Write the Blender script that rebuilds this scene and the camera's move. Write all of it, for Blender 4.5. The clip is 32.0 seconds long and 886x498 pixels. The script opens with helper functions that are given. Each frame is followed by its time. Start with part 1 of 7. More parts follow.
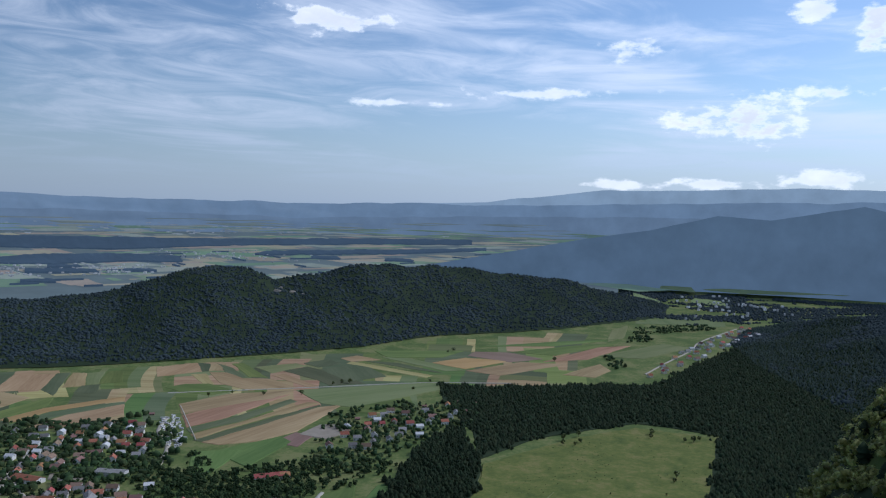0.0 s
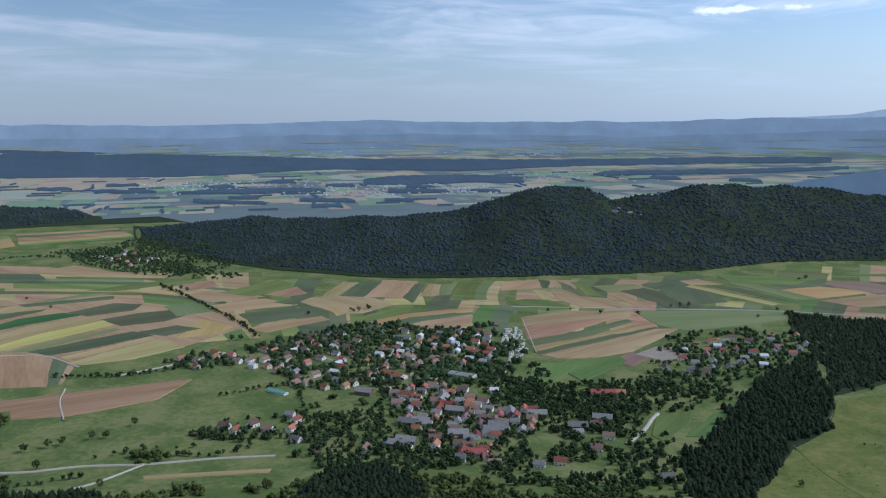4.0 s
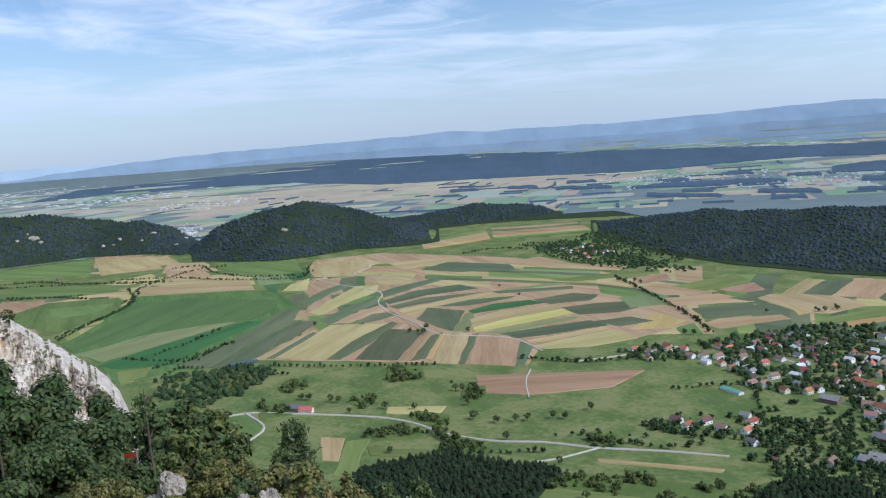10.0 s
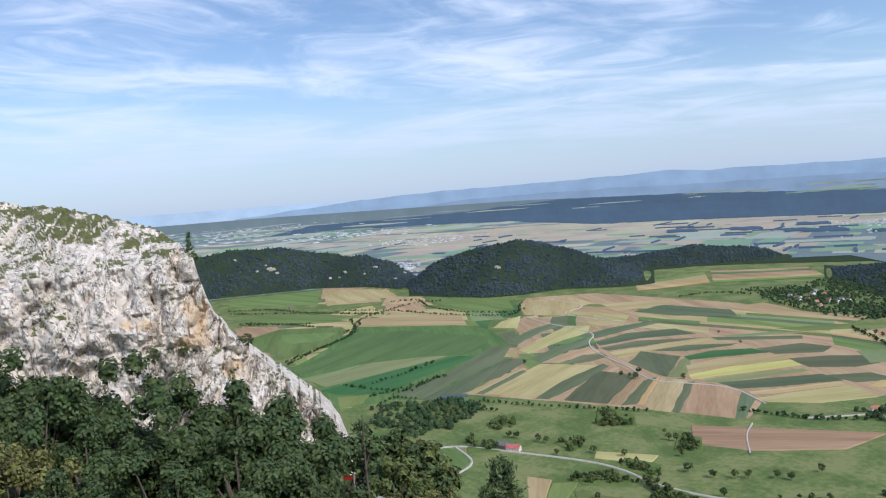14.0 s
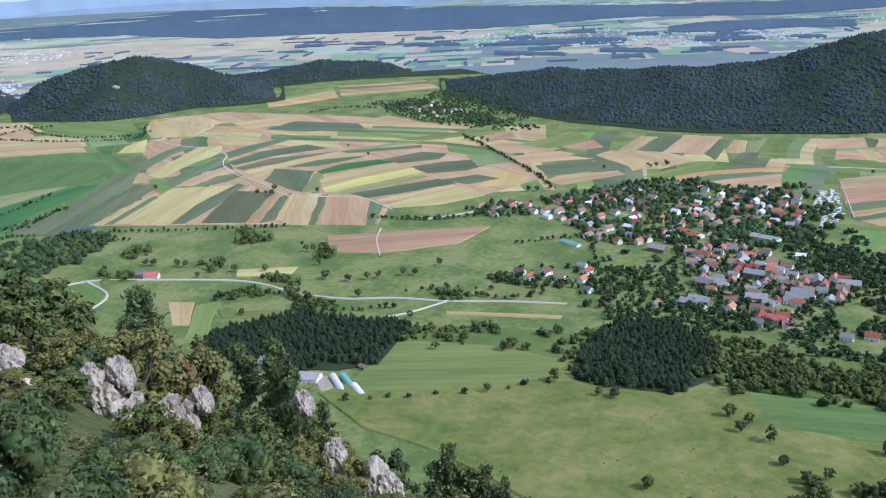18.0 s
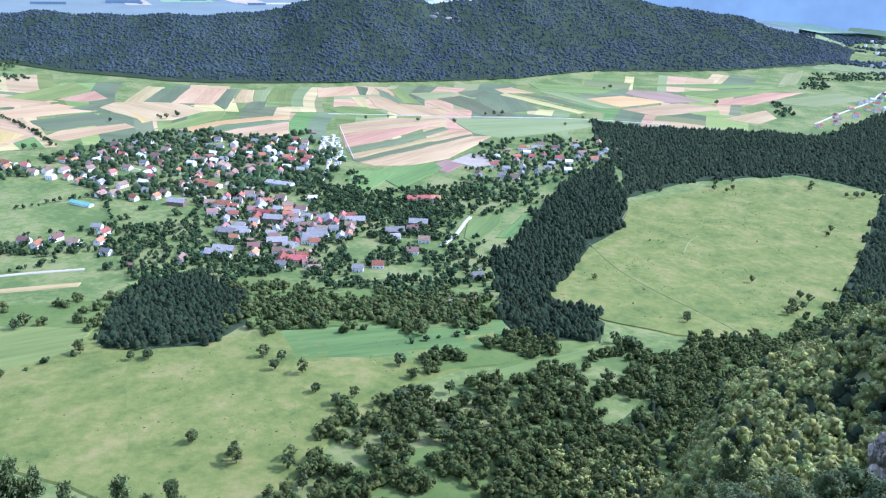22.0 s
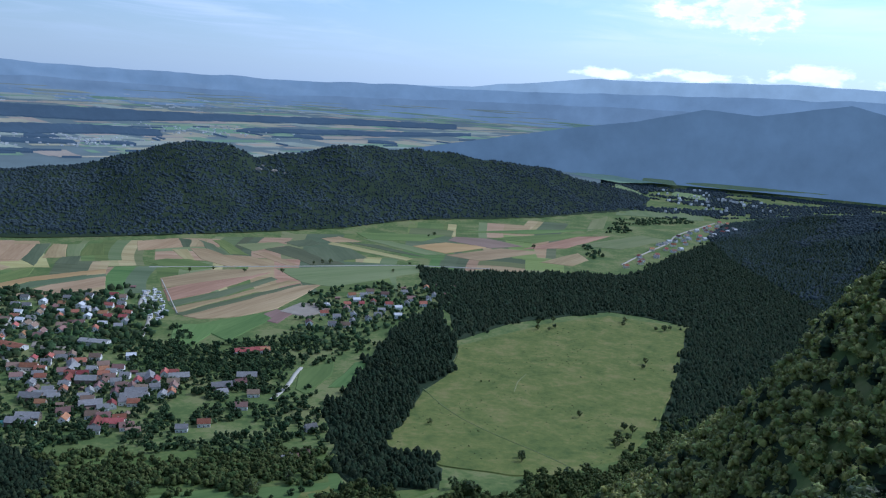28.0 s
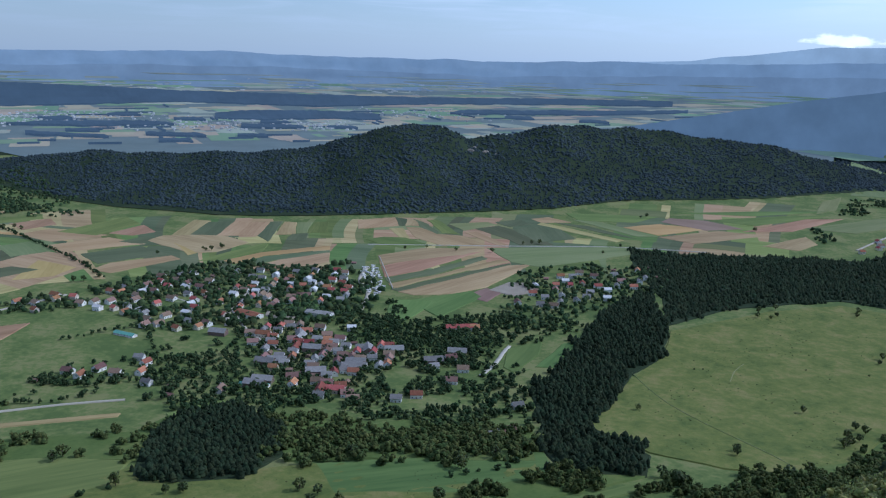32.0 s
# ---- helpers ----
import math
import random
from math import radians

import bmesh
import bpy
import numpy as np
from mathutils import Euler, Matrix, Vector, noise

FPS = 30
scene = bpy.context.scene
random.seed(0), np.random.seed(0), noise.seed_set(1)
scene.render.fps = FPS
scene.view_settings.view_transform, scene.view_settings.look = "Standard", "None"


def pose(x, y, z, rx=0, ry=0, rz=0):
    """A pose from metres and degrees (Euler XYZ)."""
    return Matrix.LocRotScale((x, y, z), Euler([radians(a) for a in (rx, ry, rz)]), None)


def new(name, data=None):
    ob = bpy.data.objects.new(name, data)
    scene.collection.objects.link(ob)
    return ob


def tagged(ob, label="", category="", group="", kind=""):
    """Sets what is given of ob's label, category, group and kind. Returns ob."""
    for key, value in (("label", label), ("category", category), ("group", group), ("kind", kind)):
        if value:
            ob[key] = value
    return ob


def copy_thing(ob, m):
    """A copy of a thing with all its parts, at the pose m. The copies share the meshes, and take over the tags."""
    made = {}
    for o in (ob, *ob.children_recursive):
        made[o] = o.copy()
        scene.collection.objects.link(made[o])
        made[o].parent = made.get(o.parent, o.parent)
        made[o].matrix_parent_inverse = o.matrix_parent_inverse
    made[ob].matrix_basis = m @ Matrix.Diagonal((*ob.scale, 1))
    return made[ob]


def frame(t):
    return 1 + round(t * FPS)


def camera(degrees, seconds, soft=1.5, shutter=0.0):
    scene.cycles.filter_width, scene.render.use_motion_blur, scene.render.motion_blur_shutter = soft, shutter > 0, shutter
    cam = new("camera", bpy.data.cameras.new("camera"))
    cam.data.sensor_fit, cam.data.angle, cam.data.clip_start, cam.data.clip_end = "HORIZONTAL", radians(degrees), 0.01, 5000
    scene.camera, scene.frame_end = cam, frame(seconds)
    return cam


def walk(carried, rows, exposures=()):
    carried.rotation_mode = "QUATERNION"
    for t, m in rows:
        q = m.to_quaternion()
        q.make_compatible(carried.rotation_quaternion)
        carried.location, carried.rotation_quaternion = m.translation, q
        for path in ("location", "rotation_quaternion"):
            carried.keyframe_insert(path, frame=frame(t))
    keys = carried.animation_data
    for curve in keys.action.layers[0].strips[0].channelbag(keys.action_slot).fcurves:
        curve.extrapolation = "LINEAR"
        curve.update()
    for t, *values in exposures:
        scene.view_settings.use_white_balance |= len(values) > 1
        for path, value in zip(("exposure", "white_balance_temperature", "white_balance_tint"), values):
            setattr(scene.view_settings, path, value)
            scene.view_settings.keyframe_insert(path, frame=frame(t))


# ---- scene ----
cam = camera(56.1, 32.0, soft=1.2)
EYE = 370.0  # height of the lookout over the valley floor
ARM = 0.4  # the camera is held out in front of somebody who turns on the spot
# seconds, yaw, pitch, roll
TURNS = [
    (0.0, -0.00, -3.07, 1.24),
    (0.5, 2.77, -3.49, 1.01),
    (1.0, 6.02, -4.82, 1.27),
    (1.5, 9.06, -6.59, 1.14),
    (2.0, 11.59, -7.67, 0.79),
    (2.5, 14.03, -8.30, 0.41),
    (3.0, 16.80, -8.60, 0.12),
    (3.5, 20.02, -8.69, -0.23),
    (4.0, 23.02, -8.68, -0.58),
    (4.5, 26.19, -8.57, -0.99),
    (6.5, 36.44, -9.43, -1.99),
    (7.0, 37.83, -9.45, -1.59),
    (7.5, 39.33, -9.24, -1.71),
    (8.0, 40.97, -9.03, -2.23),
    (8.5, 43.21, -8.74, -3.01),
    (9.0, 46.84, -8.38, -3.71),
    (9.5, 50.71, -8.00, -4.30),
    (10.0, 53.82, -7.72, -4.65),
    (10.5, 56.36, -7.45, -4.57),
    (11.0, 59.16, -7.51, -4.25),
    (11.5, 61.92, -7.43, -4.32),
    (12.0, 64.54, -6.80, -4.66),
    (12.5, 66.71, -6.00, -5.02),
    (13.0, 68.22, -4.78, -4.93),
    (13.5, 68.42, -3.06, -4.25),
    (15.5, 61.84, -11.51, -5.70),
    (16.0, 56.43, -12.66, -4.73),
    (16.5, 53.08, -13.40, -4.52),
    (17.0, 49.88, -14.48, -4.21),
    (17.5, 46.95, -15.99, -3.77),
    (18.0, 43.98, -18.06, -3.37),
    (18.5, 40.56, -20.45, -2.65),
    (19.0, 37.04, -22.25, -1.45),
    (19.5, 32.79, -23.48, 0.30),
    (20.0, 28.35, -24.15, 1.48),
    (20.5, 24.01, -24.20, 1.59),
    (21.0, 19.33, -23.58, 1.55),
    (21.5, 14.13, -22.60, 2.02),
    (22.0, 9.93, -21.66, 2.54),
    (22.5, 5.87, -20.65, 3.37),
    (23.0, 2.18, -19.74, 4.07),
    (23.5, -0.84, -18.84, 4.49),
    (24.0, -3.77, -17.78, 4.81),
    (24.5, -6.11, -16.40, 4.89),
    (25.0, -8.22, -14.67, 4.63),
    (25.5, -10.53, -13.01, 4.21),
    (27.5, -4.50, -11.00, 3.53),
    (28.0, -1.56, -10.95, 3.49),
    (28.5, 0.36, -10.82, 3.34),
    (29.0, 2.31, -11.07, 2.95),
    (29.5, 5.25, -11.69, 2.45),
    (30.0, 9.10, -12.46, 2.29),
    (30.5, 12.75, -13.18, 2.35),
    (31.0, 15.25, -12.91, 2.73),
    (31.5, 15.32, -11.98, 2.21),
    (32.0, 13.02, -12.89, 1.31),
]
WALK = [(t, Matrix.Translation((-ARM * math.sin(radians(yaw)), ARM * math.cos(radians(yaw)), EYE)) @ pose(0, 0, 0, 90, 0, yaw) @ pose(0, 0, 0, pitch, 0, 0) @ pose(0, 0, 0, 0, 0, roll)) for t, yaw, pitch, roll in TURNS]
MEADOW_EAST = [(-21, 781), (55, 1057), (69, 1159), (209, 1297), (328, 1374), (438, 1312), (336, 1038), (261, 872), (187, 749), (96, 729)]
MEADOW_NEAR = [(-454, 373), (-372, 536), (-210, 621), (-72, 660), (-146, 518), (-156, 439), (-162, 385), (-209, 346), (-362, 377)]
EXPOSURES = [(0, -0.86, 5650, 12), (1, -0.7, 5650, 12), (2, -0.54, 5700, 12), (4, -0.56, 5700, 12), (7, -0.38, 5700, 12), (9, -0.3, 5750, 12), (10, -0.06, 5800, 12), (13, -0.03, 6000, 14), (16, 0.1, 5700, 13), (17, 0.08, 5650, 13), (18, 0.36, 5600, 15), (19, 0.92, 5500, 18), (20, 1.22, 5300, 20), (21, 1.2, 5150, 20), (22, 1.14, 5100, 20), (23, 0.96, 5100, 19), (24, 0.56, 5050, 17), (25, 0.12, 5000, 14), (25.5, -0.3, 5000, 13), (28, -0.46, 5150, 12), (30, -0.5, 5200, 12), (31, -0.2, 5250, 12), (32, -0.53, 5250, 12)]
walk(cam, WALK, EXPOSURES)

# ---- sky and sun ----
SUN_AZ, SUN_EL = -68.0, 42.0  # degrees to the left of north, and over the horizon
to_sun = Vector((-math.sin(radians(SUN_AZ)) * math.cos(radians(SUN_EL)), math.cos(radians(SUN_AZ)) * math.cos(radians(SUN_EL)), math.sin(radians(SUN_EL))))
sun = new("sun", bpy.data.lights.new("sun", "SUN"))
sun.data.energy, sun.data.angle, sun.data.color = 3.1, radians(0.55), (1.0, 0.955, 0.895)
sun.matrix_world = Matrix.Translation((0, 0, 900)) @ to_sun.to_track_quat("Z", "Y").to_matrix().to_4x4()

world = bpy.data.worlds.new("sky")
scene.world = world
world.use_nodes = True


class Net:
    """Short calls for shader nodes."""

    def __init__(self, tree):
        self.tree = tree
        tree.nodes.clear()

    def node(self, kind, **settings):
        n = self.tree.nodes.new(kind)
        for key, value in settings.items():
            if key == "operation":
                n.operation = value
            elif key == "use_clamp":
                n.use_clamp = value
            elif key == "data_type":
                n.data_type = value
            elif key == "blend_type":
                n.blend_type = value
            elif key == "interpolation_type":
                n.interpolation_type = value
            elif key == "sky_type":
                n.sky_type = value
            elif key == "sun_disc":
                n.sun_disc = value
        return n

    def link(self, a, b):
        self.tree.links.new(a, b)

    def put(self, value, socket):
        if isinstance(value, bpy.types.NodeSocket):
            self.link(value, socket)
        else:
            socket.default_value = value

    def math(self, op, a, b=0.0, c=None, clamp=False):
        n = self.node("ShaderNodeMath", operation=op, use_clamp=clamp)
        self.put(a, n.inputs[0])
        self.put(b, n.inputs[1])
        if c is not None:
            self.put(c, n.inputs[2])
        return n.outputs[0]

    def mix(self, f, a, b, blend="MIX"):
        n = self.node("ShaderNodeMix", data_type="RGBA", blend_type=blend)
        self.put(f, n.inputs[0])
        self.put(a, n.inputs[6])
        self.put(b, n.inputs[7])
        return n.outputs[2]

    def noise(self, vec, scale, detail=4, rough=0.55, distort=0.0):
        n = self.node("ShaderNodeTexNoise")
        n.inputs["Scale"].default_value, n.inputs["Detail"].default_value = scale, detail
        n.inputs["Roughness"].default_value, n.inputs["Distortion"].default_value = rough, distort
        if vec is not None:
            self.link(vec, n.inputs["Vector"])
        return n.outputs["Fac"]

    def ramp(self, f, *stops):
        n = self.node("ShaderNodeValToRGB")
        el = n.color_ramp.elements
        while len(el) < len(stops):
            el.new(0.5)
        for e, (p, c) in zip(el, stops):
            e.position, e.color = p, (*c, 1) if len(c) == 3 else c
        self.link(f, n.inputs[0])
        return n.outputs[0]

    def step(self, v, lo, hi):
        n = self.node("ShaderNodeMapRange", interpolation_type="SMOOTHSTEP")
        self.put(v, n.inputs[0])
        n.inputs[1].default_value, n.inputs[2].default_value = lo, hi
        return n.outputs[0]


def build_sky():
    net = Net(world.node_tree)
    sky = net.node("ShaderNodeTexSky", sky_type="NISHITA", sun_disc=False)
    sky.sun_elevation, sky.sun_rotation = radians(SUN_EL), radians(-SUN_AZ)
    sky.altitude, sky.air_density, sky.dust_density, sky.ozone_density = 900, 1.0, 1.0, 2.0
    co = net.node("ShaderNodeTexCoord").outputs["Generated"]
    sep = net.node("ShaderNodeSeparateXYZ")
    net.link(co, sep.inputs[0])
    x, y, z = sep.outputs
    az = net.math("MULTIPLY", net.math("ARCTAN2", net.math("MULTIPLY", x, -1), y), 57.2958)
    el = net.math("MULTIPLY", net.math("ARCSINE", z), 57.2958)
    # cirrus: long level streaks, crowding towards the horizon
    flat = net.node("ShaderNodeCombineXYZ")
    rise = net.math("LOGARITHM", net.math("ADD", net.math("MAXIMUM", el, 0.0), 3.5), 2.718)
    slope = net.math("ADD", net.math("MULTIPLY", rise, 3.6), net.math("MULTIPLY", az, -0.012))
    net.link(net.math("MULTIPLY", az, 0.055), flat.inputs[0])
    net.link(slope, flat.inputs[1])
    broad = net.noise(flat.outputs[0], 0.75, 3, 0.5, 0.8)
    fine = net.noise(flat.outputs[0], 2.0, 10, 0.62, 1.2)
    veil = net.math("ADD", net.math("MULTIPLY", broad, 0.58), net.math("MULTIPLY", fine, 0.42))
    veil = net.math("MULTIPLY", net.step(veil, 0.42, 0.66), 0.82)
    veil = net.math("MULTIPLY", veil, net.step(el, 0.3, 4.0))
    # single clouds: middle (azimuth, elevation), half width, half height, softness
    cell = net.node("ShaderNodeCombineXYZ")
    net.link(net.math("MULTIPLY", az, 0.25), cell.inputs[0])
    net.link(net.math("MULTIPLY", el, 0.5), cell.inputs[1])
    puff = net.math("SUBTRACT", net.noise(cell.outputs[0], 1.15, 8, 0.6), 0.5)
    total = None
    for ca, ce, wa, we, amp in CLOUDS:
        dx = net.math("DIVIDE", net.math("SUBTRACT", az, ca), wa)
        dy = net.math("DIVIDE", net.math("SUBTRACT", el, ce), we)
        d = net.math("SQRT", net.math("ADD", net.math("MULTIPLY", dx, dx), net.math("MULTIPLY", dy, dy)))
        d = net.math("ADD", net.math("SUBTRACT", 1.0, d), net.math("MULTIPLY", puff, 4.2))
        d = net.math("MULTIPLY", net.step(d, 0.15, 0.8), amp)
        total = d if total is None else net.math("MAXIMUM", total, d)
    shade = net.mix(net.step(net.math("SUBTRACT", puff, total), -1.1, -0.35), (11.0, 11.4, 12.0, 1), (17.0, 17.0, 16.8, 1))
    glow = net.mix(veil, sky.outputs[0], (7.0, 7.6, 8.6, 1))
    # pale air near the horizon
    glow = net.mix(net.math("MULTIPLY", net.math("SUBTRACT", 1.0, net.step(el, -1.0, 9.0)), 0.8), glow, (3.9, 4.9, 6.15, 1))
    # thin cloud scatters more light the nearer it lies to the sun
    beam = net.math("ADD", net.math("ADD", net.math("MULTIPLY", x, to_sun.x), net.math("MULTIPLY", y, to_sun.y)), net.math("MULTIPLY", z, to_sun.z))
    beam = net.math("ADD", 1.0, net.math("MULTIPLY", net.step(beam, -0.4, 0.9), 0.75))
    glow = net.mix(1.0, glow, beam, "MULTIPLY")
    glow = net.mix(total, glow, shade)
    bg = net.node("ShaderNodeBackground")
    bg.inputs[1].default_value = 0.125
    net.link(glow, bg.inputs[0])
    out = net.node("ShaderNodeOutputWorld")
    net.link(bg.outputs[0], out.inputs[0])


CLOUDS = [(7.0, 12.1, 5.2, 0.95, 1.0), (-19.7, 5.7, 4.6, 1.9, 1.0), (-12.6, 10.2, 2.8, 0.9, 0.7), (-27.0, 11.3, 1.6, 2.6, 1.0), (-23.8, 12.4, 1.5, 0.7, 0.8), (-25.2, 7.4, 2.6, 0.6, 0.8), (-11.2, 1.6, 3.6, 0.45, 0.7), (-18.2, 1.75, 3.6, 0.5, 0.8), (-25.0, 2.0, 3.8, 0.75, 0.8), (-31.0, 2.2, 3.5, 0.5, 0.6), (-7.0, 7.6, 8.0, 0.5, 0.75), (3.5, 6.8, 4.0, 0.35, 0.6)]
build_sky()


# ---- materials ----
def surface(name, colors, scale=0.05, fine=1.0, rough=0.9, bump=0.3, vary=None, spread=0.35, stretch=1.0, dist=0.4, tight=0.2, hue=0.06):
    """Diffuse surface: colours mixed by a broad and a fine noise in metres. vary: 'island' or 'object' shifts brightness piece by piece."""
    m = bpy.data.materials.new(name)
    m.use_nodes = True
    net = Net(m.node_tree)
    co = net.node("ShaderNodeTexCoord").outputs["Object"]
    if stretch != 1.0:
        rows = net.node("ShaderNodeMapping")
        rows.inputs["Scale"].default_value = (stretch, 1, 1)
        net.link(co, rows.inputs["Vector"])
        co = rows.outputs[0]
    n1 = net.noise(co, scale, 4, 0.6, 0.3)
    n2 = net.noise(co, fine, 5, 0.65)
    f = net.math("ADD", net.math("MULTIPLY", n1, 0.6), net.math("MULTIPLY", n2, 0.4))
    k = len(colors)
    col = net.ramp(f, *[(0.5 + tight * (2 * i / max(1, k - 1) - 1), c) for i, c in enumerate(colors)])
    if vary:
        rnd = net.node("ShaderNodeNewGeometry").outputs["Random Per Island"] if vary == "island" else net.node("ShaderNodeObjectInfo").outputs["Random"]
        v = net.math("ADD", net.math("MULTIPLY", rnd, 2 * spread), 1 - spread)
        hsv = net.node("ShaderNodeHueSaturation")
        net.link(col, hsv.inputs["Color"])
        net.link(v, hsv.inputs["Value"])
        net.link(net.math("ADD", net.math("MULTIPLY", net.math("FRACT", net.math("MULTIPLY", rnd, 7.31)), hue), 0.5 - hue / 2), hsv.inputs["Hue"])
        col = hsv.outputs[0]
    b = net.node("ShaderNodeBsdfPrincipled")
    b.inputs["Roughness"].default_value = rough
    b.inputs["Specular IOR Level"].default_value = 0.25 if rough < 0.85 else 0.06
    net.link(col, b.inputs["Base Color"])
    if bump:
        bm = net.node("ShaderNodeBump")
        bm.inputs["Strength"].default_value, bm.inputs["Distance"].default_value = bump, dist
        net.link(n2, bm.inputs["Height"])
        net.link(bm.outputs[0], b.inputs["Normal"])
    out = net.node("ShaderNodeOutputMaterial")
    net.link(b.outputs[0], out.inputs[0])
    return m


GRASS = surface("grass", [(0.088, 0.126, 0.040), (0.128, 0.162, 0.052), (0.185, 0.192, 0.076)], 0.014, 0.12, tight=0.07)
MEADOW = surface("dry_meadow", [(0.080, 0.112, 0.031), (0.136, 0.156, 0.043), (0.212, 0.192, 0.072)], 0.025, 0.12, dist=1.0, bump=0.7, tight=0.15)


def crop(name, low, high, spread=0.12):
    """Field cover with streaks along the rows (x of each field)."""
    mid = tuple((a + b) / 2 for a, b in zip(low, high))
    return surface(name, [low, mid, high], 0.02, 0.16, vary="object", spread=spread, stretch=0.08, tight=0.1)


CROP = {
    "t": crop("stubble", (0.275, 0.202, 0.098), (0.41, 0.318, 0.165)),
    "T": crop("ploughed_soil", (0.265, 0.178, 0.090), (0.39, 0.278, 0.150)),
    "B": crop("dark_soil", (0.19, 0.125, 0.096), (0.26, 0.175, 0.136)),
    "s": crop("pale_stubble", (0.32, 0.245, 0.108), (0.44, 0.352, 0.170)),
    "y": crop("ripe_grain", (0.33, 0.255, 0.09), (0.44, 0.345, 0.135)),
    "g": crop("root_crop", (0.095, 0.115, 0.057), (0.145, 0.16, 0.085)),
    "d": crop("dark_crop", (0.078, 0.098, 0.051), (0.12, 0.135, 0.072)),
    "o": crop("brown_green_crop", (0.115, 0.13, 0.055), (0.16, 0.17, 0.072)),
    "G": crop("deep_green_crop", (0.050, 0.105, 0.036), (0.078, 0.142, 0.048)),
    "e": crop("mown_grass", (0.092, 0.136, 0.042), (0.154, 0.202, 0.064)),
    "l": crop("light_grass", (0.130, 0.185, 0.054), (0.190, 0.240, 0.080)),
    "L": crop("yellow_green_grass", (0.148, 0.178, 0.071), (0.205, 0.222, 0.102)),
    "m": MEADOW,
    "v": surface("pale_yard_gravel", [(0.24, 0.20, 0.15), (0.29, 0.25, 0.195), (0.34, 0.30, 0.24)], 0.05, 0.5),
    "w": surface("murky_pond_water", [(0.20, 0.18, 0.11), (0.25, 0.22, 0.14)], 0.02, 0.1, rough=0.08, bump=0.0),
    "W": surface("green_pond_water", [(0.03, 0.05, 0.04), (0.045, 0.065, 0.05)], 0.02, 0.1, rough=0.35, bump=0.0),
    "u": surface("rough_wood_grass", [(0.065, 0.10, 0.028), (0.10, 0.14, 0.04), (0.15, 0.17, 0.055)], 0.02, 0.2),
    # near-black green: the shade below the crowns is put into this colour
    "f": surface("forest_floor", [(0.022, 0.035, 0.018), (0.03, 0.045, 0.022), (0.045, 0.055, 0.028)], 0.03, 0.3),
}
CROP_WORDS = {"u": "rough shaded grass between the trees", "v": "pale gravel yard in the village", "w": "small murky brown pond in the meadow", "W": "blue-green pond behind a hedge", "t": "tan harvested stubble field strip", "T": "bare reddish-brown ploughed field", "B": "dark brown freshly ploughed field", "s": "pale straw-coloured stubble strip", "y": "ripe yellow grain strip on the valley floor", "g": "green root-crop strip on the valley floor", "d": "dark green crop strip between stubble strips", "o": "brownish green crop strip", "G": "deep green crop field", "e": "fresh green mown grass field", "l": "light green grass strip on the valley floor", "L": "yellowish green grass strip", "f": "ground under the trees with their shade in its dark colour", "m": "rough dry meadow with yellowish patches"}
GRAVEL = surface("pale_gravel", [(0.36, 0.33, 0.265), (0.44, 0.41, 0.335), (0.50, 0.465, 0.39)], 0.1, 1.0)
ASPHALT = surface("worn_asphalt", [(0.34, 0.305, 0.235), (0.41, 0.37, 0.295), (0.46, 0.42, 0.34)], 0.1, 1.0)
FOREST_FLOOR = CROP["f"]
PINE = surface("pine_needles", [(0.017, 0.028, 0.015), (0.023, 0.035, 0.018), (0.033, 0.046, 0.021)], 0.09, 0.6, tight=0.13, vary="island", spread=0.28, bump=0.8, dist=0.6)
LEAF = surface("broad_leaves", [(0.033, 0.048, 0.017), (0.059, 0.077, 0.024), (0.100, 0.117, 0.038)], 0.10, 0.7, tight=0.12, vary="island", spread=0.3, bump=0.8, dist=0.6)
# woods across the valley: blue haze is mixed into their base colours
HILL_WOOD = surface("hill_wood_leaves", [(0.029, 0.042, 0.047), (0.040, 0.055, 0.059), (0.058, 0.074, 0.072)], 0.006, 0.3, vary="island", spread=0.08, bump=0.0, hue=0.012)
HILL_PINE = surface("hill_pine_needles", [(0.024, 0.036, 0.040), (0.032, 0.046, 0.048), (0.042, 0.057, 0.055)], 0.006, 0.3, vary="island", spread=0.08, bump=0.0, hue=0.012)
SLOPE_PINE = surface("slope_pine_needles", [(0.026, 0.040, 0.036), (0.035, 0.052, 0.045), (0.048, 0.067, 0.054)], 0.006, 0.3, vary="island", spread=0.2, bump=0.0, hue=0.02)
GARDEN = surface("garden_leaves", [(0.021, 0.038, 0.016), (0.034, 0.055, 0.022), (0.059, 0.085, 0.036)], 0.08, 0.7, tight=0.12, vary="island", spread=0.3, bump=0.8, dist=0.6)
BARK = surface("bark", [(0.09, 0.07, 0.05), (0.14, 0.11, 0.085)], 0.5, 6.0)

# ---- the lie of the land ----
def smooth(v):
    v = np.clip(v, 0, 1)
    return v * v * (3 - 2 * v)


def ramp1(x, xs, ys):
    return np.interp(x, xs, ys)


def floor_height(r):
    """Valley floor over distance: a low apron at the foot of the wall, and the plain rising in the bowl of distance."""
    near = 45 * smooth((1000 - r) / 600)
    s = np.clip((r - 3000) / 1700, 0, 0.99995)
    true = 3000 - 1700 * np.log(1 - s)
    far = EYE - EYE * r / np.maximum(true, 1)
    return np.where(r < 3000, near, far)


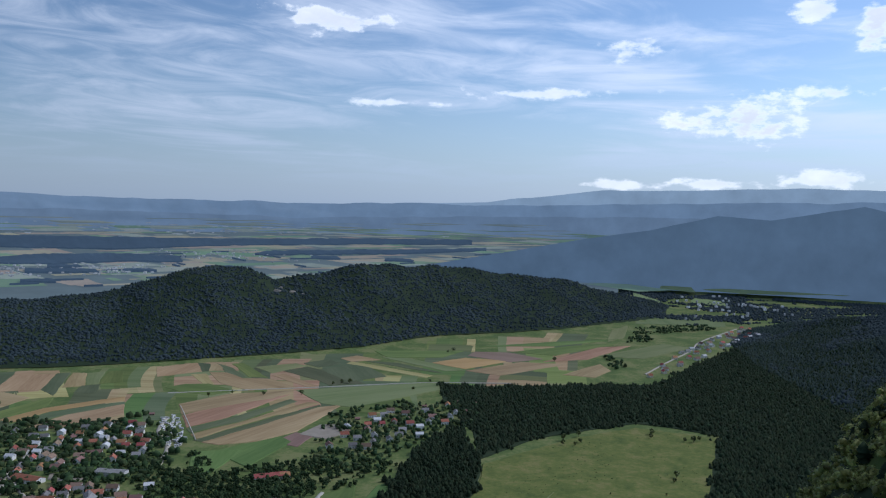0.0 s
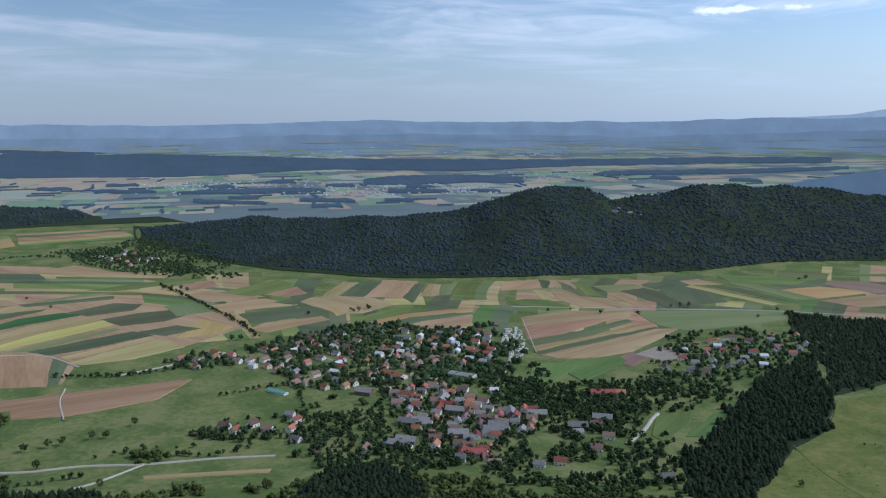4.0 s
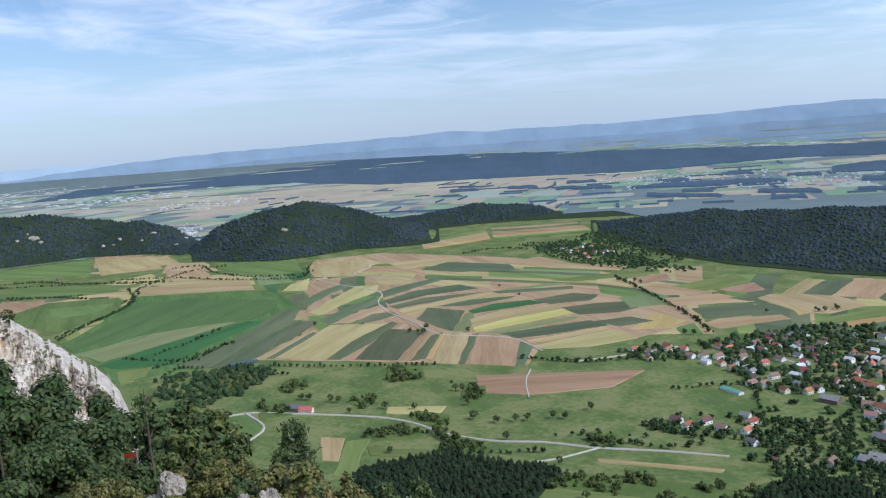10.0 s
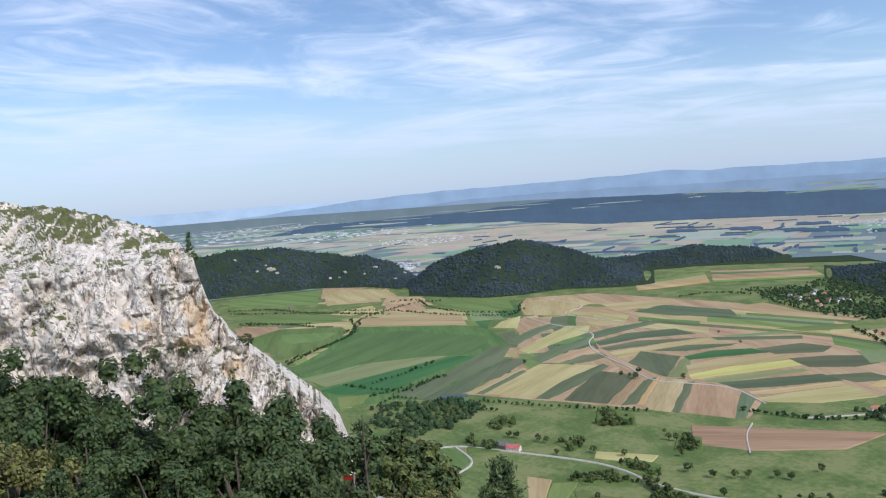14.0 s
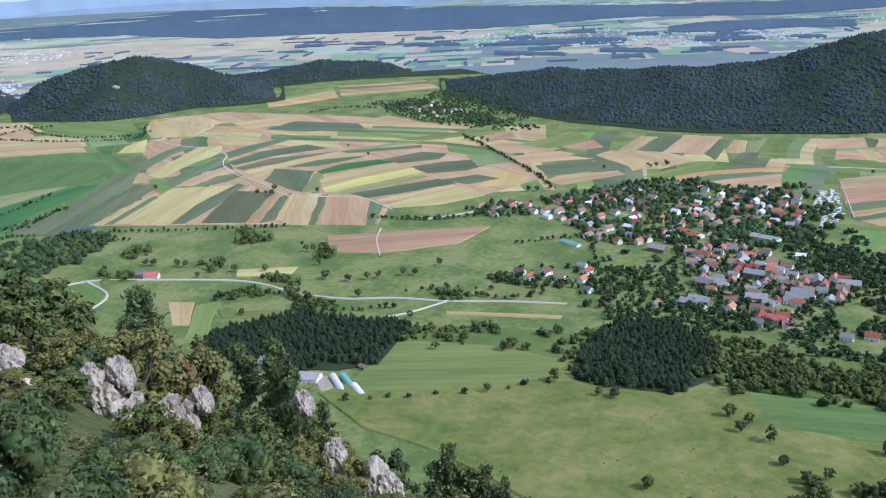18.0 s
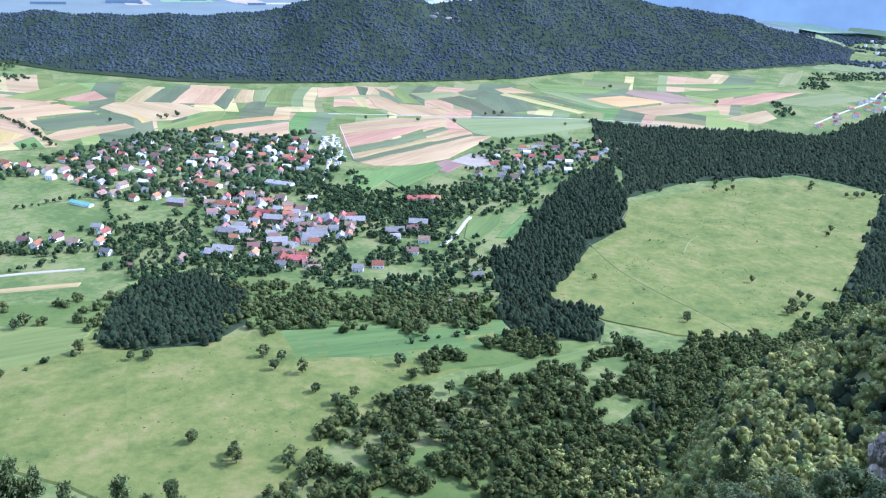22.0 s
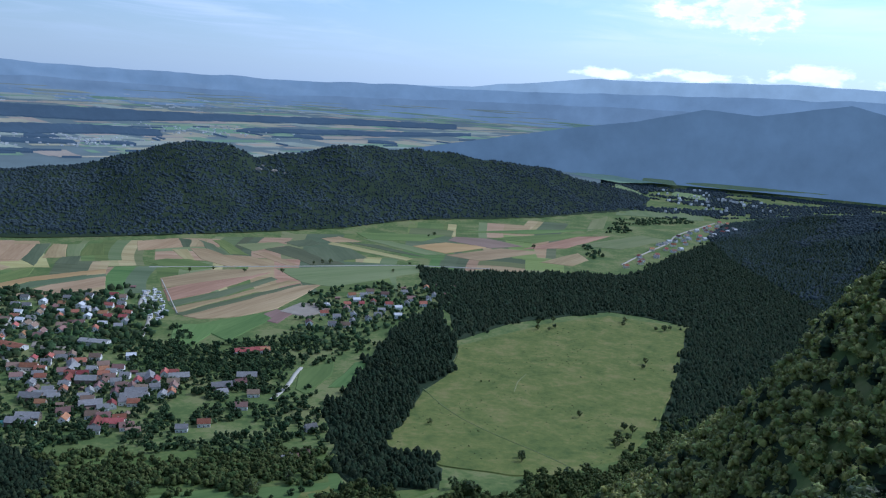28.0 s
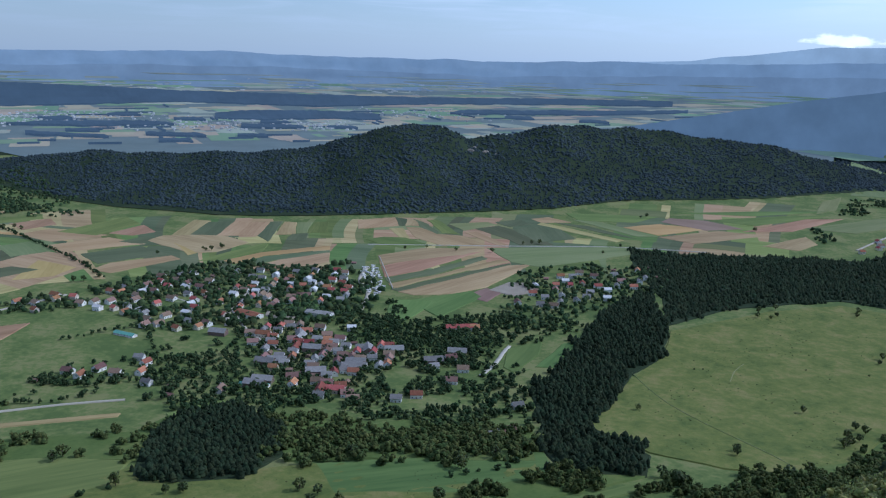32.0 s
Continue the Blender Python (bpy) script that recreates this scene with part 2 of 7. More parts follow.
# hills: azimuths, foot distance, depth to the crest, crest elevation
LONG_RIDGE = ((-17, -15.3, -13.4, -8.4, -4.5, 0.5, 5.4, 9, 11.4, 13.1, 15.4, 17.7, 21.2, 25.5, 28.6, 34.8, 38, 40.3, 43, 44.6), (3050, 2950, 2780, 2500, 2380, 2280, 2090, 2030, 2000, 1980, 1960, 1945, 1935, 1940, 1970, 2120, 2270, 2450, 2760, 3100), (200, 260, 330, 520, 600, 600, 600, 600, 600, 600, 600, 600, 600, 600, 600, 600, 560, 480, 330, 160), (-7.0, -6.45, -6.0, -5.0, -4.7, -4.35, -4.35, -5.0, -5.45, -4.8, -4.38, -4.85, -6.0, -6.35, -6.45, -6.3, -6.4, -6.5, -6.7, -7.1))
SADDLE_HILL = ((33, 36.2, 39.6, 41.6, 45, 48.5, 51.4, 54.1, 56.8, 59, 62), (3300, 3300, 3300, 3310, 3330, 3340, 3340, 3300, 3260, 3240, 3240), (380,) * 11, (-7.0, -6.5, -6.15, -5.8, -5.4, -4.8, -4.62, -5.0, -5.25, -5.7, -6.4))
MIDDLE_HILL = ((53, 55, 56.8, 59.8, 61.3, 62.9, 65.2, 67.6, 69.3, 70.3, 72), (2960, 2880, 2860, 2880, 2840, 2790, 2780, 2860, 2960, 3020, 3100), (330, 350, 380, 400, 400, 400, 400, 380, 340, 300, 280), (-7.0, -6.3, -5.45, -4.45, -4.05, -3.83, -3.97, -4.43, -5.2, -5.8, -6.8))
WEST_HILL = ((68.5, 70.1, 71.5, 73.4, 76.7, 80, 82.5, 84.6, 92), (3200, 3220, 3260, 3380, 3480, 3480, 3480, 3500, 3500), (320,) * 9, (-6.4, -5.65, -4.68, -3.75, -3.25, -2.62, -2.5, -2.75, -2.8))
# the wooded slope that comes down into the side valley
SIDE_SLOPE = ((-62, -50, -40, -36, -34.5, -31.8, -29.6, -27, -24.5, -22.7, -20.9, -18), (1300, 1300, 1350, 1400, 1420, 1480, 1550, 1650, 1800, 1950, 2100, 2300), (900, 900, 900, 900, 900, 900, 900, 900, 850, 800, 750, 700), (-1.8, -2.2, -3.2, -3.7, -4.2, -5.35, -6.1, -6.6, -7.0, -7.35, -7.7, -8.4))
RIDGES = [LONG_RIDGE, SADDLE_HILL, MIDDLE_HILL, WEST_HILL, SIDE_SLOPE]
# flank of the wall below the lookout: azimuth, distance of its edge, elevation of that edge, hollow before it
FLANK_AZ = (-180, -120, -75, -60, -45, -37.5, -33.4, -30, -27.2, -25.4, -23.6, -20.2, -17.9, -12.4, -4, 20, 28, 35, 41, 49, 54, 60, 66, 73, 78, 85, 95, 115, 180)
FLANK_R = (200, 250, 420, 440, 450, 450, 430, 425, 420, 420, 420, 420, 415, 400, 320, 300, 120, 105, 100, 100, 100, 100, 100, 95, 90, 80, 70, 60, 200)
FLANK_EL = (2, 6, 8, 6, 5.0, -2.6, -7.0, -10.0, -13.2, -16.6, -18.9, -21.9, -24.0, -28.5, -47, -49, -41.5, -39.5, -38, -35, -32.5, -29.5, -26, -22, -20, -17, -14, -4, 2)
FLANK_DIP = (0, 10, 60, 80, 90, 90, 85, 82, 80, 76, 70, 60, 50, 30, 0, 0, 0, 0, 0, 0, 0, 0, 0, 0, 0, 0, 0, 0, 0)


def land(x, y):
    """Height of the ground."""
    x, y = np.asarray(x, float), np.asarray(y, float)
    az, r = np.degrees(np.arctan2(-x, y)), np.hypot(x, y)
    z = floor_height(r)
    wave = 6 * np.sin(x * 0.011 + 1.3) * np.sin(y * 0.009 + x * 0.004) + 3 * np.sin(x * 0.031 + y * 0.023)
    for azs, foot, depth, crest in RIDGES:
        rb, depth = ramp1(az, azs, foot), ramp1(az, azs, depth)
        top = EYE + (rb + depth) * np.tan(np.radians(ramp1(az, azs, crest)))
        inside = smooth((az - azs[0]) / 1.6) * smooth((azs[-1] - az) / 1.6)
        u = (r - rb) / depth
        shape = np.where(u < 1, np.clip(u, 0, 1) ** 0.85 * (0.72 + 0.28 * smooth(u)), 1 - smooth((u - 1) / 0.4))
        rise = np.maximum(top - floor_height(rb + depth), 0) * shape * inside
        z = np.maximum(z, floor_height(np.minimum(r, rb + depth)) * (rise > 0) + rise + wave * np.clip(rise / 60, 0, 1))
    rs, es, dip = ramp1(az, FLANK_AZ, FLANK_R), ramp1(az, FLANK_AZ, FLANK_EL), ramp1(az, FLANK_AZ, FLANK_DIP)
    fall = -rs * np.tan(np.radians(es)) - 8
    u = np.maximum(r - 2, 0) / (rs - 2)
    near = EYE - 1.7 - 6.3 * smooth((r - 2.5) / 7) - fall * np.minimum(u, 1) - dip * np.sin(np.pi * np.clip(u, 0, 1)) ** 2
    near = near + 1.2 * np.sin(x * 0.21 + y * 0.13) * np.clip((r - 10) / 40, 0, 1) + 0.12 * wave * np.clip((r - 40) / 200, 0, 1)
    near = near - 1.25 * np.maximum(r - rs, 0)
    return np.maximum(z, near) - 14 * smooth((r - 3500) / 250)


def mesh_object(name, verts, faces, mat, smooth_shade=False, parent=None):
    me = bpy.data.meshes.new(name)
    me.from_pydata(verts if isinstance(verts, list) else verts.tolist(), [], faces if isinstance(faces, list) else faces.tolist())
    me.materials.append(mat)
    if smooth_shade:
        me.polygons.foreach_set("use_smooth", [True] * len(me.polygons))
    me.update()
    ob = new(name, me)
    if parent:
        ob.parent = parent
    return ob


def build_ground():
    fine = np.arange(-62, 112.1, 0.8)
    az = np.radians(np.concatenate([fine, np.arange(116, 296, 4.0)]))
    rr = np.concatenate([[0.02, 1.0], np.geomspace(2.5, 480, 110), np.linspace(490, 1800, 40), np.linspace(1830, 4660, 120), [4676]])
    A, R = np.meshgrid(az, rr, indexing="ij")
    x, y = -np.sin(A) * R, np.cos(A) * R
    z = land(x, y)
    # under the woods of the hills the bare ground lies below the forest floor
    z = z - 5 * smooth((z - floor_height(R) - 6) / 10) * (R > 1250)
    v = np.stack([x, y, z], -1).reshape(-1, 3)
    na, nr = len(az), len(rr)
    i, j = np.meshgrid(np.arange(na), np.arange(nr - 1), indexing="ij")
    a, b = i * nr + j, ((i + 1) % na) * nr + j
    f = np.stack([a, a + 1, b + 1, b], -1).reshape(-1, 4)
    ob = mesh_object("ground", v, f, GRASS, True)
    return tagged(ob, "green valley floor with wooded hills all round", "ground", kind="structure")


ground = build_ground()


# ---- fields, meadows, lanes ----
def drape(name, grid, lift, mat, label, category, tuck=False):
    """A quad grid of (x, y) laid on the land; tuck: its two long edges run into the ground."""
    n, m = len(grid), len(grid[0])
    xy = np.array(grid, float).reshape(-1, 2)
    z = land(xy[:, 0], xy[:, 1]) + lift
    if tuck:
        z.reshape(n, m)[:, [0, -1]] -= lift + 0.25
    v = np.column_stack([xy, z])
    f = [(i * m + j, (i + 1) * m + j, (i + 1) * m + j + 1, i * m + j + 1) for i in range(n - 1) for j in range(m - 1)]
    a, b, c = v[f[0][0]], v[f[0][1]], v[f[0][2]]
    if np.cross(b - a, c - a)[2] < 0:
        f = [q[::-1] for q in f]
    ob = mesh_object(name, v, f, mat, True)
    return tagged(ob, label, category, kind="structure")


LIFT = [0.25]


def field_block(c, code):
    """Strips that run from the edge c0-c1 to the edge c3-c2, side by side; code: crop letter and share of the width."""
    c = [Vector(p) for p in c]
    strips = [(s[0], float(s[1:])) for s in code.split()]
    total = sum(w for _, w in strips)
    LIFT[0] += 0.004
    at = 0.0
    for crop, w in strips:
        u0, u1 = at / total, (at + w) / total
        at += w
        long = (c[0].lerp(c[1], u0) - c[3].lerp(c[2], u0)).length
        cuts = max(1, round(long / 260))
        marks = [0.0] + sorted((k + random.uniform(-0.3, 0.3)) / cuts for k in range(1, cuts)) + [1.0]
        for s0, s1 in zip(marks, marks[1:]):
            kind = crop if random.random() < 0.62 else random.choice("ttssgdel")
            strip(c, u0, u1, s0, s1, kind)


def strip(c, u0, u1, s0, s1, crop):
    grid = []
    for k in range(13):
        s = s0 + (s1 - s0) * k / 12
        row = []
        for q in (0, 0.5, 1):
            u = u0 + (u1 - u0) * q
            p = c[0].lerp(c[1], u).lerp(c[3].lerp(c[2], u), s)
            side = (c[1] - c[0]).normalized()
            p = p + side * 9 * math.sin(s * math.pi) + side * noise.noise((p.x * 0.006, p.y * 0.006, 3)) * 5
            row.append((p.x, p.y))
        grid.append(row)
    drape("field", grid, LIFT[0], CROP[crop], CROP_WORDS[crop], "field")


def ring_points(pts, step):
    out = []
    for a, b in zip(pts, pts[1:] + pts[:1]):
        a, b = Vector(a), Vector(b)
        n = max(1, int((b - a).length / step))
        for k in range(n):
            p = a.lerp(b, k / n)
            out.append((p.x + 3 * noise.noise((p.x * 0.02, p.y * 0.02, 0)), p.y + 3 * noise.noise((p.x * 0.02, p.y * 0.02, 9))))
    return out


def field_patch(pts, crop):
    """One field of free outline."""
    LIFT[0] += 0.004
    bm = bmesh.new()
    loop = [bm.verts.new((x, y, 0)) for x, y in ring_points(pts, 14)]
    face = bm.faces.new(loop)
    bmesh.ops.triangulate(bm, faces=[face])
    for _ in range(4):
        long = [e for e in bm.edges if e.calc_length() > 32]
        if long:
            bmesh.ops.subdivide_edges(bm, edges=long, cuts=1)
            bmesh.ops.triangulate(bm, faces=[f for f in bm.faces if len(f.verts) > 3])
    heights = land([v.co.x for v in bm.verts], [v.co.y for v in bm.verts])
    for v, h in zip(bm.verts, heights.tolist()):
        v.co.z = h + LIFT[0]
    bmesh.ops.recalc_face_normals(bm, faces=bm.faces)
    if sum(f.normal.z for f in bm.faces) < 0:
        bmesh.ops.reverse_faces(bm, faces=bm.faces)
    # the rim runs down into the ground
    rim = bmesh.ops.extrude_edge_only(bm, edges=[e for e in bm.edges if e.is_boundary])["geom"]
    low = set()
    for v in rim:
        if isinstance(v, bmesh.types.BMVert):
            top = next(e.other_vert(v) for e in v.link_edges if abs(e.other_vert(v).co.z - v.co.z) < 1e-5 and e.other_vert(v).co.xy == v.co.xy)
            mid = Vector((0, 0, 0))
            inner = [e.other_vert(top) for e in top.link_edges if e.other_vert(top) is not v]
            for q in inner:
                mid += q.co / len(inner)
            out = (top.co - mid).to_2d()
            if out.length > 1e-3:
                v.co.xy += out.normalized() * 2.2
            low.add(v)
    for v in low:
        v.co.z -= LIFT[0] + 0.5
    for e in bm.edges:
        if e.verts[0] not in low and e.verts[1] not in low and any(low.intersection(f.verts) for f in e.link_faces):
            e.smooth = False
    p = np.array(pts, float)
    way = np.linalg.svd(p - p.mean(0))[2][0]
    place = Matrix.Translation((*p.mean(0), 0)) @ Matrix.Rotation(math.atan2(way[1], way[0]), 4, "Z")
    bmesh.ops.transform(bm, matrix=place.inverted(), verts=bm.verts)
    names = {"m": "meadow", "f": "forest_floor", "u": "wood_glade", "v": "gravel_yard", "w": "pond", "W": "pond"}
    me = bpy.data.meshes.new(names.get(crop, "field"))
    bm.to_mesh(me)
    bm.free()
    me.materials.append(CROP[crop])
    me.polygons.foreach_set("use_smooth", [True] * len(me.polygons))
    ob = new(me.name, me)
    ob.matrix_world = place
    tagged(ob, CROP_WORDS[crop], names.get(crop, "field").split("_")[-1], kind="structure")


def fill_strips(lo, hi, step, rows, crops, seed):
    """Narrow strips in blocks between two azimuths: rows of (nearest, farthest) distances; 0 stands for the foot of the ridge."""
    rng = random.Random(seed)
    a = lo
    while a < hi:
        b = a + step * rng.uniform(0.7, 1.3)
        foot = float(min(np.interp((a, b), RIDGES[0][0], RIDGES[0][1]))) - 14
        for r0, r1 in rows:
            r1 = r1 or foot
            cut = rng.uniform(0.42, 0.58)
            for q0, q1 in ((r0, r0 + (r1 - r0) * cut - 3), (r0 + (r1 - r0) * cut + 3, r1)):
                s = rng.uniform(-0.45, 0.45) * step
                k = rng.uniform(-0.25, 0.25) * step
                p = [(-r * math.sin(radians(t)), r * math.cos(radians(t))) for t, r in ((a + s, q0), (b + s, q0), (b + s + k, q1), (a + s + k, q1))]
                if rng.random() < 0.4:
                    p = p[1:] + p[:1]
                field_block(p, " ".join(rng.choice(crops) + str(rng.choice((1, 1, 2, 2, 3))) for _ in range(rng.randint(3, 5))))
        a = b


def bend(pts, step):
    """Points along a smooth line through pts."""
    p = [Vector(q) for q in pts]
    p = [p[0] * 2 - p[1]] + p + [p[-1] * 2 - p[-2]]
    out = []
    for i in range(1, len(p) - 2):
        n = max(2, int((p[i + 1] - p[i]).length / step))
        for k in range(n):
            t = k / n
            out.append(0.5 * ((2 * p[i]) + (p[i + 1] - p[i - 1]) * t + (2 * p[i - 1] - 5 * p[i] + 4 * p[i + 1] - p[i + 2]) * t * t + (3 * p[i] - p[i - 1] - 3 * p[i + 1] + p[i + 2]) * t ** 3))
    return out + [p[-2]]


ROAD_WORDS = {"farm_lane": "pale gravel farm lane winding between the strips", "country_road": "pale worn asphalt road through green fields", "village_street": "pale asphalt street between the village houses", "field_track": "narrow gravel track along a field", "meadow_track": "trodden pale track across the dry meadow", "valley_road": "thin pale road along the strips"}


def road_strip(name, pts, width, mat):
    line = bend(pts, 12)
    grid = []
    for i, p in enumerate(line):
        d = (line[min(i + 1, len(line) - 1)] - line[max(i - 1, 0)]).normalized()
        n = Vector((-d.y, d.x)) * width * 0.31
        grid.append([tuple(p + n * k) for k in (-1.25, -0.95, 0, 0.95, 1.25)])
    LIFT[0] += 0.004
    drape(name, [list(r) for r in grid], 0.25 + LIFT[0], mat, ROAD_WORDS[name], "road", True)


# ---- trees ----
def crown_points(kind, detail, rng):
    """Unit tree crown (radius about 0.5, height 1) as vertices and triangles."""
    bm = bmesh.new()
    if kind == "pine":
        sides = 6 if detail == 0 else 7
        tiers = [(0.15, 0.72, 0.5), (0.5, 1.0, 0.42)] if detail == 0 else [(0.15, 0.5, 0.5), (0.36, 0.72, 0.5), (0.56, 0.9, 0.42), (0.74, 1.0, 0.3)]
        for lo, hi, rad in tiers:
            ring = []
            for k in range(sides):
                a = 2 * math.pi * (k + rng.uniform(-0.3, 0.3)) / sides
                q = rad * rng.uniform(0.7, 1.15)
                ring.append(bm.verts.new((q * math.cos(a), q * math.sin(a), lo + rng.uniform(-0.05, 0.05))))
            tip = bm.verts.new((rng.uniform(-0.05, 0.05), rng.uniform(-0.05, 0.05), hi))
            for k in range(sides):
                bm.faces.new((ring[k], ring[(k + 1) % sides], tip))
    elif detail == 0:
        bmesh.ops.create_icosphere(bm, subdivisions=1, radius=0.5)
        off = Vector((rng.uniform(0, 50), rng.uniform(0, 50), rng.uniform(0, 50)))
        for v in bm.verts:
            v.co *= 1 + 0.8 * noise.noise(v.co * 3.1 + off)
            v.co.z = v.co.z * 0.95 + 0.52
        bm.normal_update()
        bmesh.ops.delete(bm, geom=[f for f in bm.faces if f.normal.z < -0.4], context="FACES")
    else:
        # boughs stand out of the crown as lumps, closed by many small sprays of leaves
        off = Vector((rng.uniform(0, 50), rng.uniform(0, 50), rng.uniform(0, 50)))
        lumps = []
        for k in range((0, 7, 9, 11, 12)[detail]):
            d = Vector((rng.gauss(0, 1), rng.gauss(0, 1), rng.gauss(0.35, 0.8))).normalized()
            q = d * (0.30 * (1 + 0.6 * noise.noise(d * 1.6 + off)))
            lumps.append((Vector((q.x, q.y, q.z * 1.1 + 0.50)), rng.uniform(0.14, 0.24)))
        lumps.append((Vector((0, 0, 0.42)), 0.24))
        core = (1.0, 0.98, 0.86, 0.78, 0.78)[detail]
        for c, rad in lumps:
            for v in bmesh.ops.create_icosphere(bm, subdivisions=0, radius=rad * core)["verts"]:
                v.co *= 1 + 0.6 * noise.noise(v.co * 7 + off + c * 9)
                v.co += c
        bm.normal_update()
        bmesh.ops.delete(bm, geom=[f for f in bm.faces if f.normal.z < -0.45], context="FACES")
        reach = (0.1, 0.115, 0.092, 0.053, 0.038)[detail]
        for _ in range((0, 26, 125, 800, 1500)[detail]):
            c, rad = rng.choice(lumps)
            d = Vector((rng.gauss(0, 1), rng.gauss(0, 1), rng.gauss(0.3, 1))).normalized()
            c = c + d * rad * (rng.uniform(0.85, 1.12) if rng.random() < 0.8 else rng.uniform(1.1, 1.4))
            u = d.orthogonal().normalized()
            u.rotate(Matrix.Rotation(rng.uniform(0, 6.28), 3, d))
            n = (d + Vector((rng.gauss(0, 0.4), rng.gauss(0, 0.4), rng.gauss(0.15, 0.4)))).normalized()
            w = n.cross(u).normalized()
            u = w.cross(n)
            s = reach * rng.uniform(0.6, 1.2)
            bm.faces.new([bm.verts.new(c + u * s * i + w * s * j) for i, j in ((1.1, 0), (-0.6, 0.7), (-0.5, -0.7))])
    v = np.array([q.co[:] for q in bm.verts])
    bm.verts.index_update()
    f = np.array([[q.index for q in face.verts] for face in bm.faces])
    bm.free()
    return v, f


rng0 = random.Random(5)
CROWNS = {(kind, detail): [crown_points(kind, detail, rng0) for _ in range(6)] for kind in ("pine", "leaf") for detail in (0, 1, 2, 3, 4)}


def scatter(name, xy, kind, detail, size, mat, label, seed, sink=0.05):
    """Many tree crowns joined into one object. size: (lowest, highest) height."""
    rng = np.random.default_rng(seed)
    vs, fs, base = [], [], 0
    z = land(xy[:, 0], xy[:, 1])
    for (x, y), g in zip(xy, z):
        shape = "leaf" if kind == "pine" and rng.random() < 0.14 else kind
        v, f = CROWNS[shape, detail][rng.integers(6)]
        h = rng.uniform(*size)
        w = h * (rng.uniform(0.52, 0.8) if kind == "pine" else rng.uniform(0.9, 1.25) if name == "hill_wood" else rng.uniform(0.8, 1.2))
        a = rng.uniform(0, 6.283)
        c, s = math.cos(a) * w, math.sin(a) * w
        q = np.empty_like(v)
        q[:, 0], q[:, 1] = x + v[:, 0] * c - v[:, 1] * s, y + v[:, 0] * s + v[:, 1] * c
        q[:, 2] = g + (v[:, 2] - sink) * h
        vs.append(q)
        fs.append(f + base)
        base += len(v)
    ob = mesh_object(name, np.concatenate(vs), np.concatenate(fs), mat, True)
    return tagged(ob, label, "trees", kind="stuff")


def inside(xy, poly):
    x, y = xy[:, 0], xy[:, 1]
    hit = np.zeros(len(xy), bool)
    p = list(poly)
    for (x0, y0), (x1, y1) in zip(p, p[1:] + p[:1]):
        cross = ((y0 > y) != (y1 > y)) & (x < (x1 - x0) * (y - y0) / ((y1 - y0) or 1e-9) + x0)
        hit ^= cross
    return hit


def spread_points(poly, step, seed, ragged=0.0):
    rng = np.random.default_rng(seed)
    p = np.array(poly, float)
    lo, hi = p.min(0), p.max(0)
    gx, gy = np.meshgrid(np.arange(lo[0], hi[0], step), np.arange(lo[1], hi[1], step))
    xy = np.stack([gx.ravel(), gy.ravel()], -1) + rng.uniform(-0.55, 0.55, (gx.size, 2)) * step
    if ragged:
        # an outline that juts and recedes
        test = np.array([(x + ragged * noise.noise((x * 0.03, y * 0.03, 1)) + 0.5 * ragged * noise.noise((x * 0.09, y * 0.09, 3)), y + ragged * noise.noise((x * 0.03, y * 0.03, 5)) + 0.5 * ragged * noise.noise((x * 0.09, y * 0.09, 7))) for x, y in xy])
        return xy[inside(test, poly)]
    return xy[inside(xy, poly)]


def forest_floor(poly):
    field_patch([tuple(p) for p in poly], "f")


def wood(poly, kind, step, seed):
    xy = spread_points(poly, step, seed, 22.0)
    if kind == "leaf" and len(xy):
        xy = xy[[noise.noise((x * 0.022, y * 0.022, 2.5)) + 0.4 * noise.noise((x * 0.07, y * 0.07, 8)) > -0.30 for x, y in xy]]
    if not len(xy):
        return
    dist = np.hypot(*np.array(poly, float).mean(0))
    detail = (2 if kind == "leaf" else 1) if dist < 680 else 1 if dist < 1250 else 0
    size = (8, 13) if kind == "pine" else (5, 12)
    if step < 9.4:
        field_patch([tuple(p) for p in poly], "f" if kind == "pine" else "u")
    if step > 11 and kind == "leaf":
        size = (5, 10)
    if kind == "leaf" and dist < 720:
        size = (8, 14)
    label = "dense dark pine wood" if kind == "pine" else "loose broadleaf trees and bushes"
    scatter("pine_wood" if kind == "pine" else "broadleaf_wood", xy, kind, detail, size, PINE if kind == "pine" else GARDEN if step >= 9.8 else LEAF, label, seed, 0.3 if kind == "pine" and detail == 0 else 0.12)


def hedge(pts, step, seed):
    rng = random.Random(seed)
    xy = np.array([(p.x + rng.uniform(-3, 3), p.y + rng.uniform(-3, 3)) for p in bend(pts, step)])
    scatter("field_hedge", xy, "leaf", 1, (4, 9), GARDEN, "row of bushes and small trees along a field edge", seed)


# narrow strips under the long ridge and in the green corner of the valley
fill_strips(-10, 36, 4.0, [(1450, 0)], "tTsggdeeeLLLloe", 31)
# the patchwork of strips on the valley floor
field_patch([(-1370, 585), (-1579, 772), (-1864, 937), (-2149, 1036), (-2439, 1262), (-2345, 1461), (-1822, 1594), (-1231, 1509), (-919, 1238), (-937, 1069), (-1022, 931), (-966, 853), (-1236, 678)], "t")
field_block([(-1713, 1187), (-2028, 1411), (-1481, 1582), (-1262, 1344)], "t2 g1 t1 s2 d1 L1 t1 o1")
field_block([(-1249, 1331), (-1436, 1512), (-1154, 1518), (-1039, 1307)], "s1 t2 d1 y1 t1 e1 s1 g1")
field_block([(-2104, 1067), (-2226, 1328), (-2028, 1411), (-1763, 1174)], "t2 s1 e1 T1 d1 t1")
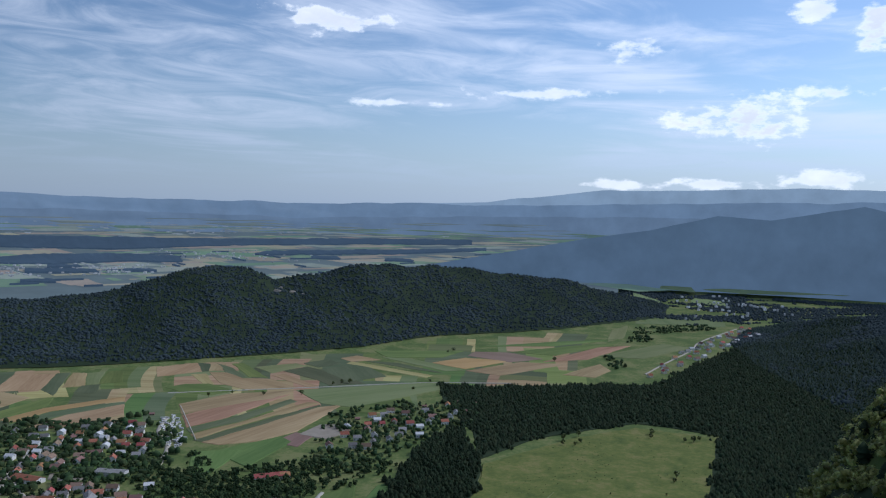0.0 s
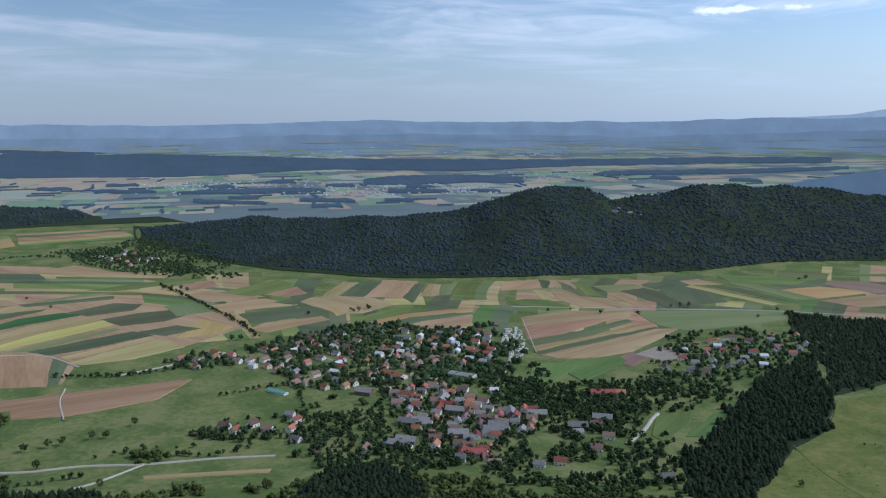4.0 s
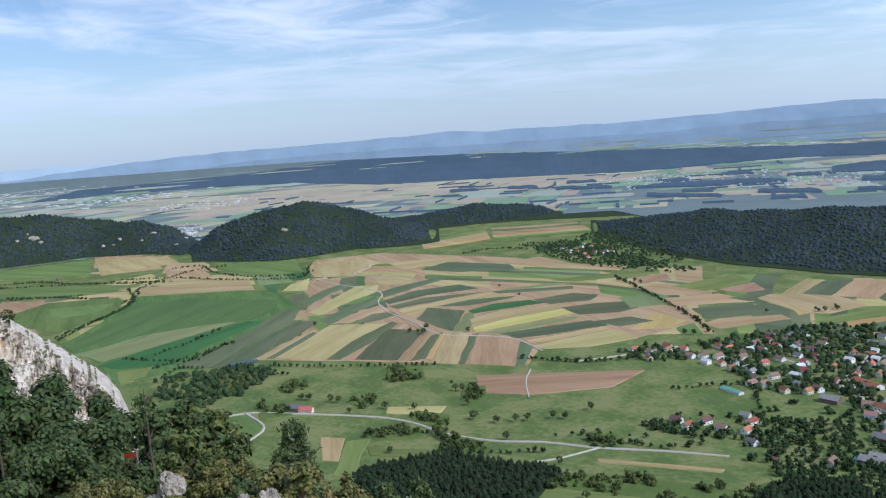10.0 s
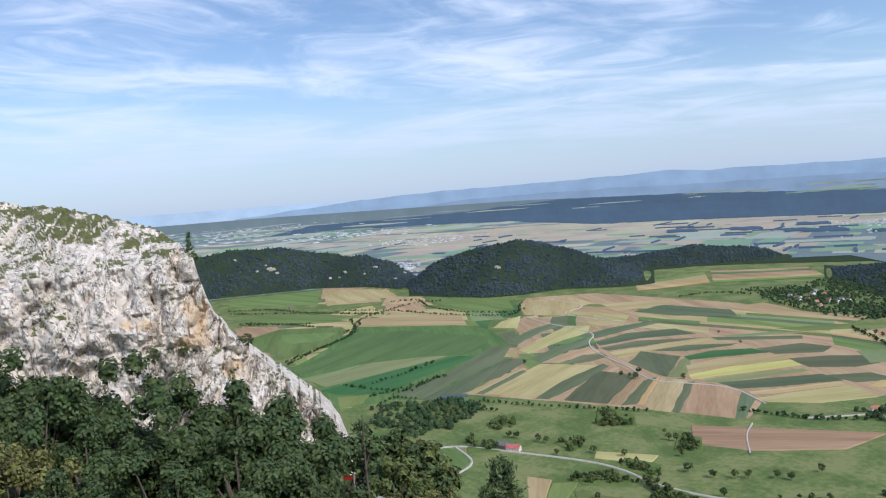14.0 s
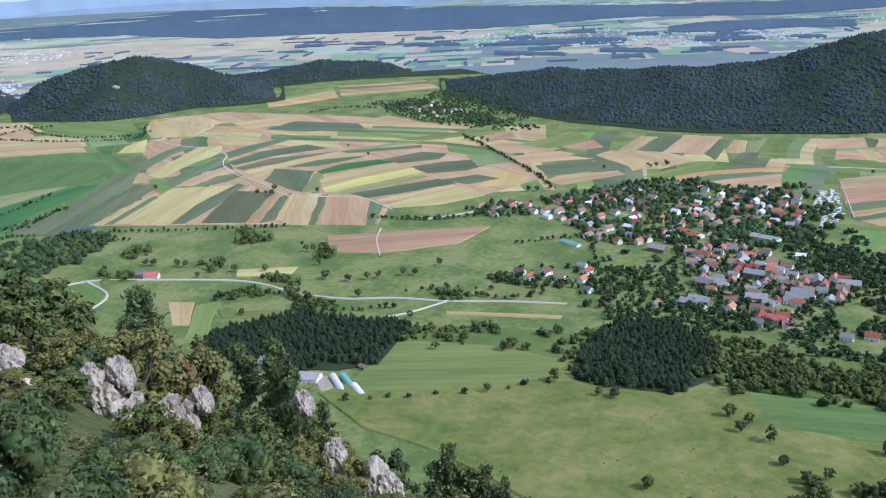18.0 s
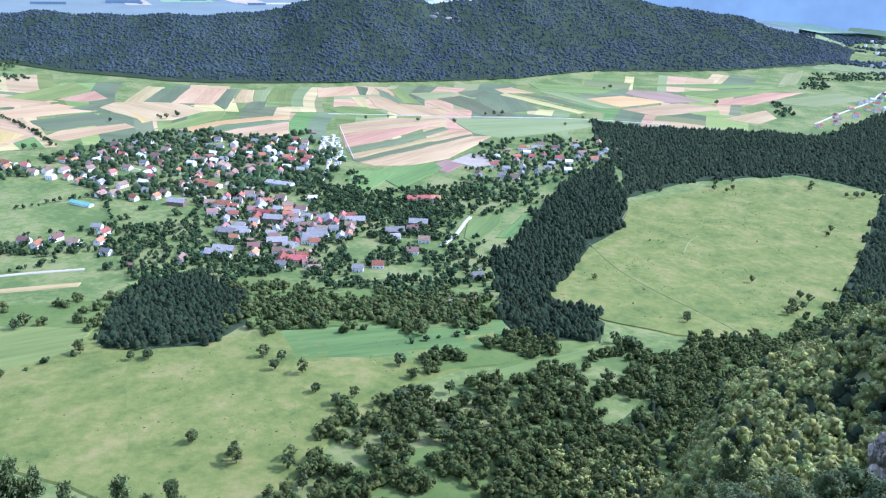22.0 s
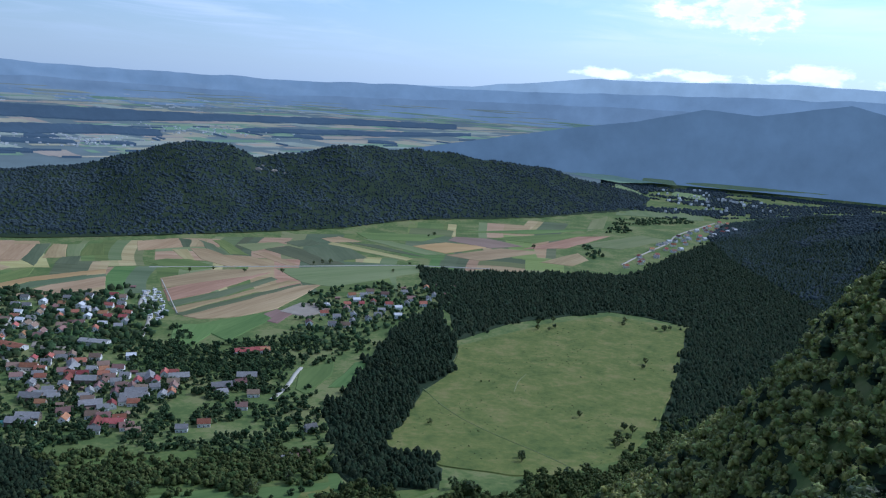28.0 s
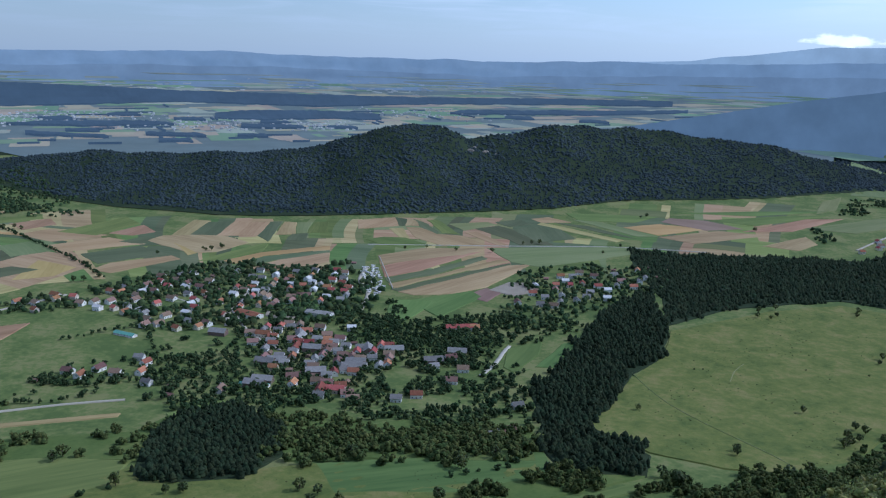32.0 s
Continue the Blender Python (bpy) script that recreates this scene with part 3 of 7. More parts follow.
field_patch([(-1739, 352), (-2036, 424), (-2478, 678), (-2627, 789), (-2339, 987), (-1935, 896), (-1691, 763), (-1565, 618), (-1453, 506), (-1560, 422)], "e")
fill_strips(60, 82, 4.5, [(1640, 2060), (2070, 2600)], "GGeelldgoGes", 32)
field_patch([(-1906, 392), (-1926, 537), (-1887, 531), (-1847, 378)], "l")
field_patch([(-1836, 375), (-1919, 571), (-1919, 590), (-1823, 448), (-1776, 361)], "G")
field_patch([(-1697, 372), (-1780, 502), (-1880, 647), (-1842, 651), (-1730, 509), (-1638, 385)], "s")
field_patch([(-1617, 400), (-1805, 618), (-1854, 662), (-1753, 712), (-1701, 627), (-1592, 463)], "G")
field_patch([(-1535, 439), (-1669, 614), (-1736, 704), (-1751, 758), (-1914, 870), (-1874, 878), (-1710, 751), (-1614, 639), (-1516, 552), (-1497, 497)], "o")
field_patch([(-1513, 508), (-1565, 618), (-1671, 733), (-1646, 760), (-1533, 639), (-1505, 537)], "L")
field_patch([(-1693, 743), (-1779, 826), (-1648, 759)], "s")
field_patch([(-1476, 579), (-1523, 645), (-1630, 752), (-1593, 793), (-1570, 807), (-1461, 686), (-1436, 616)], "d")
field_patch([(-1890, 862), (-1914, 947), (-1771, 880), (-1799, 829)], "g")
field_patch([(-1719, 796), (-1681, 832), (-1609, 801), (-1648, 765)], "T")
field_patch([(-1996, 926), (-2070, 987), (-2117, 1071), (-1944, 971)], "s")
field_patch([(-2513, 705), (-2651, 797), (-2392, 1010), (-2176, 931), (-2466, 721)], "t")
field_patch([(-2382, 1015), (-2251, 1061), (-2105, 1013), (-2142, 931)], "L")
field_patch([(-2426, 663), (-2035, 913), (-1980, 895), (-2367, 645)], "d")
field_patch([(-2155, 664), (-2000, 806), (-1893, 704), (-2076, 651)], "G")
field_patch([(-3567, 856), (-3344, 1046), (-3138, 1058), (-3058, 910), (-3120, 732)], "t")
field_patch([(-3033, 666), (-2940, 910), (-2829, 882), (-2900, 735)], "t")
field_patch([(-2949, 942), (-2818, 1029), (-2566, 977), (-2721, 846)], "t")
field_patch([(-2927, 1102), (-2841, 1169), (-2447, 1035), (-2430, 991)], "e")
field_patch([(-2754, 1183), (-2522, 1225), (-2325, 1147), (-2437, 1040)], "e")
field_patch([(-2607, 562), (-2475, 662), (-2383, 628), (-2479, 531)], "s")
field_patch([(-1803, 882), (-1892, 983), (-1937, 1075), (-1889, 1084), (-1842, 987), (-1746, 874)], "g")
field_patch([(-1675, 836), (-1744, 917), (-1869, 1077), (-1825, 1118), (-1747, 1063), (-1691, 947), (-1623, 836)], "s")
field_patch([(-1570, 807), (-1645, 920), (-1699, 1029), (-1620, 988), (-1578, 894), (-1533, 813)], "g")
field_patch([(-1521, 809), (-1568, 888), (-1598, 981), (-1527, 957), (-1518, 900), (-1494, 837)], "t")
field_patch([(-1488, 841), (-1527, 913), (-1506, 950), (-1475, 944), (-1461, 892), (-1467, 854)], "g")
field_patch([(-1370, 598), (-1420, 679), (-1514, 802), (-1407, 892), (-1322, 778), (-1245, 684)], "s")
field_patch([(-1388, 572), (-1439, 652), (-1509, 761), (-1489, 757), (-1385, 614), (-1370, 585)], "t")
field_patch([(-1372, 592), (-1432, 671), (-1486, 748), (-1466, 745), (-1399, 655), (-1359, 601)], "g")
field_patch([(-1273, 661), (-1351, 759), (-1426, 897), (-1400, 896), (-1304, 766), (-1251, 676)], "g")
field_patch([(-1247, 679), (-1299, 769), (-1397, 898), (-1372, 902), (-1303, 791), (-1220, 697)], "t")
field_patch([(-1229, 691), (-1342, 815), (-1375, 857), (-1301, 893), (-1165, 736)], "d")
field_patch([(-1163, 737), (-1287, 876), (-1282, 906), (-1150, 767), (-1141, 748)], "T")
field_patch([(-1141, 748), (-1254, 872), (-1262, 908), (-1132, 771)], "g")
field_patch([(-1130, 772), (-1240, 881), (-1264, 917), (-1122, 778)], "y")
field_patch([(-1104, 765), (-1255, 913), (-1207, 933), (-1060, 788)], "t")
field_patch([(-1062, 787), (-1190, 914), (-1195, 941), (-1052, 794)], "g")
field_patch([(-1050, 795), (-1195, 941), (-1131, 962), (-1079, 938), (-977, 838)], "T")
field_patch([(-977, 838), (-1084, 945), (-1036, 931), (-970, 851)], "g")
field_patch([(-1736, 1069), (-1760, 1152), (-1763, 1253), (-1727, 1254), (-1699, 1144), (-1667, 1033)], "g")
field_patch([(-1632, 1010), (-1667, 1122), (-1633, 1236), (-1545, 1227), (-1593, 1103), (-1585, 995)], "d")
field_patch([(-1564, 981), (-1571, 1087), (-1492, 1218), (-1500, 1199), (-1515, 1063), (-1525, 977)], "g")
field_patch([(-1510, 967), (-1505, 1055), (-1488, 1206), (-1408, 1207), (-1456, 1097), (-1452, 1001), (-1439, 948)], "T")
field_patch([(-1400, 942), (-1471, 1022), (-1374, 1048), (-1252, 924), (-1296, 923)], "d")
field_patch([(-1252, 924), (-1350, 1032), (-1357, 1058), (-1289, 1010), (-1228, 940)], "L")
field_patch([(-1463, 1040), (-1457, 1130), (-1396, 1213), (-1389, 1190), (-1408, 1091)], "g")
field_patch([(-1368, 1052), (-1377, 1129), (-1335, 1200), (-1285, 1196), (-1321, 1098), (-1336, 1041)], "G")
field_patch([(-1299, 1004), (-1308, 1087), (-1255, 1200), (-1202, 1181), (-1247, 1065), (-1237, 961)], "s")
field_patch([(-1237, 961), (-1239, 1058), (-1207, 1178), (-1162, 1157), (-1189, 1028), (-1207, 943)], "y")
field_patch([(-1190, 944), (-1182, 1022), (-1144, 1139), (-1124, 1134), (-1146, 1018), (-1159, 959)], "L")
field_patch([(-1159, 959), (-1136, 1024), (-1092, 1132), (-1039, 1122), (-1077, 1011), (-1105, 960)], "d")
field_patch([(-1079, 957), (-1059, 1023), (-1037, 1112), (-1016, 1105), (-1039, 1002), (-1063, 949)], "s")
field_patch([(-1042, 936), (-1030, 1008), (-1009, 1105), (-934, 1080), (-962, 994), (-1014, 937)], "s")
field_patch([(-1220, 1182), (-1188, 1251), (-1134, 1315), (-1088, 1278), (-1093, 1215), (-1145, 1156)], "d")
field_patch([(-1329, 1203), (-1308, 1305), (-1243, 1320), (-1219, 1266), (-1266, 1194)], "d")
field_patch([(-1923, 1321), (-1958, 1447), (-1746, 1504), (-1660, 1448), (-1782, 1352)], "d")
field_patch([(-1987, 1193), (-1786, 1206), (-1770, 1267), (-1803, 1112)], "T")
field_patch([(-1484, 1238), (-1440, 1362), (-1389, 1388), (-1437, 1286)], "L")
field_patch([(-1467, 1388), (-1401, 1521), (-1326, 1627), (-1287, 1578), (-1405, 1404)], "e")
field_patch([(-1776, 1510), (-1772, 1638), (-1592, 1595), (-1420, 1628), (-1408, 1571), (-1598, 1515)], "T")
field_patch([(-1486, 1222), (-1364, 1363), (-1340, 1338), (-1452, 1211)], "g")
field_patch([(-983, 1121), (-1036, 1250), (-941, 1225), (-939, 1164)], "y")
field_patch([(-1185, 1319), (-1140, 1397), (-1042, 1348), (-1098, 1254)], "L")
field_patch([(-1085, 1125), (-1048, 1197), (-990, 1194), (-1015, 1127)], "d")
field_patch([(-2381, 1231), (-2334, 1368), (-2152, 1337), (-2086, 1143)], "s")
field_patch([(-2134, 1345), (-2030, 1502), (-1950, 1483), (-1972, 1297)], "T")
field_patch([(-1225, 1422), (-1198, 1489), (-1049, 1475), (-1115, 1384)], "s")
field_patch([(-1166, 1468), (-1130, 1656), (-1055, 1600), (-1070, 1463)], "e")
field_patch([(-1315, 1506), (-1274, 1584), (-1216, 1533), (-1244, 1464)], "T")
field_patch([(-1060, 1490), (-1042, 1592), (-977, 1534), (-1001, 1487)], "T")
field_patch([(-1103, 1351), (-1035, 1455), (-935, 1428), (-1019, 1337), (-1039, 1307)], "s")
field_patch([(-996, 1314), (-936, 1409), (-844, 1364), (-924, 1262)], "d")
field_patch([(-994, 1426), (-970, 1491), (-936, 1471), (-940, 1425)], "g")
field_patch([(-906, 1220), (-906, 1273), (-833, 1355), (-803, 1335), (-863, 1212)], "T")
field_patch([(-945, 1453), (-945, 1505), (-849, 1558), (-750, 1504), (-767, 1410), (-810, 1385)], "t")
field_patch([(-888, 1455), (-801, 1390), (-807, 1370)], "y")
field_patch([(-930, 1513), (-970, 1681), (-929, 1680), (-893, 1527)], "T")
field_patch([(-896, 1532), (-928, 1666), (-882, 1690), (-841, 1543)], "d")
field_patch([(-841, 1543), (-877, 1692), (-802, 1717), (-760, 1569)], "T")
field_patch([(-760, 1569), (-799, 1718), (-778, 1729), (-716, 1524)], "d")
field_patch([(-731, 1592), (-771, 1726), (-742, 1727), (-697, 1611)], "T")
field_patch([(-696, 1617), (-740, 1728), (-710, 1744), (-677, 1628)], "L")
field_patch([(-675, 1629), (-705, 1747), (-680, 1760), (-636, 1651)], "e")
field_patch([(-690, 1550), (-701, 1609), (-671, 1626), (-649, 1551)], "d")
field_patch([(-767, 1332), (-756, 1390), (-722, 1492), (-711, 1515), (-693, 1455), (-727, 1356)], "e")
field_patch([(-723, 1349), (-691, 1429), (-587, 1528), (-576, 1499), (-671, 1410), (-695, 1337)], "y")
field_patch([(-697, 1302), (-668, 1403), (-572, 1491), (-566, 1475), (-640, 1386), (-681, 1290)], "g")
field_patch([(-658, 1304), (-632, 1390), (-565, 1471), (-538, 1403), (-606, 1315)], "t")
field_patch([(-620, 1803), (-549, 1863), (-511, 1768), (-588, 1709)], "T")
field_patch([(-549, 1863), (-518, 1855), (-498, 1773), (-511, 1768)], "d")
field_patch([(-518, 1855), (-480, 1857), (-477, 1789), (-498, 1773)], "t")
field_patch([(-503, 1861), (-457, 1811), (-405, 1722), (-417, 1699), (-458, 1764)], "g")
field_patch([(-470, 1861), (-447, 1872), (-362, 1721), (-399, 1724)], "e")
field_patch([(-494, 1762), (-458, 1764), (-408, 1709), (-348, 1709), (-287, 1635), (-371, 1603), (-443, 1659)], "T")
field_patch([(-524, 1736), (-497, 1748), (-446, 1629), (-474, 1647)], "s")
field_patch([(-538, 1610), (-508, 1645), (-464, 1651), (-392, 1596), (-436, 1553), (-500, 1581)], "e")
field_patch([(-411, 1830), (-331, 1879), (-301, 1856), (-360, 1766)], "L")
field_patch([(-355, 1742), (-335, 1763), (-244, 1652), (-265, 1643)], "s")
field_patch([(-340, 1793), (-299, 1844), (-255, 1808), (-155, 1685), (-222, 1660), (-252, 1705)], "d")
field_patch([(-313, 1886), (-262, 1945), (-228, 1887), (-273, 1841)], "d")
field_patch([(-237, 1956), (-201, 1994), (-142, 1945), (-205, 1918)], "T")
field_patch([(-263, 1818), (-177, 1895), (-114, 1759), (-190, 1700)], "d")
field_patch([(-215, 1892), (-205, 1918), (-17, 1778), (-29, 1756)], "s")
field_patch([(-178, 1930), (-99, 1913), (7, 1806), (-18, 1814)], "g")
field_patch([(-142, 1982), (-76, 1973), (57, 1844), (9, 1831)], "L")
field_patch([(-166, 2065), (60, 2093), (4, 1993), (-128, 1980)], "e")
field_patch([(-439, 1402), (-393, 1471), (-314, 1547), (-287, 1577), (-362, 1395), (-408, 1331)], "T")
field_patch([(-405, 1321), (-346, 1408), (-280, 1535), (-265, 1517), (-337, 1371), (-394, 1299)], "g")
field_patch([(-391, 1289), (-335, 1363), (-244, 1515), (-221, 1509), (-317, 1369), (-375, 1268)], "T")
field_patch([(-377, 1258), (-314, 1358), (-219, 1496), (-212, 1480), (-308, 1333), (-362, 1252)], "g")
field_patch([(-361, 1249), (-307, 1330), (-217, 1479), (-178, 1501), (-205, 1406), (-230, 1321), (-274, 1265), (-331, 1238)], "t")
field_patch([(-255, 1258), (-229, 1314), (-199, 1295), (-215, 1237)], "B")
field_patch([(-469, 1481), (-406, 1564), (-282, 1610), (-313, 1538), (-383, 1475), (-442, 1410)], "t")
field_patch([(-282, 1610), (-4, 1714), (9, 1654), (-155, 1486), (-216, 1506)], "L")
field_patch([(-21, 1925), (59, 1994), (165, 1967), (57, 1857)], "y")
field_patch([(88, 2082), (173, 2079), (249, 2001), (165, 1952), (66, 2026)], "B")
field_patch([(57, 1838), (191, 1956), (295, 1937), (130, 1793)], "t")
field_patch([(180, 2090), (359, 2207), (488, 2263), (282, 2050)], "e")
field_patch([(245, 1964), (414, 2182), (510, 2223), (358, 2010)], "T")
field_patch([(394, 2059), (609, 2265), (669, 2210), (498, 2031)], "L")
field_patch([(267, 1815), (375, 1949), (388, 1873), (338, 1796)], "t")
field_patch([(461, 2286), (516, 2498), (587, 2606), (521, 2357)], "L")
field_patch([(624, 2657), (704, 2943), (877, 2840), (954, 2818), (903, 2628), (850, 2624), (771, 2651)], "L")
field_patch([(105, 2162), (306, 2260), (500, 2329), (297, 2189)], "e")
field_patch([(-3346, 416), (-3306, 621), (-3484, 729), (-3387, 779), (-3015, 689), (-3153, 421)], "e")
field_patch([(-2722, 403), (-2858, 473), (-2609, 628), (-2444, 657)], "e")
field_patch([(-2469, 313), (-2657, 366), (-2502, 460), (-2333, 379)], "T")
field_patch([(-2361, 465), (-2406, 542), (-2315, 620), (-2212, 575)], "s")
field_patch([(-2285, 370), (-2445, 449), (-2431, 497), (-2197, 400)], "d")
field_patch([(-2162, 334), (-2171, 425), (-2119, 473), (-2032, 367)], "g")
field_patch([(-1500, 345), (-1558, 371), (-1481, 428), (-1429, 369)], "L")
# the green corner of the valley
field_patch([(-1851, 351), (-2011, 461), (-2274, 624), (-2484, 739), (-1984, 911), (-1729, 842), (-1584, 734), (-1364, 537), (-1425, 473), (-1437, 349), (-1629, 366)], "e")
field_patch([(-2479, 694), (-2303, 961), (-2091, 890), (-2334, 641)], "T")
field_patch([(-2212, 612), (-2144, 730), (-1885, 864), (-1770, 798), (-1716, 712), (-1775, 625), (-1794, 497), (-1788, 356), (-1841, 362), (-2035, 510)], "G")
field_patch([(-1702, 358), (-1786, 521), (-1765, 635), (-1731, 691), (-1676, 537), (-1621, 375)], "L")
field_patch([(-1599, 359), (-1676, 537), (-1715, 705), (-1681, 736), (-1557, 544), (-1481, 459), (-1538, 376)], "G")
field_patch([(-1457, 462), (-1582, 629), (-1763, 813), (-1729, 842), (-1601, 756), (-1478, 585), (-1394, 505)], "g")
field_patch([(-1401, 497), (-1551, 692), (-1575, 743), (-1403, 600), (-1364, 526)], "g")
field_patch([(-1740, 346), (-1744, 377), (-1799, 525), (-1756, 460), (-1695, 365)], "L")
field_patch([(-1520, 371), (-1496, 430), (-1442, 397), (-1432, 353)], "l")
field_patch([(-2629, 335), (-2547, 459), (-2364, 389), (-2461, 327)], "T")
field_patch([(-2373, 329), (-2485, 452), (-2364, 607), (-2270, 606), (-2072, 477), (-2008, 378), (-2149, 336)], "e")
field_patch([(-2370, 437), (-2280, 576), (-2173, 502), (-2205, 396)], "l")
field_patch([(-2838, 420), (-2893, 447), (-2615, 667), (-2473, 637), (-2534, 504), (-2721, 383)], "e")
field_patch([(-3381, 433), (-3424, 494), (-3354, 704), (-3397, 784), (-2966, 683), (-3201, 397)], "e")
field_patch([(-3348, 795), (-3142, 1004), (-2924, 975), (-2896, 702)], "T")
field_patch([(-2679, 646), (-2744, 821), (-2589, 791), (-2579, 694)], "s")
field_patch([(-2730, 861), (-2670, 959), (-2453, 916), (-2503, 801)], "T")
field_patch([(-2652, 1001), (-2684, 1069), (-2471, 1206), (-2245, 1116), (-2330, 980)], "e")
field_patch([(-2341, 1181), (-2318, 1335), (-2161, 1302), (-2018, 1158), (-2118, 1084)], "s")
# vineyards on the saddle
field_block([(-2431, 1683), (-2262, 1575), (-2223, 1835), (-2472, 2017)], "l1 s2 y1")
field_block([(-2475, 2047), (-2212, 1839), (-2015, 2132), (-2253, 2291)], "s1 e1 t2 y1 t1")
# fields between village and slope
field_patch([(-983, 765), (-802, 940), (-786, 850), (-850, 755), (-919, 711)], "T")
field_patch([(-932, 465), (-906, 484), (-844, 438), (-860, 426)], "T")
field_patch([(-966, 588), (-904, 644), (-885, 620), (-944, 574)], "s")
field_patch([(-617, 641), (-500, 701), (-497, 692), (-610, 634)], "T")
field_patch([(-331, 1202), (-250, 1286), (-228, 1259), (-265, 1136)], "e")
field_patch([(-359, 1200), (-332, 1207), (-289, 1211), (-309, 1108), (-338, 1104)], "l")
field_patch([(-147, 1028), (-107, 1074), (-108, 1016), (-127, 946), (-142, 960)], "e")
field_patch([(-103, 974), (-80, 1069), (-62, 1086), (-82, 979)], "e")
field_patch([(-1118, 395), (-1094, 431), (-1024, 431), (-1009, 395), (-1037, 373)], "e")
field_patch([(-895, 481), (-880, 504), (-782, 423), (-802, 409)], "l")
field_patch([(-855, 488), (-750, 553), (-776, 507), (-828, 479)], "e")
field_patch([(-517, 1091), (-480, 1081), (-460, 1072), (-487, 1061), (-509, 1070)], "v")
field_patch([(-502, 1135), (-468, 1156), (-438, 1111), (-475, 1097)], "e")
field_patch([(-504, 1176), (-478, 1237), (-461, 1210), (-486, 1162)], "e")
field_patch([(-574, 1143), (-570, 1176), (-553, 1149), (-558, 1128)], "e")
field_patch([(-483, 409), (-478, 420), (-462, 421), (-462, 406)], "w")
field_patch([(-583, 417), (-589, 428), (-575, 427), (-549, 413), (-546, 400)], "v")
field_patch([(-506, 426), (-497, 435), (-492, 428), (-501, 423)], "T")
field_patch([(-1400, 530), (-1382, 579), (-1360, 573), (-1379, 528)], "W")
field_patch([(-222, 1302), (-198, 1361), (-160, 1366), (-144, 1326), (-177, 1281)], "v")
field_patch([(-677, 1102), (-645, 1103), (-636, 1094), (-667, 1085)], "L")
field_patch([(-436, 745), (-417, 766), (-404, 750), (-424, 734)], "l")
# meadows
field_patch([(-27, 789), (11, 964), (51, 1056), (65, 1171), (211, 1310), (331, 1385), (452, 1328), (344, 1040), (268, 874), (190, 738), (95, 718), (31, 735)], "m")
field_patch([(-548, 398), (-452, 477), (-401, 578), (-380, 547), (-281, 584), (-214, 634), (-113, 654), (-68, 677), (-57, 610), (-143, 510), (-150, 443), (-159, 380), (-214, 342), (-282, 366), (-375, 378), (-458, 371)], "m")
field_patch([(-555, 457), (-598, 546), (-501, 582), (-412, 589), (-401, 542), (-448, 472), (-534, 406)], "e")
field_patch([(-249, 618), (-95, 688), (-66, 710), (-50, 654), (-117, 591), (-214, 564)], "e")
field_patch([(-355, 548), (-285, 601), (-249, 618), (-214, 564), (-117, 591), (-125, 510), (-155, 452), (-159, 419), (-271, 404)], "m")
field_patch([(-76, 561), (-52, 586), (40, 676), (30, 649), (-26, 597), (-58, 557)], "e")
field_patch([(-357, 731), (-336, 770), (-292, 733), (-296, 699)], "e")
field_patch([(-219, 687), (-195, 707), (-169, 688), (-196, 673)], "l")
field_patch([(-451, 710), (-425, 747), (-412, 732), (-424, 682)], "l")
# roads
road_strip("farm_lane", [(-1004, 924), (-1100, 950), (-1157, 938), (-1248, 890), (-1371, 918), (-1533, 950), (-1635, 997), (-1718, 1059), (-1831, 1068), (-1972, 1059), (-2086, 1071)], 4, GRAVEL)
road_strip("farm_lane", [(-1814, 1210), (-1897, 1186), (-2045, 1176), (-2114, 1271), (-2204, 1303), (-2384, 1289)], 4, GRAVEL)
road_strip("country_road", [(-519, 739), (-576, 710), (-642, 668), (-704, 640), (-757, 602), (-828, 578), (-880, 576), (-946, 553), (-1069, 469), (-1106, 437), (-1118, 395)], 5, ASPHALT)
road_strip("country_road", [(-1106, 437), (-1027, 429), (-990, 386), (-962, 364)], 5, ASPHALT)
road_strip("farm_lane", [(-642, 668), (-651, 612), (-662, 588)], 3, GRAVEL)
road_strip("field_track", [(-841, 742), (-903, 793), (-941, 837)], 3, GRAVEL)
road_strip("village_street", [(-918, 911), (-881, 984), (-846, 1075)], 6, ASPHALT)
road_strip("village_street", [(-539, 1006), (-573, 1083), (-586, 1166), (-603, 1208)], 9, ASPHALT)
road_strip("village_street", [(-572, 1084), (-495, 990), (-428, 938)], 6, ASPHALT)
road_strip("village_street", [(-387, 1134), (-405, 1223), (-446, 1304), (-460, 1389)], 9, ASPHALT)
road_strip("village_street", [(-698, 1116), (-627, 1085)], 4, ASPHALT)
road_strip("field_track", [(-373, 1259), (-463, 1469)], 2.2, GRAVEL)
road_strip("country_road", [(-164, 920), (-154, 972), (-151, 1016), (-147, 1040)], 7, GRAVEL)
road_strip("meadow_track", [(12, 986), (45, 907), (82, 848), (145, 768), (162, 733)], 1.1, CROP["L"])
road_strip("meadow_track", [(127, 989), (136, 1028), (150, 1058)], 2, CROP["L"])
road_strip("village_street", [(457, 1839), (540, 1980), (657, 2167), (728, 2316), (924, 2586)], 6, ASPHALT)
road_strip("valley_road", [(-517, 1564), (-242, 1641), (-39, 1701), (150, 1716)], 3.5, GRAVEL)
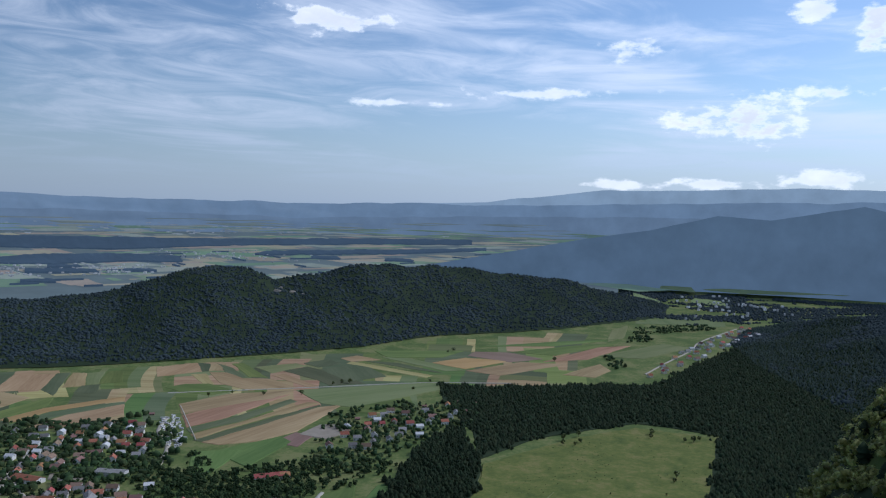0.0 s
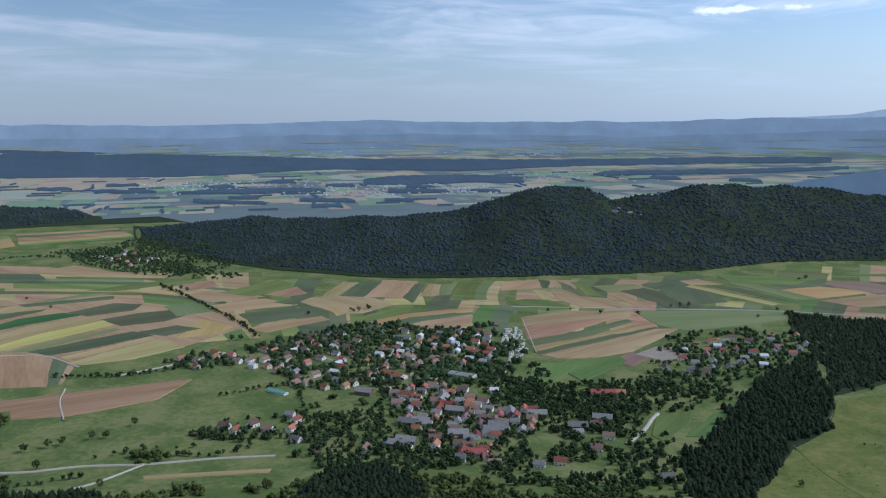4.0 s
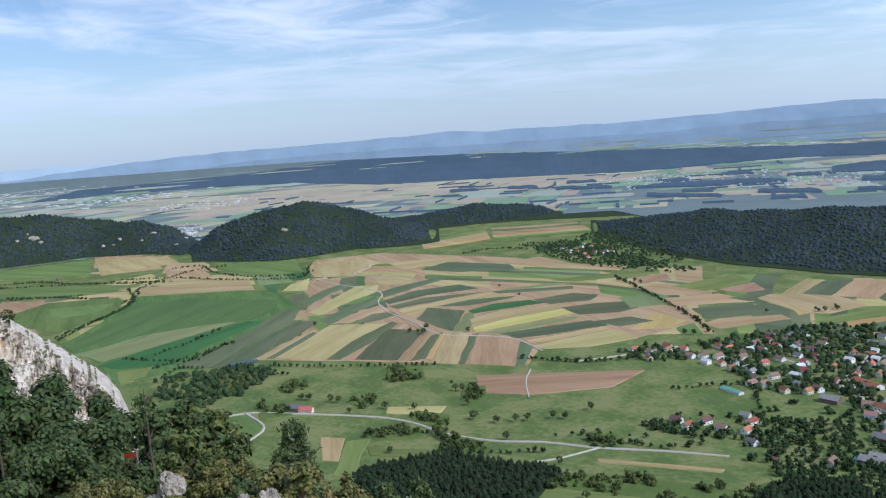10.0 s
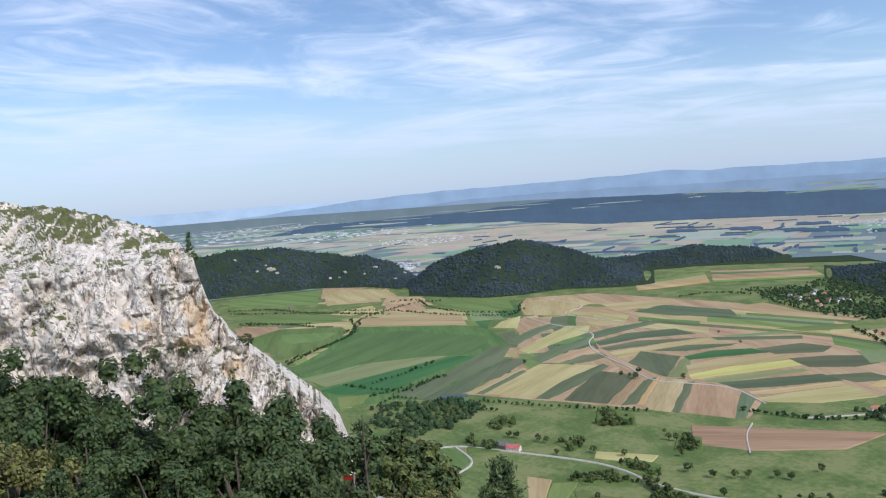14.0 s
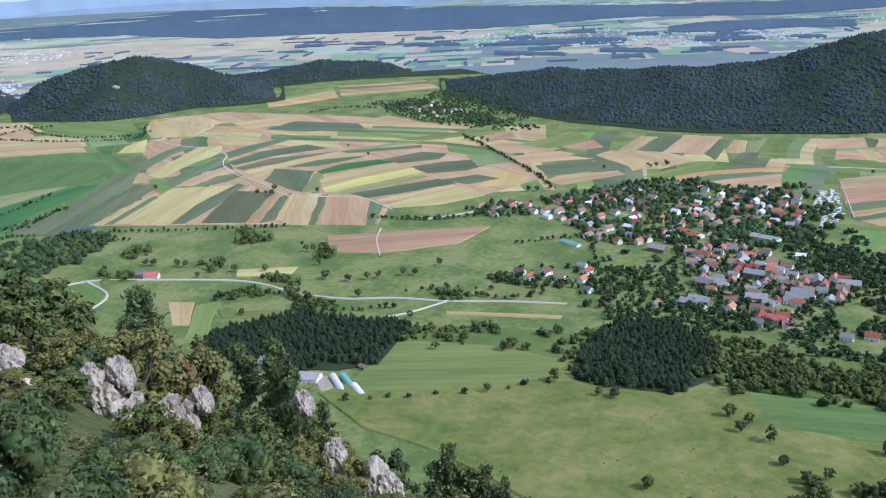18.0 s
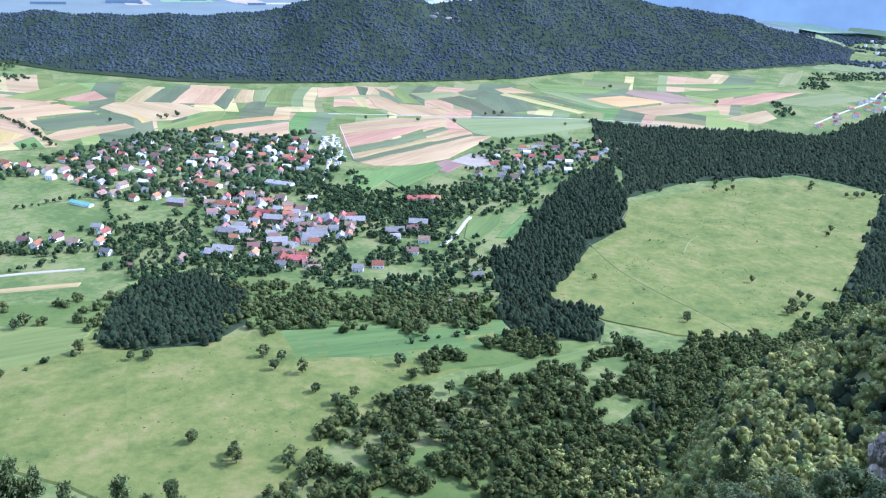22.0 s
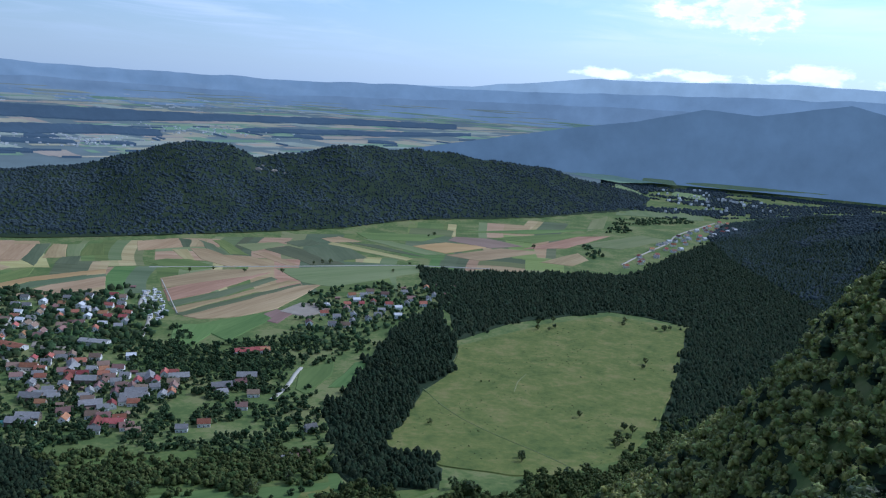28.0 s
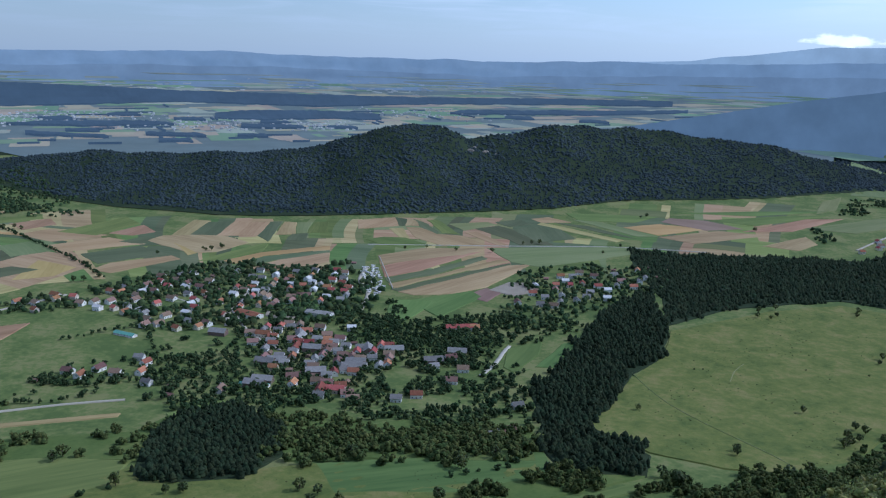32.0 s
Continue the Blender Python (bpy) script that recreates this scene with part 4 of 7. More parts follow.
# woods
wood([(-4, 1714), (55, 1671), (290, 1713), (457, 1731), (644, 2020), (945, 2408), (1277, 2747), (1111, 2131), (702, 1272), (411, 978), (295, 882), (358, 1065), (465, 1341), (398, 1388), (336, 1416), (215, 1345), (151, 1306), (62, 1198), (56, 1338), (11, 1520)], 'pine', 6.4, 3)
wood([(54, 1225), (61, 1157), (40, 1030), (11, 981), (-10, 872), (-33, 787), (-73, 777), (-99, 890), (-70, 1003), (-56, 1125), (-22, 1281), (32, 1367)], 'pine', 5.4, 4)
wood([(-73, 777), (-34, 796), (31, 727), (25, 672), (-40, 657), (-73, 725)], 'pine', 5.2, 5)
wood([(-390, 558), (-424, 631), (-434, 690), (-414, 751), (-347, 728), (-287, 630), (-302, 572), (-347, 553)], 'pine', 5.0, 6)
wood([(-794, 436), (-786, 480), (-760, 537), (-676, 565), (-611, 580), (-598, 546), (-558, 481), (-579, 444), (-624, 420), (-713, 398)], 'pine', 5.6, 7)
wood([(-611, 580), (-537, 625), (-454, 655), (-445, 707), (-424, 631), (-409, 591), (-499, 580), (-588, 541)], 'leaf', 9, 8)
wood([(-347, 728), (-283, 753), (-233, 728), (-199, 756), (-156, 733), (-106, 722), (-82, 760), (-68, 677), (-116, 663), (-217, 640), (-279, 618)], 'leaf', 9, 9)
wood([(-184, 686), (-152, 759), (-71, 759), (-71, 709), (-95, 688), (-166, 638), (-249, 618), (-285, 601), (-340, 725), (-265, 704)], 'leaf', 9.5, 10)
wood([(-117, 591), (-85, 621), (-50, 654), (25, 672), (-53, 597), (-112, 564)], 'leaf', 8, 11)
wood([(-155, 474), (-129, 527), (-95, 573), (-50, 566), (40, 662), (72, 685), (127, 715), (207, 740), (300, 832), (318, 746), (227, 485), (-84, 430), (-65, 488), (-58, 497), (-112, 459), (-148, 454)], 'leaf', 9.6, 12)
wood([(-156, 439), (-143, 510), (-121, 569), (-62, 642), (-54, 590), (-99, 515), (-92, 441), (-33, 471), (-29, 448), (-142, 380)], 'leaf', 9.4, 13)
wood([(-182, 352), (-172, 372), (-140, 388), (-126, 420), (-100, 448), (-50, 470), (40, 520), (60, 470), (20, 420), (-90, 350)], 'leaf', 9.2, 39)
wood([(-1971, 2080), (-1810, 2135), (-1351, 1786), (-1369, 1607), (-1610, 1694), (-1771, 1637), (-1929, 1785)], 'leaf', 13, 14)
wood([(-2014, 1779), (-1741, 1863), (-1339, 1686), (-1235, 1689), (-1263, 1589), (-1535, 1594)], 'leaf', 15, 15)
wood([(615, 2577), (858, 2649), (846, 2541), (568, 2415)], 'leaf', 12, 16)
wood([(390, 1955), (415, 2040), (442, 1943), (407, 1892)], 'leaf', 11, 35)
wood([(530, 2360), (599, 2392), (577, 2293), (519, 2268)], 'leaf', 11, 36)
wood([(331, 1006), (445, 1311), (614, 1361), (1022, 1792), (831, 1505), (498, 1080), (396, 966), (277, 867)], 'pine', 6.4, 37)
wood([(270, 866), (343, 945), (306, 831), (209, 707), (169, 676), (173, 721)], 'leaf', 8.5, 38)
wood([(-1399, 414), (-1356, 556), (-1280, 569), (-1200, 487), (-1133, 363), (-1232, 344)], 'leaf', 10, 17)
# village greenery
wood([(-391, 816), (-295, 812), (-251, 947), (-209, 1031), (-167, 1013), (-187, 849), (-225, 787), (-290, 770)], 'leaf', 10.5, 60)
wood([(-413, 1087), (-340, 1133), (-298, 1074), (-292, 989), (-342, 1006)], 'leaf', 11, 61)
wood([(-551, 1051), (-403, 1160), (-192, 1063), (-139, 858), (-254, 801), (-396, 824)], 'leaf', 14, 75)
hedge([(-513, 401), (-468, 437), (-426, 485), (-397, 528)], 16, 63)
hedge([(-132, 618), (-98, 644), (-74, 689)], 12, 64)
wood([(-520, 988), (-472, 1049), (-400, 1036), (-338, 996), (-269, 1004), (-260, 953), (-295, 882), (-296, 816), (-344, 805), (-418, 871), (-468, 938)], 'leaf', 12, 45)
wood([(-667, 771), (-628, 830), (-567, 886), (-531, 817), (-584, 782), (-636, 744)], 'leaf', 12, 46)
wood([(-905, 997), (-845, 1088), (-779, 1047), (-818, 966)], 'leaf', 12, 47)
wood([(-1135, 698), (-1083, 734), (-1030, 698), (-1075, 657)], 'leaf', 8.5, 65)
wood([(-957, 716), (-933, 739), (-882, 698), (-904, 673)], 'leaf', 8.5, 66)
wood([(-923, 603), (-870, 628), (-843, 591), (-888, 575)], 'leaf', 8.5, 67)
wood([(-1032, 561), (-1026, 604), (-986, 565)], 'leaf', 8.5, 68)
wood([(-1144, 472), (-1107, 487), (-1045, 481), (-1068, 442)], 'leaf', 8.5, 69)
wood([(-908, 521), (-863, 569), (-828, 554), (-871, 506)], 'leaf', 8.5, 70)
wood([(-820, 572), (-779, 593), (-727, 569), (-757, 543)], 'leaf', 8.5, 71)
wood([(-1190, 526), (-1179, 568), (-1144, 559), (-1155, 519)], 'leaf', 8.5, 72)
wood([(-1284, 460), (-1298, 520), (-1233, 496), (-1213, 440)], 'leaf', 8.5, 73)
wood([(-669, 678), (-657, 704), (-633, 697), (-650, 667)], 'leaf', 8.5, 74)
wood([(-672, 743), (-527, 837), (-607, 933), (-498, 946), (-396, 812), (-304, 805), (-347, 728), (-445, 707), (-516, 782)], 'leaf', 10.2, 18)
wood([(-839, 1113), (-726, 1347), (-586, 1335), (-501, 1433), (-374, 1208), (-396, 1067), (-539, 1006), (-621, 955)], 'leaf', 10.5, 19)
wood([(-380, 1108), (-337, 1197), (-315, 1104), (-231, 1144), (-158, 1191), (-137, 1077), (-194, 996), (-289, 979)], 'leaf', 10.5, 20)
wood([(-297, 787), (-228, 796), (-167, 886), (-123, 1000), (-87, 791), (-156, 733), (-233, 728)], 'leaf', 11, 21)
wood([(-205, 1406), (-106, 1526), (53, 1535), (72, 1416), (14, 1292), (-111, 1110), (-197, 1140), (-179, 1235)], 'leaf', 11.5, 22)
wood([(-263, 1070), (-181, 1145), (-69, 1176), (-22, 1281), (-64, 1123), (-147, 1028), (-170, 915), (-218, 945)], 'leaf', 12, 23)
hedge([(-2355, 647), (-2194, 585), (-2103, 514), (-2008, 419), (-1941, 357)], 8, 110)
hedge([(-1472, 467), (-1492, 520), (-1551, 590)], 11, 111)
hedge([(-3075, 380), (-2967, 518), (-2803, 581), (-2604, 701), (-2522, 789)], 8, 112)
hedge([(-2711, 364), (-2570, 478), (-2432, 541)], 8, 113)
hedge([(-2771, 891), (-2728, 980), (-2517, 951), (-2330, 980), (-2202, 1071), (-2220, 1134)], 9, 114)
hedge([(-1353, 468), (-1364, 537), (-1281, 544), (-1243, 569)], 8, 115)
hedge([(-1392, 398), (-1439, 456), (-1409, 489)], 8, 116)
hedge([(-1340, 391), (-1261, 395), (-1236, 424)], 7, 117)
hedge([(-2045, 1576), (-2021, 1687), (-1913, 1725)], 8, 118)
hedge([(-2005, 1810), (-1914, 1862), (-1785, 1868)], 7, 119)
hedge([(-1789, 1675), (-1553, 1603), (-1488, 1669), (-1333, 1641)], 9, 120)
hedge([(-1359, 1500), (-1171, 1391), (-971, 1268), (-857, 1182)], 7, 24)
hedge([(-1336, 561), (-1255, 617), (-1150, 703), (-1085, 758)], 10, 25)
hedge([(-2253, 588), (-2341, 654), (-2472, 708), (-2651, 928), (-2630, 1026)], 12, 26)
hedge([(-1482, 423), (-1504, 497), (-1544, 605)], 10, 27)
hedge([(-996, 876), (-922, 906), (-861, 973), (-877, 1035)], 7, 28)
hedge([(-906, 520), (-876, 542), (-826, 568), (-758, 559), (-739, 561)], 9, 29)
hedge([(-773, 537), (-728, 569), (-681, 614)], 8, 30)
hedge([(-707, 667), (-663, 712), (-626, 731)], 14, 31)
hedge([(-633, 697), (-584, 721), (-565, 760)], 7, 32)
hedge([(-717, 894), (-649, 968), (-593, 913)], 8, 33)
hedge([(-2475, 669), (-2226, 606), (-2038, 453), (-1913, 356)], 9, 40)
hedge([(-2982, 376), (-2828, 525), (-2683, 666), (-2480, 796)], 11, 41)
hedge([(-2670, 368), (-2573, 475), (-2513, 550)], 10, 42)
hedge([(-1607, 407), (-1529, 452), (-1470, 502)], 9, 43)
hedge([(-1583, 460), (-1641, 568), (-1689, 634)], 13, 44)
hedge([(-2693, 712), (-2560, 829), (-2346, 910), (-2154, 1055), (-2338, 1186)], 10, 34)

# ---- woods on the hills ----
def hill_wood(index, step, seed, size, depth=1.05):
    azs, foot, deep, crest = RIDGES[index]
    rng = np.random.default_rng(seed)
    lo, hi = azs[0] + 0.3, azs[-1] - 0.3
    n = int(np.radians(hi - lo) * np.mean(foot) * np.max(deep) * depth / step ** 2)
    az = rng.uniform(lo, hi, n)
    r = np.interp(az, azs, foot) + rng.uniform(0, 1, n) * np.interp(az, azs, deep) * depth
    xy = np.stack([-np.sin(np.radians(az)) * r, np.cos(np.radians(az)) * r], -1)
    up = land(xy[:, 0], xy[:, 1]) - floor_height(r)
    xy = xy[up > 5]
    conifer = np.array([noise.noise((x * 0.006, y * 0.006, 4)) + 0.5 * noise.noise((x * 0.03, y * 0.03, 2)) for x, y in xy]) + rng.normal(0, 0.15, len(xy)) > 0.06
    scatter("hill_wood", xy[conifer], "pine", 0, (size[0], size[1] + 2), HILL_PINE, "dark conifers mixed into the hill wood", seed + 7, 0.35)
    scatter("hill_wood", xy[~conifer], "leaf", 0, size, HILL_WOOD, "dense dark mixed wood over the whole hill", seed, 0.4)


def hill_floor(index, span):
    azs, foot, deep, crest = RIDGES[index]
    grid = []
    lo, hi = span
    for a in np.arange(lo, hi, 0.25):
        grid.append([polar(a, np.interp(a, azs, foot) + np.interp(a, azs, deep) * u) for u in np.linspace(0.02, 1.38, 50)])
    drape("hill_floor", grid, 1.5, FOREST_FLOOR, "ground under the hill wood, its shade put into the dark colour", "ground")


def polar(az, r):
    return (-r * math.sin(radians(az)), r * math.cos(radians(az)))


hill_floor(0, (-15.2, 43.6))
hill_floor(1, (37, 60.5))
hill_floor(2, (54, 71))
hill_floor(3, (70, 90))
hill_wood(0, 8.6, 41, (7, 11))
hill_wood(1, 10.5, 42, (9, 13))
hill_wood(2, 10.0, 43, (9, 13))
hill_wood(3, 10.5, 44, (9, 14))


def polar_poly(pairs):
    return [polar(a, r) for a, r in pairs]


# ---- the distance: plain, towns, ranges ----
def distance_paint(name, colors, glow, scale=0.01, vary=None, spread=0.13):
    """Far backdrop: blue haze put into a dull blue-grey colour and a faint glow."""
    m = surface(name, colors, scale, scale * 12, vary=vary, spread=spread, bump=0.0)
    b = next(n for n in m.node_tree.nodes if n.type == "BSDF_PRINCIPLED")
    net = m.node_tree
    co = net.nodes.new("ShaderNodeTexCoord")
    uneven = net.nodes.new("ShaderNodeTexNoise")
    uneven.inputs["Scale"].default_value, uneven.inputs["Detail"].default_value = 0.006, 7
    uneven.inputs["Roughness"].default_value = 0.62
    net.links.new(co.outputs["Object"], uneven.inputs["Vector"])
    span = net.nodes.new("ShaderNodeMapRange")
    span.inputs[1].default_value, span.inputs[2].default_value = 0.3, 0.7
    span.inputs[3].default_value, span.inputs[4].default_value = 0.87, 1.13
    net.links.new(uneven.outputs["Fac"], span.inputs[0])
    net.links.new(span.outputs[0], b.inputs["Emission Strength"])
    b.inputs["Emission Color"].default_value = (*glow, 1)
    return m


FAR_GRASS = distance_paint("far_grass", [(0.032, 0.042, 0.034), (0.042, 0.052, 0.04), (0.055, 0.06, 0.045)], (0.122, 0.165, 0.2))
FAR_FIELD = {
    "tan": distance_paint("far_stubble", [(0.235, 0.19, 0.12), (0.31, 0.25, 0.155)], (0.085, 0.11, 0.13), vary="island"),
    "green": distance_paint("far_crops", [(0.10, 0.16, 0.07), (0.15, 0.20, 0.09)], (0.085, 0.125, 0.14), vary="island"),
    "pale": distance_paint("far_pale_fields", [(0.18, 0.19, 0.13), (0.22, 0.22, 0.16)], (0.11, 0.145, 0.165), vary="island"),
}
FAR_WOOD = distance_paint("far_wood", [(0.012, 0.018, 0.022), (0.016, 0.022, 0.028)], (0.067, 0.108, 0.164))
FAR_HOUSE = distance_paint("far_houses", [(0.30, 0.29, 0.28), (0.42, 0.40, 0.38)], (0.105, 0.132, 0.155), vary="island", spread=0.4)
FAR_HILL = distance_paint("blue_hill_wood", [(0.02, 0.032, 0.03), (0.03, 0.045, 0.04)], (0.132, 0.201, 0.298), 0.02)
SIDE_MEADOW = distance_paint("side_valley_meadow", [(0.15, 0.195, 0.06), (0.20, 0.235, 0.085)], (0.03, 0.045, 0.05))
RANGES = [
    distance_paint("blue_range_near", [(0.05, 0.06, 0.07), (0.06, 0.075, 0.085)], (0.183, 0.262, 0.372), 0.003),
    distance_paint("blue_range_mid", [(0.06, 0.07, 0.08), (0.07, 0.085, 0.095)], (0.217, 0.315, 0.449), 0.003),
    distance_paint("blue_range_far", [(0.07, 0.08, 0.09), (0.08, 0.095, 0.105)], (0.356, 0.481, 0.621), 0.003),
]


def far_place(x, y, lift):
    """A place on the true plain, brought into the bowl of distance with its direction kept."""
    r = np.hypot(x, y)
    q = np.where(r < 3000, r, 3000 + 1700 * (1 - np.exp(-(np.maximum(r, 3000) - 3000) / 1700)))
    k = q / r
    return np.stack([x * k, y * k, EYE + (lift - EYE) * k], -1)


def build_far_plain():
    deg = np.arange(-12, 100.1, 1.0)
    az = np.radians(deg)
    rr = np.linspace(0, 1, 60)
    A, R = np.meshgrid(az, rr, indexing="ij")
    # it ends where the foothills begin
    end = EYE / np.tan(np.radians(np.interp(deg, (-12, 30, 45, 55, 62, 80, 100), (2.2, 2.15, 1.75, 1.25, 1.0, 0.75, 0.7))))
    start = np.interp(deg, (16, 19, 30, 39, 42), (3550, 2860, 2900, 3120, 3550))[:, None]
    R = start * (end[:, None] / start) ** R
    v = far_place(-np.sin(A) * R, np.cos(A) * R, 3.0).reshape(-1, 3)
    n = len(rr)
    f = [(i * n + j, i * n + j + 1, (i + 1) * n + j + 1, (i + 1) * n + j) for i in range(len(az) - 1) for j in range(n - 1)]
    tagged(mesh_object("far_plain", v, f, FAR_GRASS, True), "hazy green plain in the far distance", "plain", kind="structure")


def far_quads(name, mat, label, items, height=0.0):
    """Flat or raised plots (middle x, y, half length, half width, turn) on the far plain, joined."""
    vs, fs = [], []
    for x, y, a, b, t in items:
        c, s = math.cos(t), math.sin(t)
        px = np.array([x + a * c * i - b * s * j for i, j in ((-1, -1), (1, -1), (1, 1), (-1, 1))])
        py = np.array([y + a * s * i + b * c * j for i, j in ((-1, -1), (1, -1), (1, 1), (-1, 1))])
        k = len(vs)
        low = 5.0 + random.random()
        vs += far_place(px, py, low).tolist()
        fs.append((k, k + 1, k + 2, k + 3))
        if height:
            vs += far_place(px, py, low + height).tolist()
            fs += [(k + 4, k + 5, k + 6, k + 7)] + [(k + i, k + (i + 1) % 4, k + 4 + (i + 1) % 4, k + 4 + i) for i in range(4)]
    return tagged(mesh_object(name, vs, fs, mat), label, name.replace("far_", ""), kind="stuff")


def far_plots(n, az, rng_r, size, seed):
    rng = random.Random(seed)
    out = []
    for _ in range(n):
        a = rng.uniform(*az)
        r = math.exp(rng.uniform(math.log(rng_r[0]), math.log(rng_r[1])))
        x, y = polar(a, r)
        long = rng.uniform(*size) * r / 6000
        out.append((x, y, long, long * rng.uniform(0.25, 0.6), radians(rng.choice((35, 40, 125, 130)) + rng.uniform(-6, 6))))
    return out


def far_wood(pts, seed, mat=None, tall=1.0):
    """A wood on the far plain, from its outline in azimuth and elevation: a canopy with an edge, its crowns too small to tell."""
    lo_az, hi_az = min(a for a, _ in pts), max(a for a, _ in pts)
    cols = []
    for a in np.arange(lo_az + 0.01, hi_az, 0.25):
        cut = []
        for (a0, e0), (a1, e1) in zip(pts, pts[1:] + pts[:1]):
            if (a0 > a) != (a1 > a):
                cut.append(e0 + (e1 - e0) * (a - a0) / (a1 - a0))
        if len(cut) >= 2:
            wob = 0.05 * noise.noise((a * 1.3, seed, 0))
            cols.append((a, min(cut) + wob, max(cut) + 0.05 * noise.noise((a * 1.1, seed, 7))))
    vs = []
    for a, e0, e1 in cols:
        for k, (e, h) in enumerate(((e0, 4.5), (e0, 14.0 * tall), ((e0 * 2 + e1) / 3, 16.0 * tall), ((e0 + e1 * 2) / 3, 16.0 * tall), (e1, 15.0 * tall))):
            x, y = polar(a, EYE / math.tan(radians(-e)))
            vs += far_place(np.array([x]), np.array([y]), h + random.uniform(-2, 3) * (k > 0) * (tall == 1)).tolist()
    fs = [(i * 5 + j, (i + 1) * 5 + j, (i + 1) * 5 + j + 1, i * 5 + j + 1) for i in range(len(cols) - 1) for j in range(4)]
    tagged(mesh_object("far_wood" if mat is None else "far_meadow", vs, fs, mat or FAR_WOOD), "dark wood on the plain, tinted with blue haze" if mat is None else "light green meadow at the head of the side valley", "wood" if mat is None else "meadow", kind="stuff")


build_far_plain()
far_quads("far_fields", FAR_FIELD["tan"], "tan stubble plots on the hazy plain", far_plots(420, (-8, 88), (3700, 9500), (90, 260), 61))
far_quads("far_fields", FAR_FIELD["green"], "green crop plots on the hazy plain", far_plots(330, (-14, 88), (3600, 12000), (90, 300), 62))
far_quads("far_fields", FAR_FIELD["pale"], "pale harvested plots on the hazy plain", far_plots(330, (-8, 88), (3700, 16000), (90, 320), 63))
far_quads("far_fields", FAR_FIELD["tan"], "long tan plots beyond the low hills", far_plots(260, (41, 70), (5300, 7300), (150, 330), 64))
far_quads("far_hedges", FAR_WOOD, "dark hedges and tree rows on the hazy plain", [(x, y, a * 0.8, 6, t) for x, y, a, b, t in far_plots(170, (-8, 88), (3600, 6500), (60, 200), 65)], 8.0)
# the wide belt of forest across the plain, and woods before it
far_wood([(80, -2.1), (76.8, -2.04), (70.4, -2.13), (63.5, -2.37), (57.6, -3.03), (50.4, -3.2), (41, -3.46), (30.2, -3.18), (21.6, -3.39), (14, -3.1), (5, -2.9), (-2, -2.8), (-2, -2.5), (5.6, -2.55), (14.6, -2.7), (21.6, -2.63), (30.2, -2.48), (41, -1.99), (52, -1.39), (60, -1.15), (66, -1.5), (72, -1.6), (77, -1.6)], 1)
far_wood([(28.6, -4.25), (25, -4.35), (21, -4.2), (17.4, -4.25), (17.6, -3.9), (21.7, -3.72), (26.2, -3.75), (28.5, -3.95)], 2)
far_wood([(41, -4.55), (36, -4.75), (31, -4.7), (32, -4.5), (38, -4.4)], 3)
far_wood([(33, -5.35), (29, -5.5), (29.3, -5.3), (32.6, -5.2)], 4)
far_wood([(46, -4.35), (42, -4.45), (42.4, -4.3), (45.5, -4.2)], 5)
far_wood([(13, -3.75), (4, -3.6), (-3, -3.2), (-3, -3.05), (4, -3.35), (12, -3.5)], 6)
far_wood([(40, -5.2), (35, -5.5), (35.3, -5.35), (39.8, -5.05)], 7)
far_wood([(27, -4.85), (22.5, -4.95), (22.8, -4.75), (26.8, -4.65)], 8)
for k, (a, e) in enumerate([(52, -3.9), (48, -4.0), (38, -4.2), (34, -4.0), (30, -4.3), (24.5, -4.5), (20, -4.8), (15, -4.6), (8, -3.9), (3, -4.0), (44, -3.9), (36.5, -5.0), (31, -5.7), (26, -5.4)]):
    far_wood([(a + 1.1, e - 0.06), (a - 1.0, e - 0.1), (a - 0.9, e + 0.04), (a + 1.0, e + 0.06)], 20 + k)
for pts in ([(-14.5, -5.35), (-17, -5.5), (-16.9, -5.2), (-15, -5.1)], [(-17.4, -5.3), (-20, -5.45), (-24.5, -5.25), (-28, -5.1), (-28, -4.85), (-24, -4.95), (-20, -5.0)], [(-16.5, -6.2), (-19, -6.3), (-18.8, -6.0), (-17, -5.9)], [(-12.8, -6.0), (-15.0, -6.6), (-14.8, -6.2), (-13, -5.7)], [(-29, -4.3), (-32, -4.35), (-32, -4.15), (-29.5, -4.1)]):
    far_wood(pts, 50, SIDE_MEADOW, 0.35)
# towns
def far_town(az, r, spread_az, spread_r, n, seed, size=(4, 9), label="white houses of a town on the hazy plain"):
    rng = random.Random(seed)
    items = []
    for _ in range(n):
        x, y = polar(az + rng.gauss(0, spread_az), r * (1 + max(-0.25, rng.gauss(0, spread_r))))
        a = rng.uniform(*size)
        items.append((x, y, a, a * rng.uniform(0.5, 0.9), rng.uniform(0, 3.14)))
    far_quads("far_town", FAR_HOUSE, label, items, 7.0)


far_town(69, 6500, 2.0, 0.05, 150, 71)
far_town(74.5, 8700, 2.2, 0.05, 110, 72, (8, 28), "long white halls at the edge of a far town")
far_town(38, 5200, 3.2, 0.05, 220, 73)
far_town(29, 4600, 2.6, 0.05, 170, 74)
far_town(22, 4500, 2.0, 0.04, 110, 75)
far_town(15, 5600, 2.5, 0.05, 90, 76)
far_town(82, 12500, 3.5, 0.18, 240, 77, (14, 40), "pale spread-out city at the edge of the plain")
far_town(38, 9300, 8.0, 0.07, 90, 78, (12, 45), "bright halls and fields beyond the forest belt")
far_town(18, 10500, 7.0, 0.1, 120, 79, (12, 40), "small bright specks of a far town")
far_town(71.2, 4200, 1.0, 0.06, 60, 80, (5, 9), "village in the gap between two wooded hills")
far_town(-19.5, 3280, 2.2, 0.045, 48, 81, (3.5, 6), "village at the head of the side valley")


